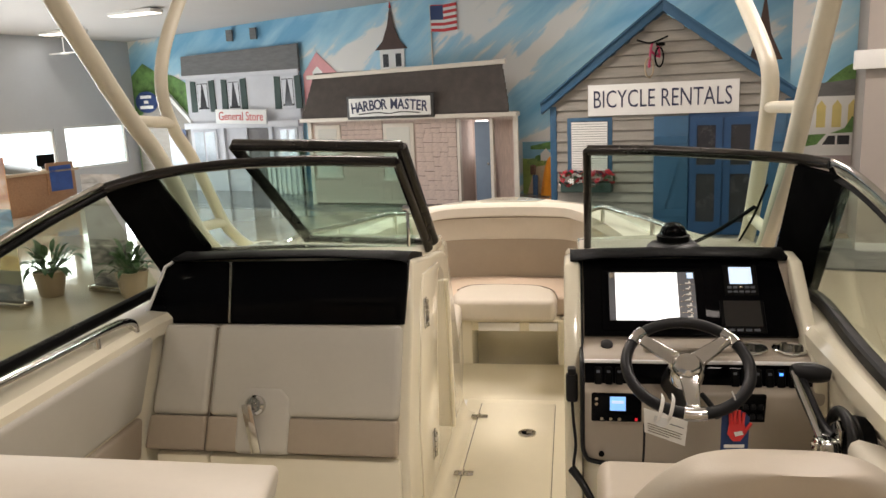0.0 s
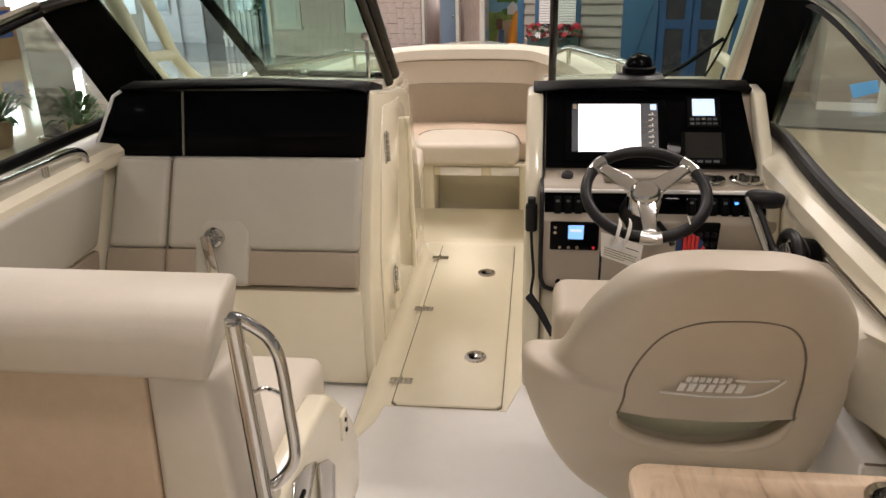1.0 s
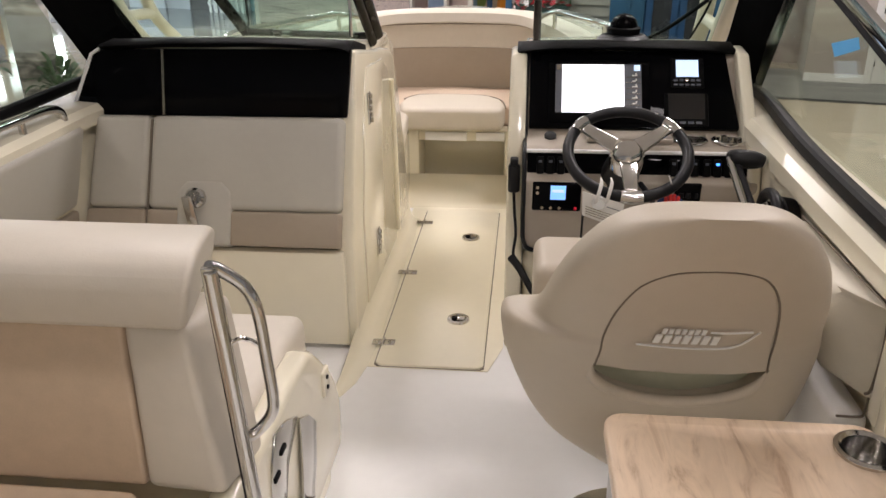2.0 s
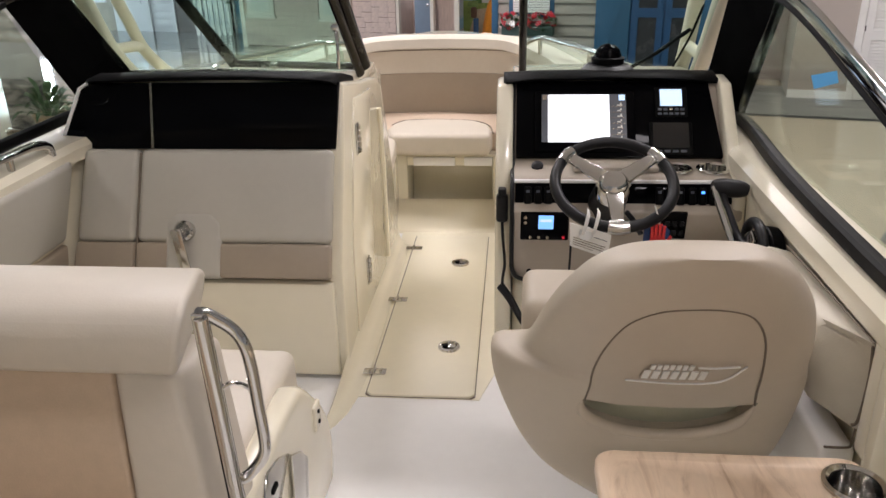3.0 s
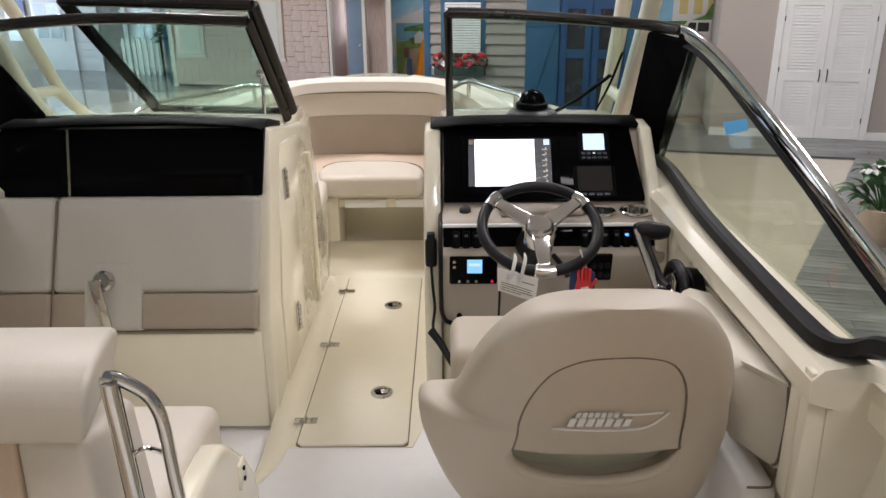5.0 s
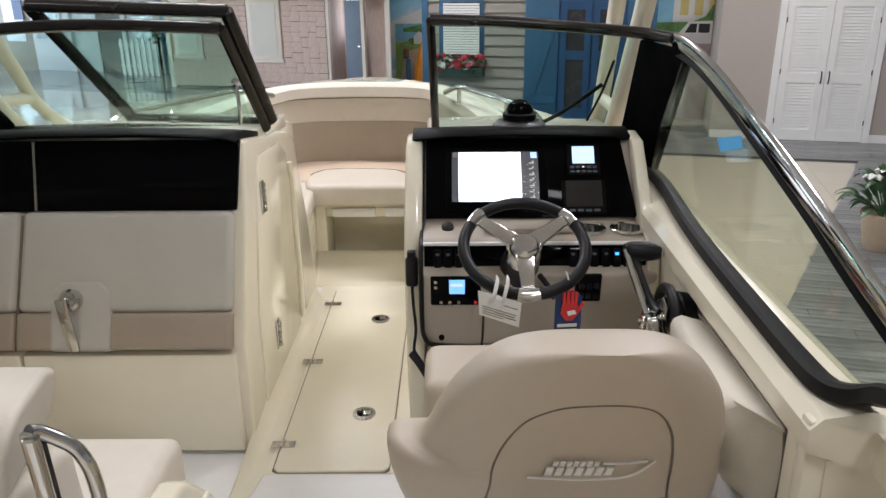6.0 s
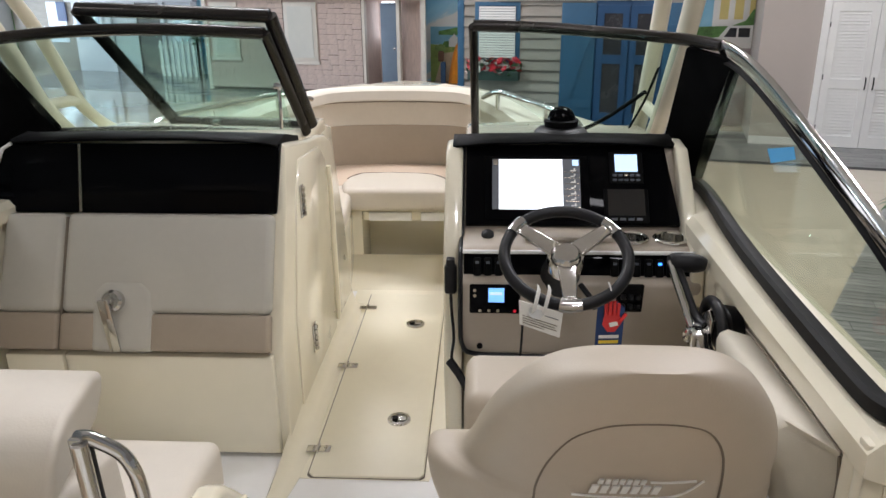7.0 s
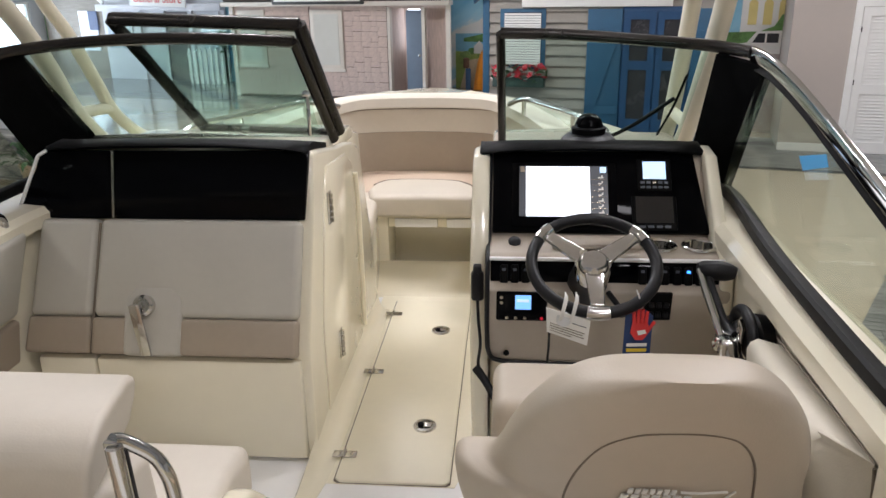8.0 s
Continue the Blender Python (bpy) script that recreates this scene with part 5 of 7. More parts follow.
        part("bar", tube(pts, 0.013, 7, 10), STEEL, r)
        for i in rs:
            x, y, z = pts[i]
            part("stanchion", tube([(x, y, z), (x, y, 0.875)], 0.010, smooth=False, sides=8), STEEL, r)


bow()


# ---- the showroom, laid out along its mural wall ----
XF = ROOM


def mural_sky():
    m = bpy.data.materials.new("painted_sky_mural")
    m.use_nodes = True
    nt = m.node_tree
    N, L = nt.nodes, nt.links
    b = N["Principled BSDF"]
    tc = N.new("ShaderNodeTexCoord")
    mp = N.new("ShaderNodeMapping")
    mp.inputs["Rotation"].default_value = (0, 0, radians(14))
    slant = N.new("ShaderNodeMapping")
    slant.inputs["Rotation"].default_value = (0, radians(36), 0)
    streak = N.new("ShaderNodeMapping")
    streak.inputs["Scale"].default_value = (0.24, 0.3, 0.95)
    n = N.new("ShaderNodeTexNoise")
    n.inputs["Scale"].default_value, n.inputs["Detail"].default_value, n.inputs["Roughness"].default_value, n.inputs["Distortion"].default_value = 1.0, 7, 0.55, 0.25
    r = N.new("ShaderNodeValToRGB")
    e = r.color_ramp.elements
    e[0].position, e[0].color = 0.34, (0.17, 0.45, 0.68, 1)
    e[1].position, e[1].color = 0.49, (0.36, 0.65, 0.80, 1)
    for p, c in ((0.535, (0.46, 0.68, 0.79, 1)), (0.56, (0.82, 0.81, 0.78, 1)), (0.66, (0.84, 0.82, 0.78, 1)), (0.74, (0.50, 0.55, 0.58, 1))):
        x = e.new(p)
        x.color = c
    L.new(mp.outputs[0], slant.inputs[0])
    L.new(slant.outputs[0], streak.inputs[0])
    L.new(tc.outputs["Object"], mp.inputs[0])
    L.new(streak.outputs[0], n.inputs[0])
    L.new(n.outputs[0], r.inputs[0])
    L.new(r.outputs[0], b.inputs["Base Color"])
    b.inputs["Roughness"].default_value = 0.6
    return m


SKY = mural_sky()
GREY = surf("grey_wall_paint", (0.49, 0.505, 0.525), 0.6, var=0.03, scale=1.2)
TAUPE = surf("taupe_wall_paint", (0.42, 0.37, 0.33), 0.6, var=0.03, scale=1.2)
CEIL = surf("white_ceiling", (0.64, 0.61, 0.59), 0.7, var=0.03, scale=1)
BLUE = surf("blue_trim_paint", (0.024, 0.095, 0.18), 0.5, var=0.10, scale=6)
BLUED = surf("blue_door_paint", (0.012, 0.06, 0.15), 0.5, var=0.12, scale=6)
BOARD = surf("weathered_grey_clapboard", (0.30, 0.275, 0.24), 0.75, var=0.16, scale=5, grain=(0.6, 0.6, 5), bump=0.3, bscale=40)
SHING = surf("pinkish_cedar_shingle", (0.58, 0.46, 0.40), 0.8, var=0.16, scale=7, grain=(5, 5, 0.7), bump=0.3, bscale=50)
ROOF = surf("dark_brown_roof_shingle", (0.085, 0.07, 0.062), 0.85, var=0.25, scale=5, bump=0.4, bscale=30)
ROOFG = surf("grey_painted_roof", (0.17, 0.17, 0.17), 0.8, var=0.2, scale=4, grain=(1, 1, 4))
MURALW = surf("white_mural_paint", (0.62, 0.63, 0.66), 0.6, var=0.05, scale=3)
CREAMW = surf("cream_trim_paint", (0.68, 0.62, 0.54), 0.5, var=0.04)
BLINDM = surf("pale_blind", (0.62, 0.60, 0.54), 0.6, var=0.03)
DARKR = surf("dark_glass_panel", (0.03, 0.03, 0.035), 0.25, var=0.2)
GREEN = surf("painted_foliage", (0.12, 0.25, 0.07), 0.7, var=0.6, scale=5)
LEAFP = surf("painted_light_foliage", (0.26, 0.38, 0.12), 0.7, var=0.5, scale=6)
LEAF = surf("dark_green_leaf", (0.035, 0.09, 0.03), 0.4, var=0.35, scale=20)
SHUT = surf("dark_green_shutter", (0.03, 0.06, 0.05), 0.6, var=0.1)
ORANGE = surf("orange_plastic", (0.85, 0.30, 0.02), 0.5, var=0.1)
TERRA = surf("tan_clay_pot", (0.42, 0.32, 0.22), 0.6, var=0.1)
ROSE = surf("red_petal", (0.55, 0.02, 0.04), 0.5, var=0.2, scale=30)
PINKP = surf("pink_paint", (0.75, 0.35, 0.36), 0.6, var=0.05)
SAND = surf("painted_sand_path", (0.66, 0.52, 0.34), 0.7, var=0.2, scale=3)
YELP = surf("painted_yellow_awning", (0.70, 0.58, 0.22), 0.6, var=0.06)
REDS = surf("red_sign_paint", (0.60, 0.05, 0.04), 0.5)
INK = surf("navy_sign_ink", (0.03, 0.035, 0.08), 0.5)
CHAR = surf("charcoal_sign_frame", (0.04, 0.038, 0.036), 0.5)


def tiles():
    m = surf("polished_cream_floor_tile", (0.61, 0.54, 0.42), 0.09, var=0.05, scale=0.8, rvar=0.04, coat=0.6)
    nt = m.node_tree
    N, L = nt.nodes, nt.links
    b = N["Principled BSDF"]
    src = b.inputs["Base Color"].links[0].from_socket
    tc = N.new("ShaderNodeTexCoord")
    br = N.new("ShaderNodeTexBrick")
    br.offset = 0
    br.inputs["Scale"].default_value = 1.0
    br.inputs["Mortar Size"].default_value = 0.004
    br.inputs["Brick Width"].default_value = 0.6
    br.inputs["Row Height"].default_value = 0.6
    br.inputs["Color1"].default_value, br.inputs["Color2"].default_value, br.inputs["Mortar"].default_value = (1, 1, 1, 1), (0.96, 0.96, 0.96, 1), (0.80, 0.78, 0.73, 1)
    mp = N.new("ShaderNodeMapping")
    mp.inputs["Rotation"].default_value = (0, 0, radians(14))
    L.new(tc.outputs["Object"], mp.inputs[0])
    L.new(mp.outputs[0], br.inputs[0])
    mx = N.new("ShaderNodeMix")
    mx.data_type, mx.blend_type = "RGBA", "MULTIPLY"
    mx.inputs["Factor"].default_value = 1
    L.new(src, mx.inputs[6])
    L.new(br.outputs[0], mx.inputs[7])
    L.new(mx.outputs[2], b.inputs["Base Color"])
    return m


TILE = tiles()


def plank_wood():
    m = surf("grey_plank", (0.235, 0.24, 0.235), 0.38, var=0.75, scale=5, grain=(0.35, 6, 5), bump=0.15, bscale=60)
    nt = m.node_tree
    N, L = nt.nodes, nt.links
    b = N["Principled BSDF"]
    src = b.inputs["Base Color"].links[0].from_socket
    oi = N.new("ShaderNodeObjectInfo")
    mr = N.new("ShaderNodeMapRange")
    mr.inputs["To Min"].default_value, mr.inputs["To Max"].default_value = 0.72, 1.2
    L.new(oi.outputs["Random"], mr.inputs["Value"])
    sc = N.new("ShaderNodeVectorMath")
    sc.operation = "SCALE"
    L.new(src, sc.inputs[0])
    L.new(mr.outputs[0], sc.inputs["Scale"])
    L.new(sc.outputs[0], b.inputs["Base Color"])
    return m


PLANK = plank_wood()

U0, U1, V0, V1 = -17.6, 8.5, -7.0, 17.9
floor = tagged(part("floor", box((U0 - 0.2, V0 - 0.2, FLOOR - 0.15), (U1 + 0.2, V1 + 0.2, FLOOR)), TILE), "polished cream tile showroom floor with reflections", "floor", kind="structure")


def wall(name, a, b, mt, label):
    return tagged(part(name, box(a, b), mt), label, "wall", kind="structure")


wall("wall_north", (U0 - 0.2, V1, FLOOR), (U1 + 0.2, V1 + 0.2, 4.5), SKY, "wall painted with a blue sky and cloud mural")
wall("wall_south", (U0 - 0.2, V0 - 0.2, FLOOR), (U1 + 0.2, V0, 4.5), GREY, "plain grey showroom wall")
wall("wall_east", (U1, V0, FLOOR), (U1 + 0.2, V1, 4.5), GREY, "plain grey showroom wall")
CEILP = [(U0 - 0.2, 3.55), (-6, ceil_z(-6.0)), (U1 + 0.2, ceil_z(0)), (U1 + 0.2, 4.6), (U0 - 0.2, 4.6)]
tagged(part("ceiling", prism(CEILP, "y", V0 - 0.2, V1 + 0.2), CEIL), "warm white plain showroom ceiling", "ceiling", kind="structure")
# west wall with window openings
# The first two windows are seen; the row of four is added, unseen.
WINS = [(13.2, 14.95, 0.02, 1.15), (15.25, 17.45, 0.02, 1.2)] + [(v - 1.0, v + 1.0, FLOOR + 0.12, 1.2) for v in (2.5, 5.0, 7.5, 10.0)]
edges = sorted(WINS)
bmw = []
prev = V0
for a, b, z0, z1 in edges:
    bmw.append(box((U0 - 0.2, prev, FLOOR), (U0, a, 4.0)))
    bmw.append(box((U0 - 0.2, a, FLOOR), (U0, b, z0)))
    bmw.append(box((U0 - 0.2, a, z1), (U0, b, 4.0)))
    prev = b
bmw.append(box((U0 - 0.2, prev, FLOOR), (U0, V1, 4.0)))
tagged(part("wall_west", join(*bmw), GREY), "pale grey wall pierced by bright windows", "wall", kind="structure")
DAY = glow("overcast_daylight", (0.84, 0.92, 1.0), 3.2)
tagged(part("backdrop", box((U0 - 2.0, 0, FLOOR - 1), (U0 - 1.9, 20, 3.5)), DAY), "bright washed-out daylight outside the windows", "backdrop", kind="structure")
for i, (a, b, z0, z1) in enumerate(edges):
    w = tagged(thing("window_%d" % (i + 1), (U0, (a + b) / 2, z0), "", ""), "bright daylit showroom window in pale frame, two seen, four added", "window", kind="structure")
    part("window_frame", join(box((U0 - 0.12, a, z0), (U0 - 0.04, a + 0.06, z1)), box((U0 - 0.12, b - 0.06, z0), (U0 - 0.04, b, z1)), box((U0 - 0.12, a, z1 - 0.06), (U0 - 0.04, b, z1)), box((U0 - 0.12, a, z0), (U0 - 0.04, b, z0 + 0.06))), WHITE, w)
    p = part("pane", box((U0 - 0.085, a + 0.06, z0 + 0.06), (U0 - 0.075, b - 0.06, z1 - 0.06)), CLEAR, w)
    p.visible_shadow = False

LIT = glow("lit_fluorescent_diffuser", (1.0, 0.95, 0.85), 4.0)
# Fixtures are drawn at the added lamps too.
for u, v, watts in LAMPS:
    z = ceil_z(u) - 0.085
    l = thing("ceiling_and_fill_light", (u, v, z), "long lit fluorescent ceiling light with white housing, two seen, rest added", "ceiling light", "ceiling lights")
    part("housing", box((u - 0.65, v - 0.20, z + 0.012), (u + 0.65, v + 0.20, z + 0.09), 0.01), WHITE, l)
    part("diffuser", box((u - 0.62, v - 0.17, z), (u + 0.62, v + 0.17, z + 0.012), 0.004), LIT, l)


def sconce(v):
    s = thing("wall_light", (-17.5, v, 3.2), "small white wall fan light near the ceiling", "wall light")
    part("arm", tube([(-16.9, v, 3.6), (-16.9, v, 3.12)], 0.015, smooth=False, sides=6), WHITE, s)
    part("blade", box((-17.4, v - 0.05, 3.08), (-16.4, v + 0.05, 3.11), 0.01), WHITE, s)
    part("hub", lathe([(0.10, 0), (0.10, 0.05), (0, 0.06)], Matrix.Translation((-16.9, v, 3.06)), 14), WHITE, s)


sconce(15.0)


# ---- bicycle rental shed ----
def bike_shop():
    V = 13.0
    s = thing("bicycle_shed", (-1.5, V + 1, FLOOR), "grey clapboard shed front with blue trim and gable", "shed facade")
    L, R, E, A, T = -3.31, 0.42, 1.30, -1.47, 2.70

    def roofz(u):
        return E + (T - E) * (1 - abs(u - A) / (A - L if u < A else R - A))
    part("wall", prism([(L, FLOOR), (R, FLOOR), (R, E), (A, T), (L, E)], "y", V, V + 1.2), BOARD, s)
    st = 0.172
    z = FLOOR
    while z < T - 0.1:
        zz = z + st
        if zz <= E:
            a, b = L + 0.08, R - 0.08
        else:
            f = (z + 0.35 * st - E) / (T - E)
            a, b = L + (A - L) * max(0, f) - 0.01, R - (R - A) * max(0, f) + 0.01
        if b - a > 0.2:
            part("board", prism([(V - 0.003, z + 0.012), (V - 0.048, z + 0.012), (V - 0.008, z + st + 0.004), (V - 0.003, z + st + 0.008)], "x", a, b), BOARD, s)
        z += st
    part("corner_trim", box((L - 0.03, V - 0.05, FLOOR), (L + 0.08, V + 0.1, E), 0.004), BLUE, s)
    part("corner_trim", box((R - 0.08, V - 0.05, FLOOR), (R + 0.03, V + 0.1, E), 0.004), BLUE, s)
    for a, b in (((L - 0.16, E - 0.12), (A, T + 0.02)), ((R + 0.14, E - 0.10), (A, T + 0.02))):
        (u0, z0), (u1, z1) = a, b
        part("barge_board", prism([(u0, z0), (u1, z1), (u1, z1 + 0.16), (u0, z0 + 0.17)], "y", V - 0.16, V - 0.03, 0.006), BLUE, s, "blue barge board")
        part("roof", prism([(u0, z0 + 0.16), (u1, z1 + 0.15), (u1, z1 + 0.19), (u0, z0 + 0.20)], "y", V - 0.20, V + 1.2), BLUE, s)
    w = part("window", box((-3.04, V - 0.05, 0.14), (-2.28, V - 0.028, 1.10), 0.004), BLUE, s, "blue framed window with white blind")
    part("blind_back", box((-2.97, V - 0.056, 0.2), (-2.35, V - 0.05, 1.04)), DARKR, w)
    for k in range(20):
        part("blind_slat", box((-2.965, V - 0.072, 0.215 + k * 0.041), (-2.355, V - 0.058, 0.215 + k * 0.041 + 0.034)), WHITE, w)
    # shutters and double door
    for a, b in ((-1.60, -1.06), (0.0, 0.36)):
        d = part("shutter_door", box((a, V - 0.075, FLOOR + 0.02), (b, V - 0.03, 1.09), 0.005), BLUE, s, "blue plank door leaf folded open")
        part("brace", prism([(a + 0.05, -0.5), (a + 0.15, -0.5), (b - 0.05, 0.62), (b - 0.15, 0.62)], "y", V - 0.092, V - 0.07), BLUE, d)
        for z in (-0.55, 0.65):
            part("ledger", box((a + 0.02, V - 0.092, z), (b - 0.02, V - 0.07, z + 0.12)), BLUE, d)
    d = part("double_door", box((-1.06, V - 0.055, FLOOR + 0.02), (0.0, V - 0.03, 1.12), 0.004), BLUED, s, "dark blue double door")
    for a, b in ((-1.03, -0.545), (-0.52, -0.035)):
        lf = part("leaf", join(box((a, V - 0.085, FLOOR + 0.03), (a + 0.10, V - 0.055, 1.05)), box((b - 0.10, V - 0.085, FLOOR + 0.03), (b, V - 0.055, 1.05)), box((a + 0.10, V - 0.085, 0.93), (b - 0.10, V - 0.055, 1.05)), box((a + 0.10, V - 0.085, 0.16), (b - 0.10, V - 0.055, 0.30)), box((a + 0.10, V - 0.085, -0.80), (b - 0.10, V - 0.055, -0.62))), BLUED, d)
        part("mesh_panel", box((a + 0.10, V - 0.064, -0.62), (b - 0.10, V - 0.056, 0.93)), DARKR, lf, "dark screen panel")
    # sign
    g = thing("rental_sign", (-1.49, V, 1.38), "white sign board reading bicycle rentals in navy letters", "sign")
    part("board", box((-2.67, V - 0.10, 1.125), (-0.315, V - 0.06, 1.63), 0.006), WHITE, g)
    lettering("BICYCLE RENTALS", 0.41, Matrix.Translation((-1.50, V - 0.104, 1.375)) @ pose(0, 0, 0, 90, 0, 0), INK, g, stretch=0.65, bold=-0.002)
    # window box with flowers
    f = thing("window_box", (-2.7, V, 0.0), "red and white flowers in a dark box under the window", "flower box")
    part("trough", box((-3.12, V - 0.24, -0.14), (-2.26, V - 0.05, 0.02), 0.01), SHUT, f)
    rng = random.Random(4)
    fol, red, wht = bmesh.new(), bmesh.new(), bmesh.new()
    for k in range(150):
        u, v, z = rng.uniform(-3.15, -2.22), V - 0.15 + rng.uniform(-0.13, 0.08), rng.uniform(-0.05, 0.20)
        m = Matrix.Translation((u, v, z)) @ Euler((rng.uniform(-1, 1), rng.uniform(-1, 1), rng.uniform(0, 6))).to_matrix().to_4x4()
        if k % 2:
            tmp, sc = fol, 0.06
        else:
            tmp, sc = (red, 0.05) if rng.random() < 0.65 else (wht, 0.045)
        if tmp is fol:
            vs = [tmp.verts.new(m @ Vector(p)) for p in ((-sc, 0, 0), (0, -sc * 0.4, 0.01), (sc, 0, 0), (0, sc * 0.4, 0.01))]
            tmp.faces.new(vs)
        else:
            for j in range(5):
                aa = j * 1.257
                vs = [tmp.verts.new(m @ Vector(p)) for p in ((0, 0, 0), (sc * math.cos(aa - 0.5), sc * math.sin(aa - 0.5), 0.02), (sc * 1.2 * math.cos(aa), sc * 1.2 * math.sin(aa), 0.015), (sc * math.cos(aa + 0.5), sc * math.sin(aa + 0.5), 0.02))]
                tmp.faces.new(vs)
    part("foliage", fol, LEAF, f)
    part("red_blossom", red, ROSE, f)
    part("white_blossom", wht, WHITE, f)
    # child's bicycle hung in the gable
    b = thing("childs_bicycle", (-1.58, V, 2.0), "small pink bicycle hung on the gable wall", "bicycle")
    c0 = Vector((-1.66, V - 0.22, 1.86))
    c1 = Vector((-1.52, V - 0.12, 2.02))
    for c, nm in ((c0, "front"), (c1, "rear")):
        part("wheel", tube([c + Vector((0.05 * math.cos(q), 0.10 * math.cos(q), 0.15 * math.sin(q))) for q in [k * 0.3142 for k in range(20)]], 0.014, smooth=False, sides=6, closed=True), TERRA if nm == "front" else MATTE, b)
    part("frame", join(tube([c0, (-1.64, V - 0.2, 2.16), (-1.62, V - 0.18, 2.24)], 0.02, 3, 8), tube([(-1.64, V - 0.2, 2.12), c1, (-1.54, V - 0.14, 2.2)], 0.02, 3, 8)), surf("pink_bicycle_paint", (0.45, 0.03, 0.10), 0.4), b)
    part("handlebar", tube([(-1.86, V - 0.2, 2.30), (-1.64, V - 0.22, 2.24), (-1.38, V - 0.2, 2.33)], 0.014, 4, 8), MATTE, b)
    part("saddle", box((-1.57, V - 0.2, 2.19), (-1.43, V - 0.1, 2.24), 0.02, 3), MATTE, b)


bike_shop()


# ---- harbour master's office ----
def harbor_office():
    V = 15.5
    s = thing("harbor_office", (-7.3, V + 1, FLOOR), "pinkish shingled office front with dark mansard roof", "office facade")
    L, R, E = -9.9, -4.73, 1.17
    part("wall", join(box((L, V, FLOOR), (-6.10, V + 1.4, E)), prism([(-4.86, V), (R, V), (R - 0.46, V + 1.4), (-5.3, V + 1.4)], "z", FLOOR, E), prism([(-6.10, V), (-4.86, V), (-5.32, V + 1.4), (-6.1, V + 1.4)], "z", 1.04, E), box((-6.1, V + 0.9, FLOOR), (-5.22, V + 1.4, 1.04))), SHING, s)
    roof = part("roof", loft([[(L - 0.02, V - 0.25, E), (R - 0.12, V - 0.25, E), (R - 0.66, V + 1.4, E), (L - 0.02, V + 1.4, E)], [(L + 0.08, V - 0.10, E + 0.25), (R - 0.20, V - 0.10, E + 0.25), (R - 0.72, V + 1.4, E + 0.25), (L + 0.08, V + 1.4, E + 0.25)], [(L + 0.17, V + 0.05, 2.10), (R - 0.36, V + 0.05, 2.18), (R - 0.84, V + 1.4, 2.18), (L + 0.17, V + 1.4, 2.10)]]), ROOF, s, "dark brown mansard roof", angle=20)
    for k in range(7):
        z = E + 0.05 + k * 0.14
        y = V - 0.255 + 0.32 * (k / 7) + (0.02 if k else 0)
        part("shingle_course", prism([(y + 0.05, z), (y - 0.012, z), (y + 0.05, z + 0.15)], "x", L + 0.02 + 0.03 * k, R - 0.13 - 0.035 * k), ROOF, roof)
    part("ridge_trim", prism([(L + 0.05, 2.08), (R - 0.27, 2.17), (R - 0.27, 2.27), (L + 0.05, 2.17)], "y", V - 0.02, V + 0.12, 0.006), CREAMW, s)
    part("eave_trim", box((L - 0.05, V - 0.28, E - 0.07), (R + 0.05, V - 0.02, E + 0.02), 0.008), CREAMW, s)
    for u in (L + 0.05, R - 0.05):
        part("corner_trim", box((u - 0.05, V - 0.04, FLOOR), (u + 0.05, V - 0.002, E - 0.07)), CREAMW, s)
    for a, b, z0, z1 in ((-9.70, -9.02, -0.16, 1.02), (-7.90, -7.14, -0.22, 1.02)):
        w = part("window", box((a, V - 0.055, z0), (b, V - 0.02, z1), 0.004), CREAMW, s, "cream framed window with lowered blind")
        part("pane", box((a + 0.09, V - 0.062, z0 + 0.1), (b - 0.09, V - 0.055, z1 - 0.09)), BLINDM, w, "lowered pale blind")
        n = int((z1 - z0 - 0.2) / 0.05)
        for k in range(n):
            part("blind_slat", box((a + 0.10, V - 0.070, z0 + 0.11 + 0.05 * k), (b - 0.10, V - 0.0625, z0 + 0.15 + 0.05 * k)), BLINDM, w)
        part("window_sill", box((a - 0.04, V - 0.09, z0 - 0.04), (b + 0.04, V - 0.02, z0 + 0.02)), CREAMW, w)
    d = part("door", box((-5.72, V + 0.02, FLOOR + 0.02), (-5.36, V + 0.06, 1.0), 0.005, m=None), surf("slate_blue_door", (0.16, 0.21, 0.28), 0.5, var=0.06), s, "slate blue door standing ajar")
    part("door_handle", lathe([(0.025, 0), (0.03, 0.03), (0, 0.05)], aim((-5.42, V + 0.02, 0.1), (0, -1, 0)), 12), STEEL, d)
    part("door_frame", join(box((-6.12, V - 0.03, FLOOR), (-6.06, V + 0.1, 1.06)), box((-5.36, V - 0.03, FLOOR), (-5.29, V + 0.1, 1.06))), CREAMW, s)
    # The light gap beside the door is a box of plain glow.
    part("lit_gap", box((-5.98, V + 0.80, 0.2), (-5.72, V + 0.88, 1.0)), DAY, s, "bright glowing gap past the door")
    part("niche_wall", box((-5.29, V + 0.30, FLOOR), (-4.86, V + 0.34, 1.04)), SHING, s)
    g = thing("harbor_sign", (-7.56, V, 1.4), "white sign reading harbor master in a dark frame", "sign")
    m = Matrix.Translation((-7.565, V - 0.31, 1.395))
    part("frame", box((-1.07, -0.03, -0.26), (1.07, 0.03, 0.26), 0.02, 2, m), CHAR, g)
    part("board", box((-1.0, -0.045, -0.20), (1.0, -0.028, 0.20), 0.01, 2, m), WHITE, g)
    txt = "HARBOR MASTER"
    wide = {"M": 1.35, " ": 0.55, "O": 1.1, "E": 0.9, "T": 0.95}
    total = sum(wide.get(ch, 1.0) for ch in txt)
    run = 0.0
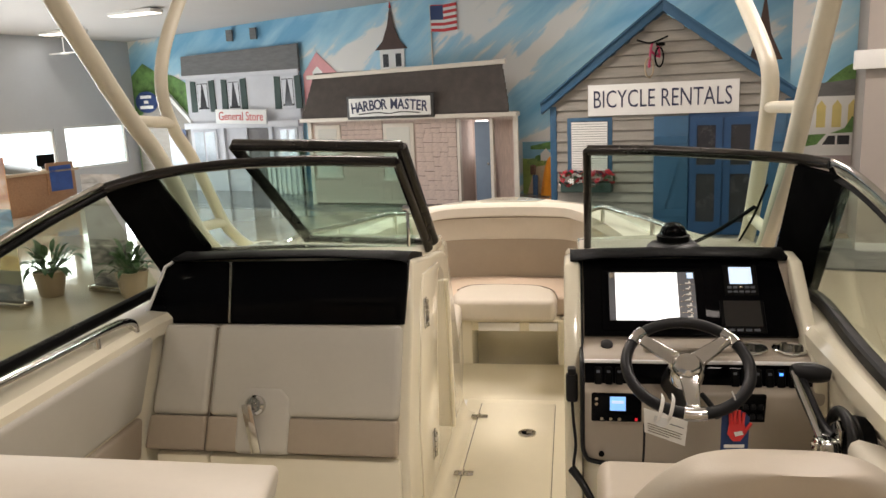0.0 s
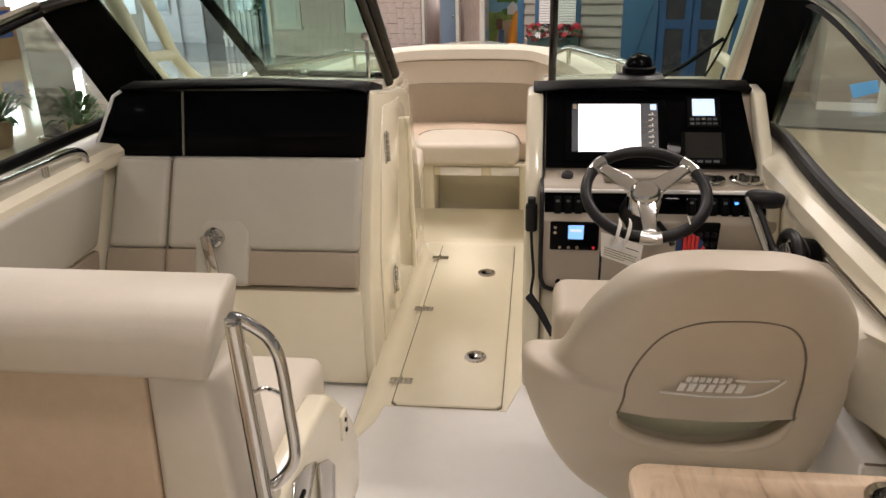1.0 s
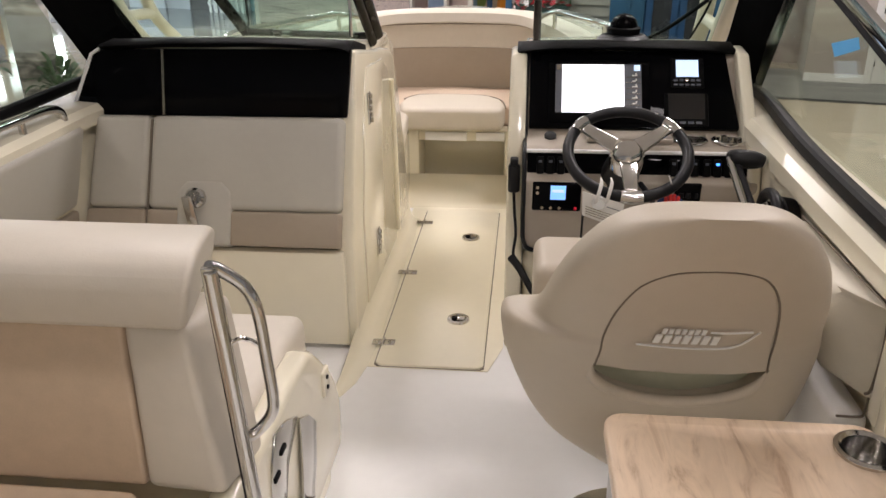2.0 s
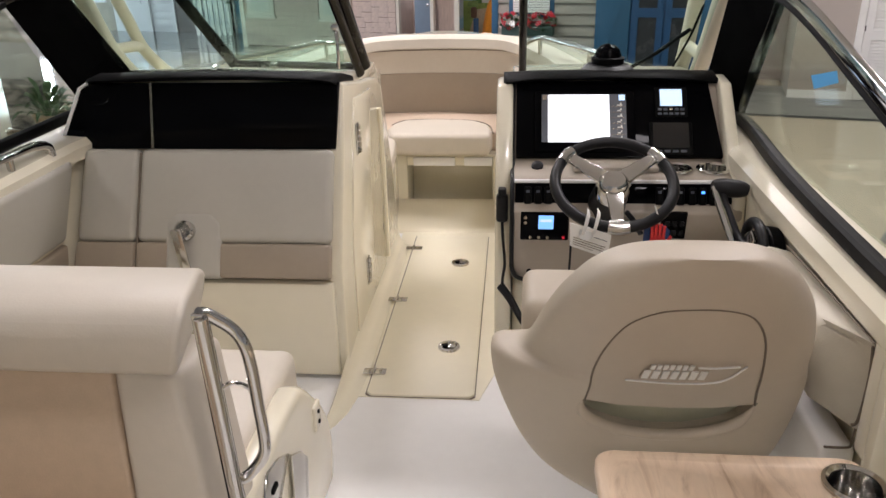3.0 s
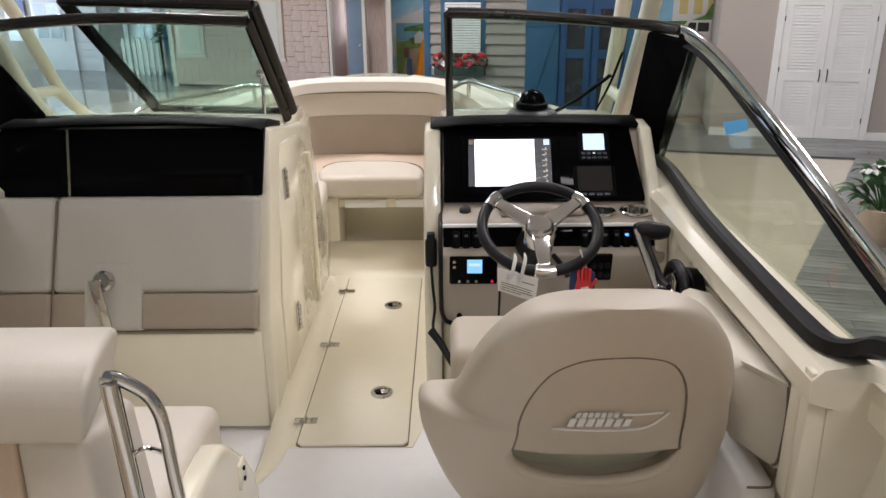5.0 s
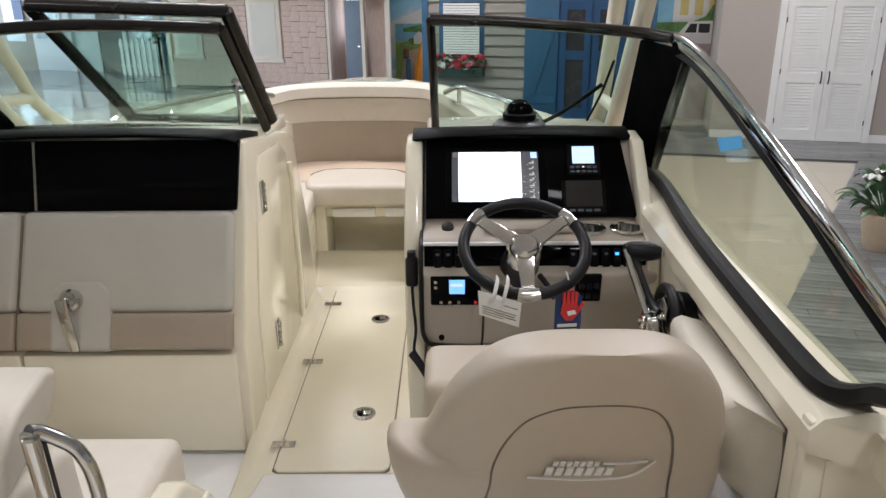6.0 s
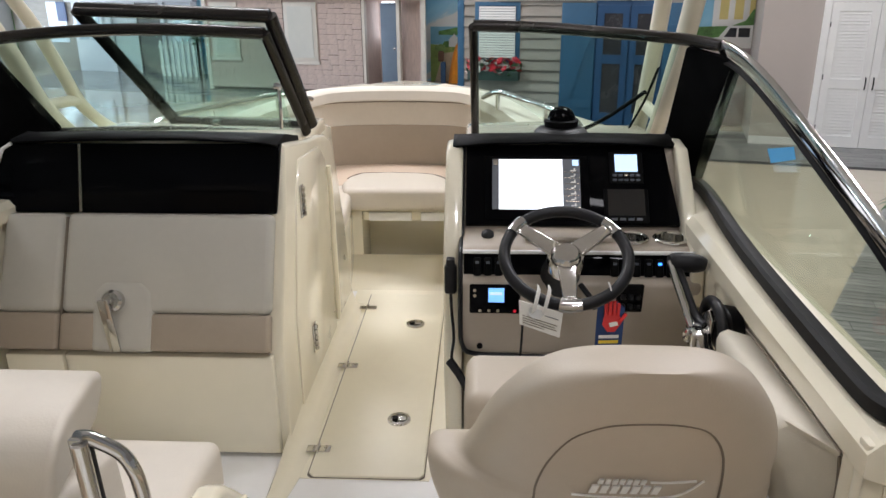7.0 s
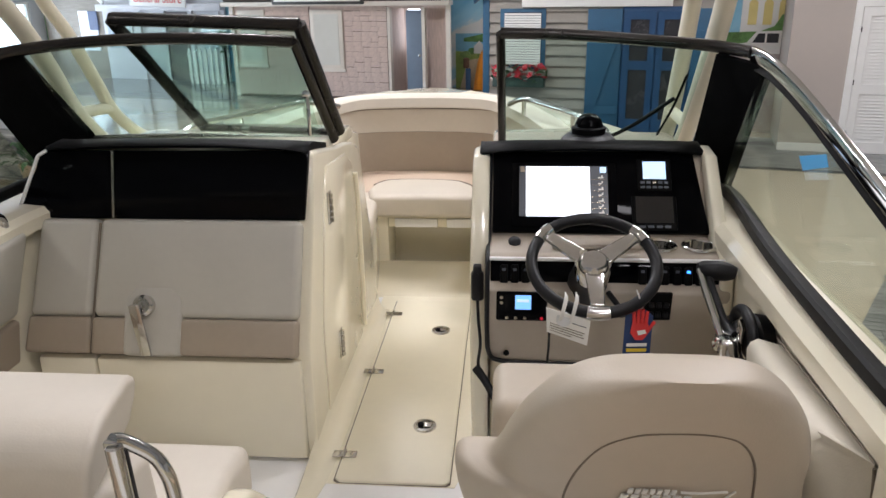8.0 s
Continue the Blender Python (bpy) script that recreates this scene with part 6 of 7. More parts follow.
    for ch in txt:
        run += wide.get(ch, 1.0) / 2
        x = -0.93 + 1.86 * run / total
        run += wide.get(ch, 1.0) / 2
        if ch != " ":
            lettering(ch, 0.31, m @ Matrix.Translation((x, -0.05, 0.045 - 0.09 * (x / 0.9) ** 2 * 0.8)) @ pose(0, 0, 0, 90, 0, 0) @ Matrix.Rotation(-x * 0.12, 4, "Z"), INK, g, "letter", stretch=0.78, bold=0.006)
    part("scroll", tube([m @ Vector((-0.75, -0.05, -0.15)), m @ Vector((-0.3, -0.05, -0.12)), m @ Vector((0, -0.05, -0.15)), m @ Vector((0.3, -0.05, -0.12)), m @ Vector((0.75, -0.05, -0.15))], 0.012, 5, 6), CHAR, g)
    return s


office = harbor_office()


# ---- painted fronts on the mural wall ----
def general_store():
    V = 17.84
    s = thing("general_store_front", (-13.5, V, FLOOR), "white painted general store front with grey roof", "store facade")
    L, R = -15.45, -11.6
    part("wall", box((L, V - 0.06, FLOOR), (R, V, 2.45), 0.004), MURALW, s)
    k = 0
    z = 1.20
    while z < 2.40:
        part("board", prism([(V - 0.061, z), (V - 0.075, z), (V - 0.062, z + 0.115), (V - 0.061, z + 0.115)], "x", L, R), MURALW, s)
        z += 0.11
    part("roof", prism([(L - 0.10, 2.44), (R + 0.05, 2.40), (R + 0.05, 3.12), (L - 0.06, 3.0)], "y", V - 0.10, V - 0.01), ROOFG, s, "grey painted shingle roof")
    part("cornice", box((L - 0.08, V - 0.13, 2.36), (R + 0.04, V - 0.06, 2.46)), MURALW, s)
    for u in (-14.85, -13.75, -11.95):
        w = part("window", box((u - 0.22, V - 0.085, 1.45), (u + 0.22, V - 0.062, 2.28)), MURALW, s, "sash window with dark green shutters")
        part("pane", box((u - 0.18, V - 0.092, 1.50), (u + 0.18, V - 0.085, 2.22)), DARKR, w)
        part("curtain", prism([(u - 0.17, 2.2), (u - 0.02, 2.2), (u - 0.12, 1.55), (u - 0.17, 1.55)], "y", V - 0.097, V - 0.093), MURALW, w)
        part("curtain", prism([(u + 0.17, 2.2), (u + 0.02, 2.2), (u + 0.12, 1.55), (u + 0.17, 1.55)], "y", V - 0.097, V - 0.093), MURALW, w)
        for q in (-1, 1):
            part("shutter", prism([(u + q * 0.24, 1.42), (u + q * 0.44, 1.42), (u + q * 0.42, 2.30), (u + q * 0.24, 2.28)], "y", V - 0.10, V - 0.066), SHUT, w)
    for u in (-13.75, -12.95):
        part("chimney", box((u - 0.1, V - 0.08, 3.32), (u + 0.1, V - 0.02, 3.62)), ROOFG, s)
    part("porch_fascia", box((L, V - 0.30, 0.95), (R + 0.05, V - 0.06, 1.12), 0.005), MURALW, s)
    # lower storefront, deeper
    for a, b in ((-15.35, -14.5), (-12.35, -11.75)):
        w = part("shop_window", box((a, V - 0.10, -0.1), (b, V - 0.062, 0.92)), MURALW, s, "white framed shop window")
        for i in range(2):
            x0 = a + 0.06 + i * (b - a - 0.06) / 2
            part("pane", box((x0, V - 0.108, -0.02), (x0 + (b - a - 0.18) / 2, V - 0.10, 0.85)), surf("pale_reflecting_pane", (0.40, 0.47, 0.52), 0.15, var=0.3, scale=3), w)
    # Flat box; the dimness of the entrance is in its dark colour.
    part("doorway", box((-13.40, V - 0.10, FLOOR), (-12.65, V - 0.062, 0.92)), surf("shaded_entrance_colour", (0.13, 0.115, 0.11), 0.5, var=0.4, scale=3), s, "flat dark panel standing for the shaded shop entrance")
    for z in (-0.72, -0.52, -0.32, -0.12):
        part("wainscot_board", box((-14.20, V - 0.075, z), (-13.5, V - 0.061, z + 0.185), 0.004), MURALW, s)
    for u in (-14.25, -13.45, -12.6):
        part("door_post", box((u - 0.06, V - 0.14, FLOOR), (u + 0.06, V - 0.062, 0.95)), MURALW, s)
    g = thing("store_sign", (-13.4, V, 1.25), "white sign reading general store in red letters", "sign")
    m = Matrix.Translation((-13.4, V - 0.32, 1.26)) @ Matrix.Rotation(radians(2), 4, "Y")
    part("board", box((-0.86, -0.02, -0.2), (0.86, 0.02, 0.2), 0.006, 2, m), WHITE, g)
    lettering("General Store", 0.34, m @ Matrix.Translation((0, -0.024, 0)) @ pose(0, 0, 0, 90, 0, 0), REDS, g, stretch=0.78)
    # picket fence on the porch
    f = thing("picket_fence", (-11.9, 17.2, FLOOR), "white picket fence on the store porch", "fence")
    for k in range(7):
        u = -12.4 + k * 0.16
        part("picket", prism([(u, FLOOR), (u + 0.08, FLOOR), (u + 0.08, 0.0), (u + 0.04, 0.06), (u, 0.0)], "y", 17.18, 17.21), WHITE, f)
    for z in (-0.65, -0.15):
        part("rail", box((-12.45, 17.21, z), (-11.2, 17.25, z + 0.07)), WHITE, f)
    p = thing("coat_stand_plant", (-11.2, 17.1, FLOOR), "tall dark green plant on a stand by the fence", "plant")
    part("stand", tube([(-11.15, 17.0, FLOOR), (-11.15, 17.0, 0.1)], 0.03, smooth=False, sides=8), MATTE, p)
    rng = random.Random(3)
    bm = bmesh.new()
    for k in range(60):
        q = Vector((rng.gauss(0, 0.09), rng.gauss(0, 0.09), rng.gauss(0.15, 0.14)))
        c = Vector((-11.15, 17.0, 0.05)) + q
        e = Euler((rng.uniform(-1, 1), rng.uniform(-1, 1), rng.uniform(0, 6))).to_matrix()
        bm.faces.new([bm.verts.new(c + e @ Vector(v)) for v in ((-0.08, 0, 0), (0, -0.03, 0), (0.08, 0, 0.02), (0, 0.03, 0))])
    part("leaves", bm, LEAF, p)


general_store()


def painted(name, pts, mt, label, cat, v=17.89, d=0.03, parent=None):
    o = part(name, prism(pts, "y", v - d, v), mt, parent)
    return o if parent else tagged(o, label, cat)


def mural_bits():
    t = thing("painted_steeple", (-8.8, 17.88, 2.3), "white church tower with dark spire painted on the wall", "mural")
    painted("spire", [(-9.27, 2.79), (-9.05, 3.0), (-8.9, 3.35), (-8.8, 3.82), (-8.7, 3.35), (-8.56, 3.0), (-8.36, 2.79)], surf("brown_spire_paint", (0.09, 0.05, 0.04), 0.7, var=0.2), "", "", parent=t)
    painted("tower", [(-9.15, 2.2), (-8.45, 2.2), (-8.45, 2.79), (-9.15, 2.79)], WHITE, "", "", d=0.02, parent=t)
    for u in (-8.98, -8.62):
        painted("opening", [(u - 0.08, 2.36), (u + 0.08, 2.36), (u + 0.08, 2.68), (u - 0.08, 2.68)], DARKR, "", "", d=0.025, parent=t)
    painted("weather_tip", [(-8.83, 3.8), (-8.77, 3.8), (-8.795, 3.95)], RED, "", "", parent=t)
    f = thing("painted_flag", (-7.7, 17.88, 2.4), "striped flag on a pole painted on the wall", "mural")
    painted("pole", [(-7.70, 2.3), (-7.67, 2.3), (-7.67, 3.78), (-7.70, 3.78)], CREAMW, "", "", parent=f)
    for k in range(9):
        z = 3.12 + k * 0.07
        painted("stripe", [(-7.67, z + 0.02), (-7.33, z), (-6.99, z + 0.03), (-6.99, z + 0.10), (-7.33, z + 0.07), (-7.67, z + 0.09)], RED if k % 2 == 0 else WHITE, "", "", parent=f)
    painted("canton", [(-7.68, 3.42), (-7.34, 3.40), (-7.34, 3.74), (-7.68, 3.75)], NAVY, "", "", d=0.036, parent=f)
    g = thing("painted_pink_house", (-11.1, 17.88, 1.0), "pink gabled house painted on the wall", "mural")
    painted("front", [(-11.5, 1.0), (-10.4, 1.0), (-10.4, 2.25), (-11.05, 2.86), (-11.5, 2.3)], PINKP, "", "", d=0.02, parent=g)
    painted("gable_window", [(-11.2, 2.05), (-10.9, 2.05), (-10.9, 2.35), (-11.05, 2.5), (-11.2, 2.35)], WHITE, "", "", d=0.024, parent=g)
    h = thing("painted_hill", (-16.5, 17.88, 0), "green hill painted on the wall corner", "mural")
    painted("hill", [(-17.58, FLOOR), (-15.4, FLOOR), (-15.4, 2.2), (-16.0, 2.5), (-16.6, 2.62), (-17.1, 2.9), (-17.58, 2.55)], GREEN, "", "", d=0.012, parent=h)
    b = thing("bait_shop_front", (-16.4, 17.8, FLOOR), "small grey bait shop front with round navy sign", "store facade")
    painted("front", [(-17.5, FLOOR), (-15.48, FLOOR), (-15.48, 1.22), (-16.45, 2.22), (-17.5, 1.2)], BOARD, "", "", v=17.87, d=0.04, parent=b)
    part("roof_edge", prism([(-16.5, 2.20), (-15.40, 1.10), (-15.34, 1.18), (-16.45, 2.32)], "y", 17.74, 17.85), WHITE, b)
    part("bright_window", box((-16.3, 17.80, -0.1), (-15.7, 17.825, 0.95)), surf("pale_window", (0.6, 0.66, 0.72), 0.3), b)
    part("blue_door", box((-15.95, 17.78, 0.45), (-15.65, 17.80, 0.95)), NAVY, b)
    sg = part("sign", lathe([(0.42, 0), (0.42, 0.03), (0, 0.03)], aim((-17.0, 17.80, 1.78), (0, -1, 0)) @ Matrix.Diagonal((1.0, 0.75, 1, 1)), 24), NAVY, b, "round navy sign with pale lettering")
    for z, w in ((1.93, 0.42), (1.78, 0.16), (1.63, 0.5)):
        part("sign_line", box((-17.0 - w / 2, 17.755, z - 0.045), (-17.0 + w / 2, 17.768, z + 0.045)), PAPER, sg)
    # harbour view between the two fronts
    c = thing("painted_harbor_view", (-4.6, 17.88, FLOOR), "painted lake, trees and path on the wall", "mural")
    painted("water", [(-5.4, 0.0), (-3.6, 0.0), (-3.6, 0.42), (-5.4, 0.40)], surf("painted_water", (0.25, 0.52, 0.66), 0.5, var=0.15), "", "", d=0.010, parent=c)
    painted("trees", [(-5.2, 0.22), (-3.6, 0.20), (-3.6, 0.66), (-3.95, 0.56), (-4.3, 0.50), (-4.7, 0.40), (-5.2, 0.30)], GREEN, "", "", d=0.014, parent=c)
    painted("lawn", [(-5.4, FLOOR), (-3.6, FLOOR), (-3.6, 0.02), (-4.4, -0.06), (-5.4, 0.0)], surf("painted_lawn", (0.34, 0.44, 0.12), 0.7, var=0.4, scale=3), "", "", d=0.018, parent=c)
    painted("path", [(-5.3, FLOOR), (-3.8, FLOOR), (-4.3, -0.2), (-4.7, -0.14), (-5.1, -0.2)], SAND, "", "", d=0.022, parent=c)
    rng = random.Random(12)
    for q in range(16):
        cu, cz, rr = rng.uniform(-5.2, -3.7), rng.uniform(-0.10, 0.02), rng.uniform(0.07, 0.15)
        painted("shrub", [(cu + rr * math.cos(w * 0.7) * rng.uniform(0.7, 1.1), cz + rr * 0.7 * math.sin(w * 0.7) * rng.uniform(0.7, 1.1)) for w in range(9)], (GREEN, LEAFP)[q % 2], "", "", d=0.0185 + 0.0004 * q, parent=c)
    for q in range(18):
        cu = rng.uniform(-4.6, -3.6)
        cz, rr = 0.42 + (cu + 4.6) * 0.34 + rng.uniform(-0.10, 0.10), rng.uniform(0.07, 0.15)
        painted("leaf_clump", [(cu + rr * math.cos(w * 0.7) * rng.uniform(0.6, 1.1), cz + rr * math.sin(w * 0.7) * rng.uniform(0.6, 1.1)) for w in range(9)], (GREEN, LEAFP)[q % 2], "", "", d=0.0145 + 0.0002 * q, parent=c)
    painted("gazebo", [(-4.50, -0.08), (-4.46, 0.10), (-4.52, 0.12), (-4.38, 0.30), (-4.36, 0.36), (-4.34, 0.30), (-4.20, 0.12), (-4.26, 0.10), (-4.22, -0.08), (-4.28, -0.08), (-4.30, 0.10), (-4.42, 0.10), (-4.44, -0.08)], WHITE, "", "", d=0.027, parent=c)
    painted("boathouse", [(-4.95, -0.05), (-4.7, -0.05), (-4.7, 0.12), (-4.82, 0.24), (-4.95, 0.12)], WHITE, "", "", d=0.024, parent=c)
    painted("sail", [(-4.62, 0.0), (-4.35, 0.0), (-4.42, 0.25), (-4.52, 0.30)], PAPER, "", "", d=0.024, parent=c)
    o = thing("orange_kayak", (-4.75, 17.4, FLOOR), "bright orange kayak leaning upright on the wall", "kayak")
    part("hull", tube([(-4.72, 17.55, FLOOR), (-4.70, 17.6, -0.45), (-4.66, 17.66, -0.1), (-4.62, 17.72, 0.04)], lambda q: 0.24 * (1 - q) ** 0.5 + 0.03, 6, 14, flat=0.5, up=(1, 0, 0)), ORANGE, o)
    e = thing("garden_figure", (-5.0, 17.5, FLOOR), "small brown and blue painted cut-out by the path", "ornament")
    part("top", box((-5.12, 17.52, -0.36), (-4.98, 17.6, -0.12), 0.05, 3), surf("brown_cloth", (0.18, 0.10, 0.06), 0.8, var=0.2), e)
    part("base", box((-5.06, 17.52, FLOOR), (-4.94, 17.6, -0.36), 0.03, 3), surf("blue_cloth", (0.08, 0.16, 0.30), 0.8, var=0.2), e)
    # right of the shed: painted church, store and car on a nearer wall
    wall("wall_jut", (0.40, 13.6, FLOOR), (1.42, 13.75, 4.3), SKY, "short wall painted with sky and town mural")
    k = thing("painted_town", (0.9, 13.58, 0.0), "painted store with striped awnings, hedge and white car", "mural")
    painted("spire", [(-0.22, 1.9), (0.28, 1.9), (0.10, 2.3), (0.0, 2.95), (-0.08, 2.4)], surf("brown_spire_paint", (0.09, 0.05, 0.04), 0.7, var=0.2), "", "", v=13.59, parent=k)
    painted("house", [(0.70, 0.6), (1.42, 0.6), (1.42, 1.30), (0.70, 1.30)], WHITE, "", "", v=13.595, d=0.02, parent=k)
    painted("house_roof", [(0.66, 1.30), (1.42, 1.30), (1.42, 1.56), (0.80, 1.50)], ROOFG, "", "", v=13.595, d=0.024, parent=k)
    for u in (0.80, 1.02, 1.24):
        painted("awning", [(u, 0.82), (u + 0.13, 0.82), (u + 0.13, 1.15), (u + 0.065, 1.24), (u, 1.15)], YELP, "", "", v=13.595, d=0.028, parent=k)
    painted("hill", [(0.9, 1.5), (1.42, 1.5), (1.42, 1.85), (1.2, 1.75), (1.0, 1.6)], GREEN, "", "", v=13.595, d=0.016, parent=k)
    painted("hedge", [(0.45, 0.45), (1.42, 0.45), (1.42, 0.95), (1.30, 0.98), (1.2, 0.80), (1.0, 0.72), (0.45, 0.70)], GREEN, "", "", v=13.595, d=0.030, parent=k)
    painted("car_body", [(0.62, 0.36), (1.42, 0.36), (1.42, 0.74), (0.95, 0.72), (0.82, 0.55), (0.62, 0.52)], WHITE, "", "", v=13.595, d=0.036, parent=k)
    painted("car_window", [(0.90, 0.55), (1.08, 0.55), (1.08, 0.69), (0.98, 0.69)], DARKR, "", "", v=13.595, d=0.040, parent=k)
    painted("car_window", [(1.11, 0.55), (1.28, 0.55), (1.28, 0.69), (1.11, 0.69)], DARKR, "", "", v=13.595, d=0.040, parent=k)
    painted("scallop_base", [(0.60, FLOOR), (1.42, FLOOR), (1.42, 0.38), (0.60, 0.38)], surf("grey_pink_paint", (0.45, 0.38, 0.37), 0.6), "", "", v=13.595, d=0.044, parent=k)


mural_bits()


# ---- grey wall with louvred doors ----
def right_wall():
    V = 12.1
    u0 = 1.32
    wall("wall_doors", (u0, V, FLOOR), (U1, V + 0.15, 4.3), TAUPE, "taupe showroom wall with white louvred doors")
    tagged(part("pillar_cap", box((u0 - 0.16, V - 0.16, 1.67), (2.10, V - 0.002, 1.92), 0.01), WHITE), "white capping ledge on the taupe wall", "trim", kind="structure")
    tagged(part("wall_return", box((u0, V + 0.15, FLOOR), (u0 + 0.1, 13.6, 4.3)), TAUPE), "taupe wall return", "wall", kind="structure")
    a, b, top = 2.17, 3.37, 1.13
    d = thing("louvred_doors", ((a + b) / 2, V, FLOOR), "pair of closed white louvred closet doors", "door")
    part("casing", join(box((a - 0.09, V - 0.04, FLOOR), (a, V - 0.002, top + 0.09)), box((b, V - 0.04, FLOOR), (b + 0.09, V - 0.002, top + 0.09)), box((a, V - 0.04, top), (b, V - 0.002, top + 0.09))), WHITE, d)
    mid = (a + b) / 2
    for l, r, hx in ((a + 0.005, mid - 0.003, mid - 0.05), (mid + 0.003, b - 0.005, mid + 0.05)):
        lf = part("leaf", join(box((l, V - 0.035, FLOOR + 0.015), (l + 0.10, V - 0.003, top - 0.005)), box((r - 0.10, V - 0.035, FLOOR + 0.015), (r, V - 0.003, top - 0.005)), box((l + 0.10, V - 0.035, top - 0.12), (r - 0.10, V - 0.003, top - 0.005)), box((l + 0.10, V - 0.035, -0.02), (r - 0.10, V - 0.003, 0.11)), box((l + 0.10, V - 0.035, FLOOR + 0.015), (r - 0.10, V - 0.003, FLOOR + 0.17)), box((l + 0.1, V - 0.008, FLOOR + 0.1), (r - 0.1, V - 0.003, top - 0.1))), WHITE, d)
        for z0, z1 in ((FLOOR + 0.17, -0.02), (0.11, top - 0.12)):
            n = int((z1 - z0) / 0.042)
            for k in range(n):
                z = z0 + (k + 0.5) * (z1 - z0) / n
                part("slat", prism([(V - 0.030, z - 0.020), (V - 0.024, z - 0.022), (V - 0.008, z + 0.014), (V - 0.014, z + 0.018)], "x", l + 0.10, r - 0.10), WHITE, lf)
        part("door_handle", tube([(hx, V - 0.036, -0.02), (hx, V - 0.07, 0.0), (hx, V - 0.07, 0.12), (hx, V - 0.036, 0.14)], 0.008, 4, 8), MATTE, lf, "dark pull handle")
        for z in (-0.6, 0.1, 0.8):
            part("hinge", box(((l if l < mid - 0.3 else r - 0.012), V - 0.042, z), ((l if l < mid - 0.3 else r - 0.012) + 0.012, V - 0.034, z + 0.07)), MATTE, lf)
    tagged(part("baseboard", box((u0, V - 0.02, FLOOR), (a - 0.09, V - 0.001, FLOOR + 0.12)), WHITE), "white baseboard", "baseboard", kind="structure")
    tagged(part("baseboard", box((b + 0.09, V - 0.02, FLOOR), (U1, V - 0.001, FLOOR + 0.12)), WHITE), "white baseboard", "baseboard", kind="structure")


right_wall()


# ---- plants, banners and counters ----
def leaf_mesh(bm, root, d, length, width, rng, droop=0.6):
    side = d.cross(Vector((0, 0, 1))).normalized() * width
    rows = []
    p = root.copy()
    v = d.copy()
    for k in range(6):
        t = k / 5
        w = math.sin(math.pi * min(1, 0.08 + 0.92 * t) ** 0.8) * (1 if k < 5 else 0.05)
        fold = Vector((0, 0, 0.25 * width * w))
        rows.append((bm.verts.new(p - side * w + fold), bm.verts.new(p), bm.verts.new(p + side * w + fold)))
        p = p + v * (length / 5)
        v = (v + Vector((0, 0, -droop / 5 * 1.4))).normalized()
    for A, B in zip(rows, rows[1:]):
        bm.faces.new((A[0], A[1], B[1], B[0]))
        bm.faces.new((A[1], A[2], B[2], B[1]))


def pot_plant(u, v, h, seed, label, white=False):
    rng = random.Random(seed)
    p = thing("potted_plant", (u, v, FLOOR), label, "plant", "potted plants")
    z = FLOOR
    part("pot", lathe([(0.13, 0.0), (0.15, 0.02), (0.20, 0.30), (0.215, 0.34), (0.20, 0.35), (0.185, 0.31), (0.0, 0.30)], Matrix.Translation((u, v, z)), 24), TERRA, p, "tan clay pot")
    for k in range(44):
        a = rng.uniform(0, 6.28)
        el = rng.uniform(0.35, 1.35)
        d = Vector((math.cos(a) * math.cos(el), math.sin(a) * math.cos(el), math.sin(el)))
        bm = bmesh.new()
        root = Vector((u, v, z + 0.31)) + Vector((math.cos(a), math.sin(a), 0)) * 0.05
        stem = root + d * rng.uniform(0.10, h * 0.75)
        tube([root, (root + stem) / 2 + Vector((0, 0, 0.02)), stem], 0.005, 2, 5, bm=bm)
        leaf_mesh(bm, stem, d, rng.uniform(0.17, 0.27), rng.uniform(0.035, 0.055), rng, rng.uniform(0.9, 1.9))
        part("leaf", bm, LEAF, p)
    if white:
        for k in range(7):
            a = rng.uniform(0, 6.28)
            c = Vector((u + 0.16 * math.cos(a), v + 0.16 * math.sin(a), z + 0.55 + rng.uniform(0, 0.25)))
            bm = bmesh.new()
            for j in range(6):
                q = j * 1.047
                bm.faces.new([bm.verts.new(c + Vector(w)) for w in ((0, 0, 0), (0.06 * math.cos(q - 0.5), 0.06 * math.sin(q - 0.5), 0.02), (0.09 * math.cos(q), 0.09 * math.sin(q), 0.0), (0.06 * math.cos(q + 0.5), 0.06 * math.sin(q + 0.5), 0.02))])
            part("blossom", bm, WHITE, p, "white blossom")


pot_plant(-8.6, 7.05, 0.45, 1, "leafy green plant in a tan pot on the tile floor")
pot_plant(-7.40, 7.3, 0.40, 2, "leafy green plant in a tan pot beside a banner stand")
pot_plant(2.45, 7.3, 0.45, 5, "green plant with white blossoms beside the boat", True)


def photo_print(name, c1, c2, c3, scale):
    m = bpy.data.materials.new(name)
    m.use_nodes = True
    nt = m.node_tree
    N, L = nt.nodes, nt.links
    b = N["Principled BSDF"]
    tc = N.new("ShaderNodeTexCoord")
    mp = N.new("ShaderNodeMapping")
    mp.inputs["Scale"].default_value = (0.7, 0.7, 2.2)
    n = N.new("ShaderNodeTexNoise")
    n.inputs["Scale"].default_value, n.inputs["Detail"].default_value, n.inputs["Distortion"].default_value = scale, 5, 0.6
    r = N.new("ShaderNodeValToRGB")
    e = r.color_ramp.elements
    e[0].position, e[0].color = 0.36, (*c1, 1)
    e[1].position, e[1].color = 0.64, (*c3, 1)
    x = e.new(0.5)
    x.color = (*c2, 1)
    L.new(tc.outputs["Object"], mp.inputs[0])
    L.new(mp.outputs[0], n.inputs[0])
    L.new(n.outputs[0], r.inputs[0])
    L.new(r.outputs[0], b.inputs["Base Color"])
    b.inputs["Roughness"].default_value = 0.4
    return m


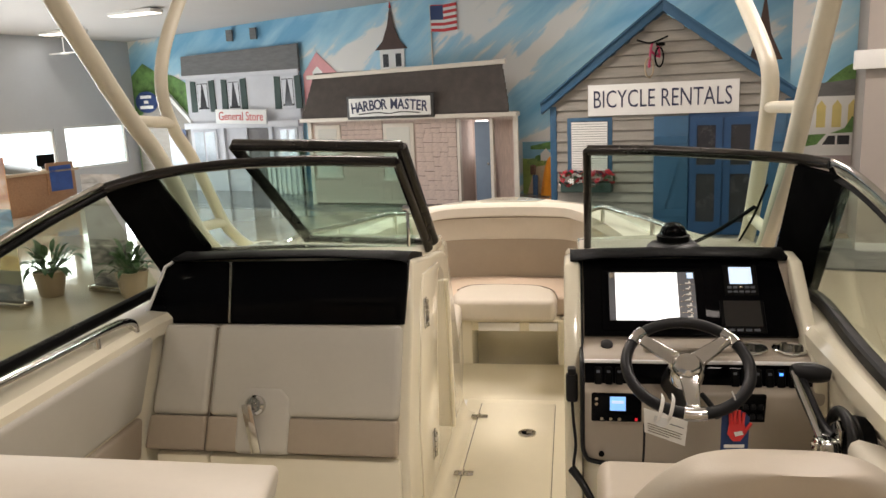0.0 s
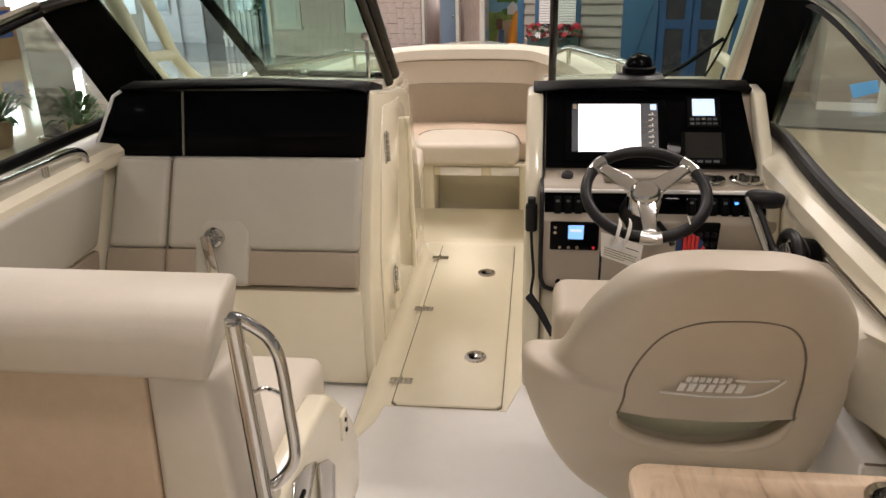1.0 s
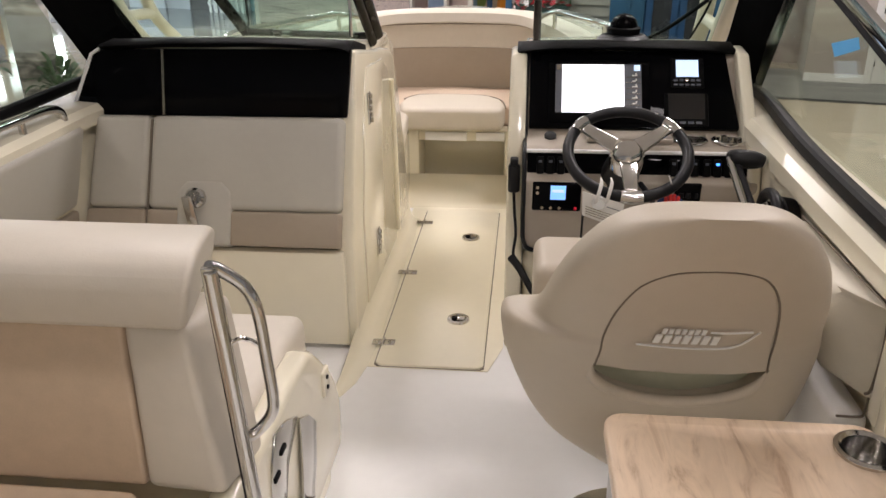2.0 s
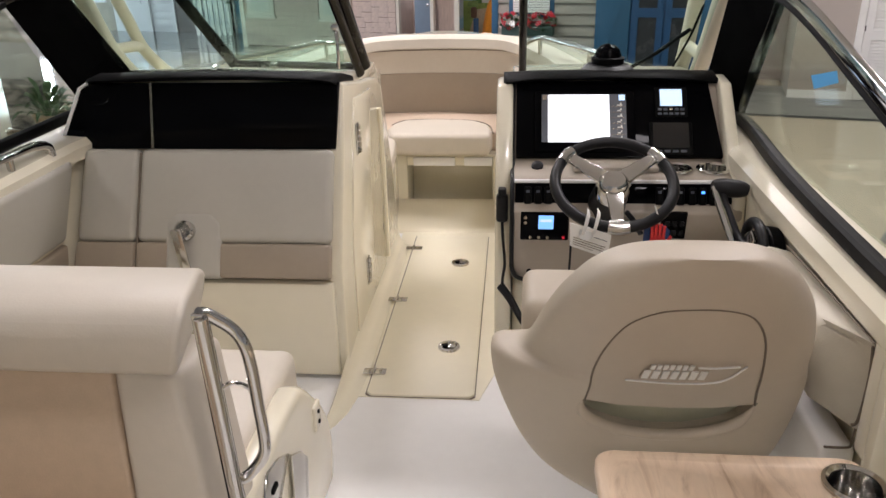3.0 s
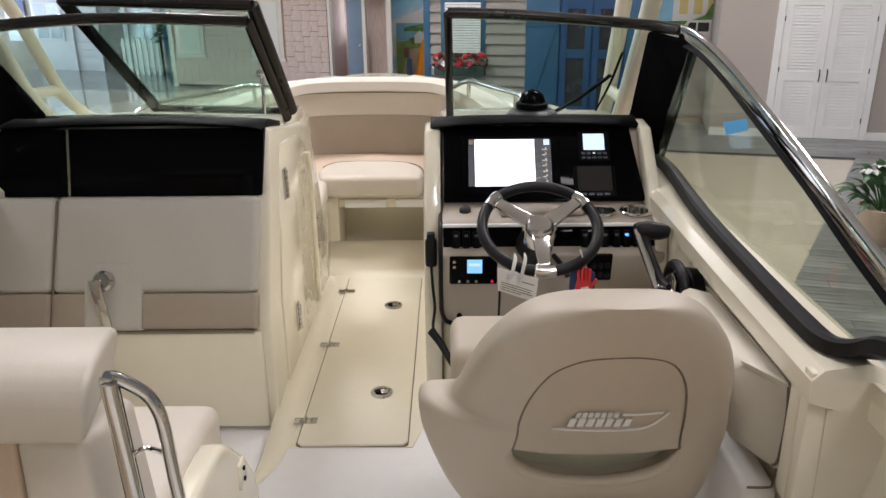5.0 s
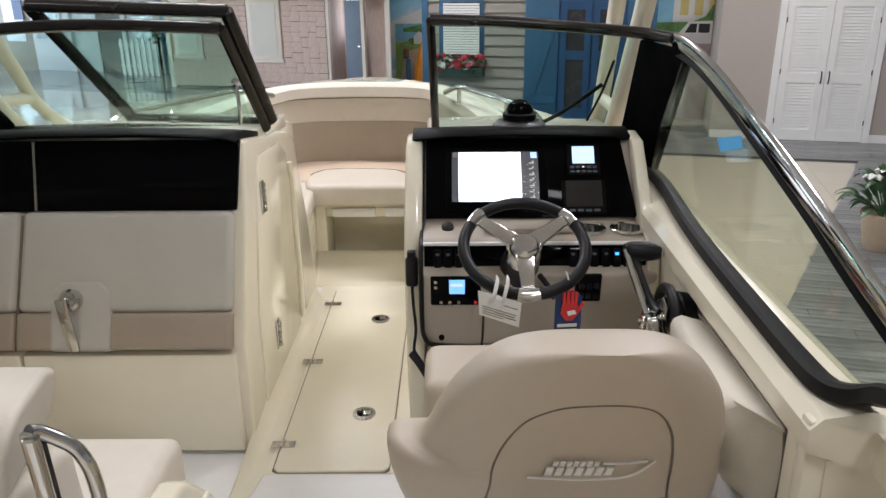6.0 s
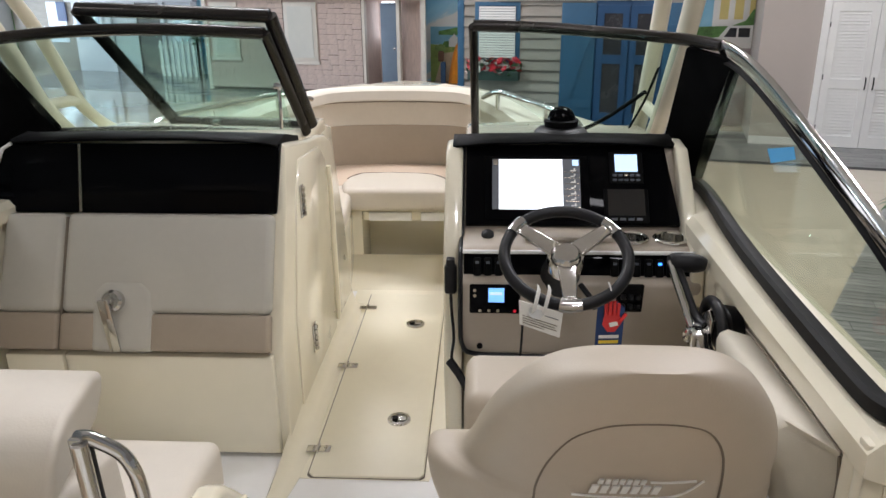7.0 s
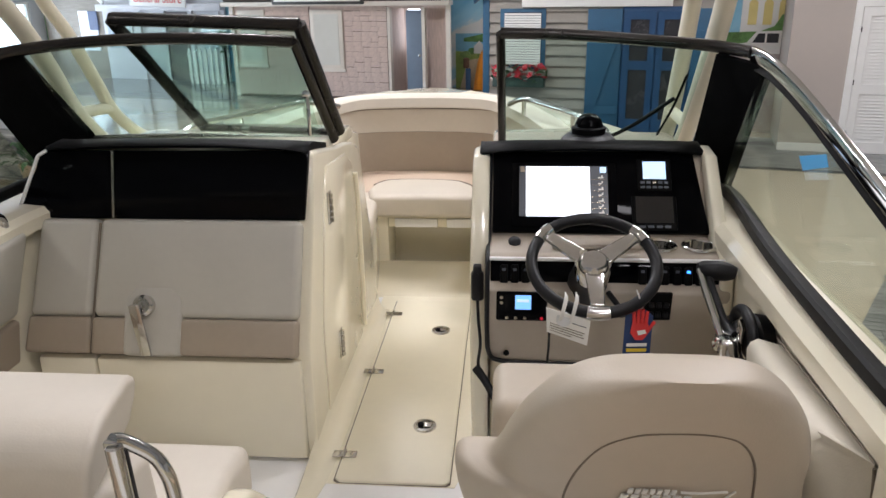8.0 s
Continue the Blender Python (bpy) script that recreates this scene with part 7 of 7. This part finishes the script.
def banner(u0, u1, v, top, prints, label):
    b = thing("banner_stand", ((u0 + u1) / 2, v, FLOOR), label, "banner")
    part("base", box((u0 - 0.03, v - 0.10, FLOOR), (u1 + 0.03, v + 0.10, FLOOR + 0.09), 0.02, 3), ALLOY, b, "aluminium roll-up base")
    n = len(prints)
    z = FLOOR + 0.09
    for f, mt in prints:
        z1 = z + f * (top - FLOOR - 0.09)
        part("print", box((u0, v - 0.008, z), (u1, v, z1)), mt, b)
        z = z1
    part("pole", tube([((u0 + u1) / 2, v + 0.05, FLOOR + 0.05), ((u0 + u1) / 2, v + 0.03, top)], 0.012, smooth=False, sides=8), ALLOY, b)


DKP = photo_print("dark_boat_photo", (0.03, 0.03, 0.03), (0.16, 0.14, 0.11), (0.40, 0.38, 0.35), 3)
SEAP = photo_print("blue_sea_photo", (0.03, 0.12, 0.16), (0.07, 0.24, 0.30), (0.35, 0.45, 0.45), 3)
SUNP = photo_print("orange_sunset_photo", (0.55, 0.18, 0.05), (0.75, 0.38, 0.14), (0.85, 0.6, 0.35), 2)
YELB = photo_print("yellow_sand_photo", (0.45, 0.30, 0.08), (0.62, 0.45, 0.14), (0.70, 0.60, 0.35), 3)
GRYP = photo_print("grey_boat_photo", (0.10, 0.10, 0.10), (0.32, 0.30, 0.28), (0.60, 0.58, 0.55), 4)
banner(-9.3, -8.35, 6.45, 1.05, ((0.12, DKP), (0.10, surf("olive_print", (0.16, 0.15, 0.07), 0.5, var=0.3)), (0.16, YELB), (0.27, SEAP), (0.35, SUNP)), "roll-up banner with sunset and sea photographs")
banner(-8.25, -7.55, 7.45, 0.74, ((0.42, GRYP), (0.30, surf("pale_grey_print", (0.45, 0.44, 0.43), 0.5, var=0.15)), (0.28, photo_print("pale_boat_photo", (0.25, 0.23, 0.2), (0.5, 0.46, 0.4), (0.7, 0.66, 0.6), 3))), "tall roll-up banner with grey boat photographs")


def counter():
    c = thing("display_counter", (-16.8, 13.3, FLOOR), "low wooden display counter with blue poster panel", "counter")
    wood = surf("brown_counter_wood", (0.36, 0.19, 0.10), 0.4, var=0.15, grain=(0.5, 4, 4))
    part("top", box((-17.35, 12.2, 0.12), (-16.25, 14.4, 0.19), 0.01), surf("pale_counter_top", (0.55, 0.40, 0.26), 0.4, var=0.15, grain=(0.5, 4, 4)), c)
    part("body", box((-17.3, 12.3, FLOOR), (-16.3, 14.3, 0.12), 0.01), wood, c)
    f = part("poster_frame", box((-16.3, 13.45, -0.42), (-16.26, 14.25, 0.36), 0.008), wood, c)
    part("poster", box((-16.262, 13.52, -0.34), (-16.25, 14.16, 0.28)), surf("blue_poster_print", (0.03, 0.08, 0.28), 0.4, var=0.3, scale=3), f, "blue printed poster")
    part("brochure_slope", prism([(-16.9, 0.19), (-16.3, 0.19), (-16.85, 0.42)], "y", 12.5, 13.3, 0.01), surf("dark_brochure_cover", (0.10, 0.09, 0.05), 0.4, var=0.4, scale=4), c)
    # Stand-in for an unclear dark shape by the window, modelled as a screen.
    d = thing("dark_counter_object", (-16.9, 14.0, 0.19), "small dark object on the counter, shaped like a screen", "monitor")
    part("screen", box((-16.95, 13.75, 0.25), (-16.9, 14.25, 0.55), 0.01), MATTE, d)
    part("stand", box((-17.0, 13.9, 0.19), (-16.85, 14.1, 0.26)), MATTE, d)


counter()


# ---- small pieces of floor and wall, last ----
def plank_mesh(length, width):
    bm = box((0, 0, 0), (length, width, 0.006), 0.002, 1)
    me = bpy.data.meshes.new("plank")
    bm.to_mesh(me)
    bm.free()
    me.materials.append(PLANK)
    return me


planks = tagged(thing("floor_planks", (3, 9, FLOOR), "", ""), "grey wood plank flooring laid beside the tiles", "floor", kind="structure")
PL = plank_mesh(1.2, 0.147)
bed = part("plank_bed", prism([(1.13, 4.72), (U1, 4.72), (U1, 12.1), (-4.5, 12.98), (-4.5, 10.75), (3.05, 10.75)], "z", FLOOR, FLOOR + 0.002), surf("plank_joint", (0.05, 0.05, 0.05), 0.8), planks)
count = 0
for row in range(55):
    v = 4.72 + row * 0.15
    lim = 1.12 + (v - 4.72) * 0.318 if v < 10.72 else -4.4
    u = lim + ((row * 0.43) % 1.2) - 1.2
    top = 4.6 if v < 10.72 else 4.2
    while u < top and count < 300:
        a, b = max(u, lim), u + 1.2
        if b - a > 0.05:
            me = PL
            if a == lim and v < 10.72:
                cut = prism([(0, 0), (b - a, 0), (b - a, 0.147), (0.047, 0.147)], "z", 0, 0.006)
                me = bpy.data.meshes.new("plank")
                cut.to_mesh(me)
                cut.free()
                me.materials.append(PLANK)
            o = new("plank", me)
            o.parent = planks
            o.matrix_parent_inverse = planks.matrix_basis.inverted() @ ROOM @ Matrix.Translation((a, v, FLOOR + 0.002)) @ (I4 if me != PL else Matrix.Diagonal(((b - a) / 1.2, 1, 1, 1)))
            count += 1
        u += 1.204
apron = tagged(part("porch_floor", box((-15.6, 14.6, FLOOR), (-4.6, 17.8, FLOOR + 0.01)), surf("grey_porch_boards", (0.26, 0.26, 0.26), 0.16, var=0.2, scale=4, grain=(0.3, 4, 4))), "grey boarded apron before the store fronts", "floor", kind="structure")


def shingles():
    rng = random.Random(8)
    meshes = []
    for w in (0.15, 0.19, 0.24):
        bm = prism([(0, 0), (-0.050, 0.0), (-0.014, 0.0985), (0, 0.0985)], "x", 0, w - 0.005)
        me = bpy.data.meshes.new("shingle")
        bm.to_mesh(me)
        bm.free()
        me.materials.append(SHING)
        meshes.append((w, me))
    # Dark sheet behind the shingles paints the shadow lines between courses.
    COURSE_SHADE = surf("course_shadow_backing", (0.13, 0.10, 0.085), 0.9, var=0.1)
    part("backing", join(box((-9.82, 15.490, FLOOR), (-6.13, 15.497, -0.30)), box((-9.0, 15.490, -0.30), (-7.93, 15.497, 1.09)), box((-7.10, 15.490, -0.30), (-6.13, 15.497, 1.09))), COURSE_SHADE, office)
    for row in range(18):
        z = 1.0 - row * 0.105
        spans = [(-9.80, -6.13)]
        if z > -0.34:
            spans = [(-9.0, -7.93), (-7.10, -6.13)]
        for a, b in spans:
            n = max(1, round((b - a) / 0.185))
            cuts = [a] + [a + (b - a) * (k + rng.uniform(-0.22, 0.22)) / n for k in range(1, n)] + [b]
            for u0, u1 in zip(cuts, cuts[1:]):
                w, me = meshes[rng.randrange(3)]
                o = new("shingle", me)
                o.parent = office
                o.matrix_parent_inverse = office.matrix_basis.inverted() @ ROOM @ Matrix.Translation((u0, 15.498, z + rng.uniform(-0.006, 0.006))) @ Matrix.Diagonal(((u1 - u0) / w, 1, 1, 1))


shingles()
XF = I4
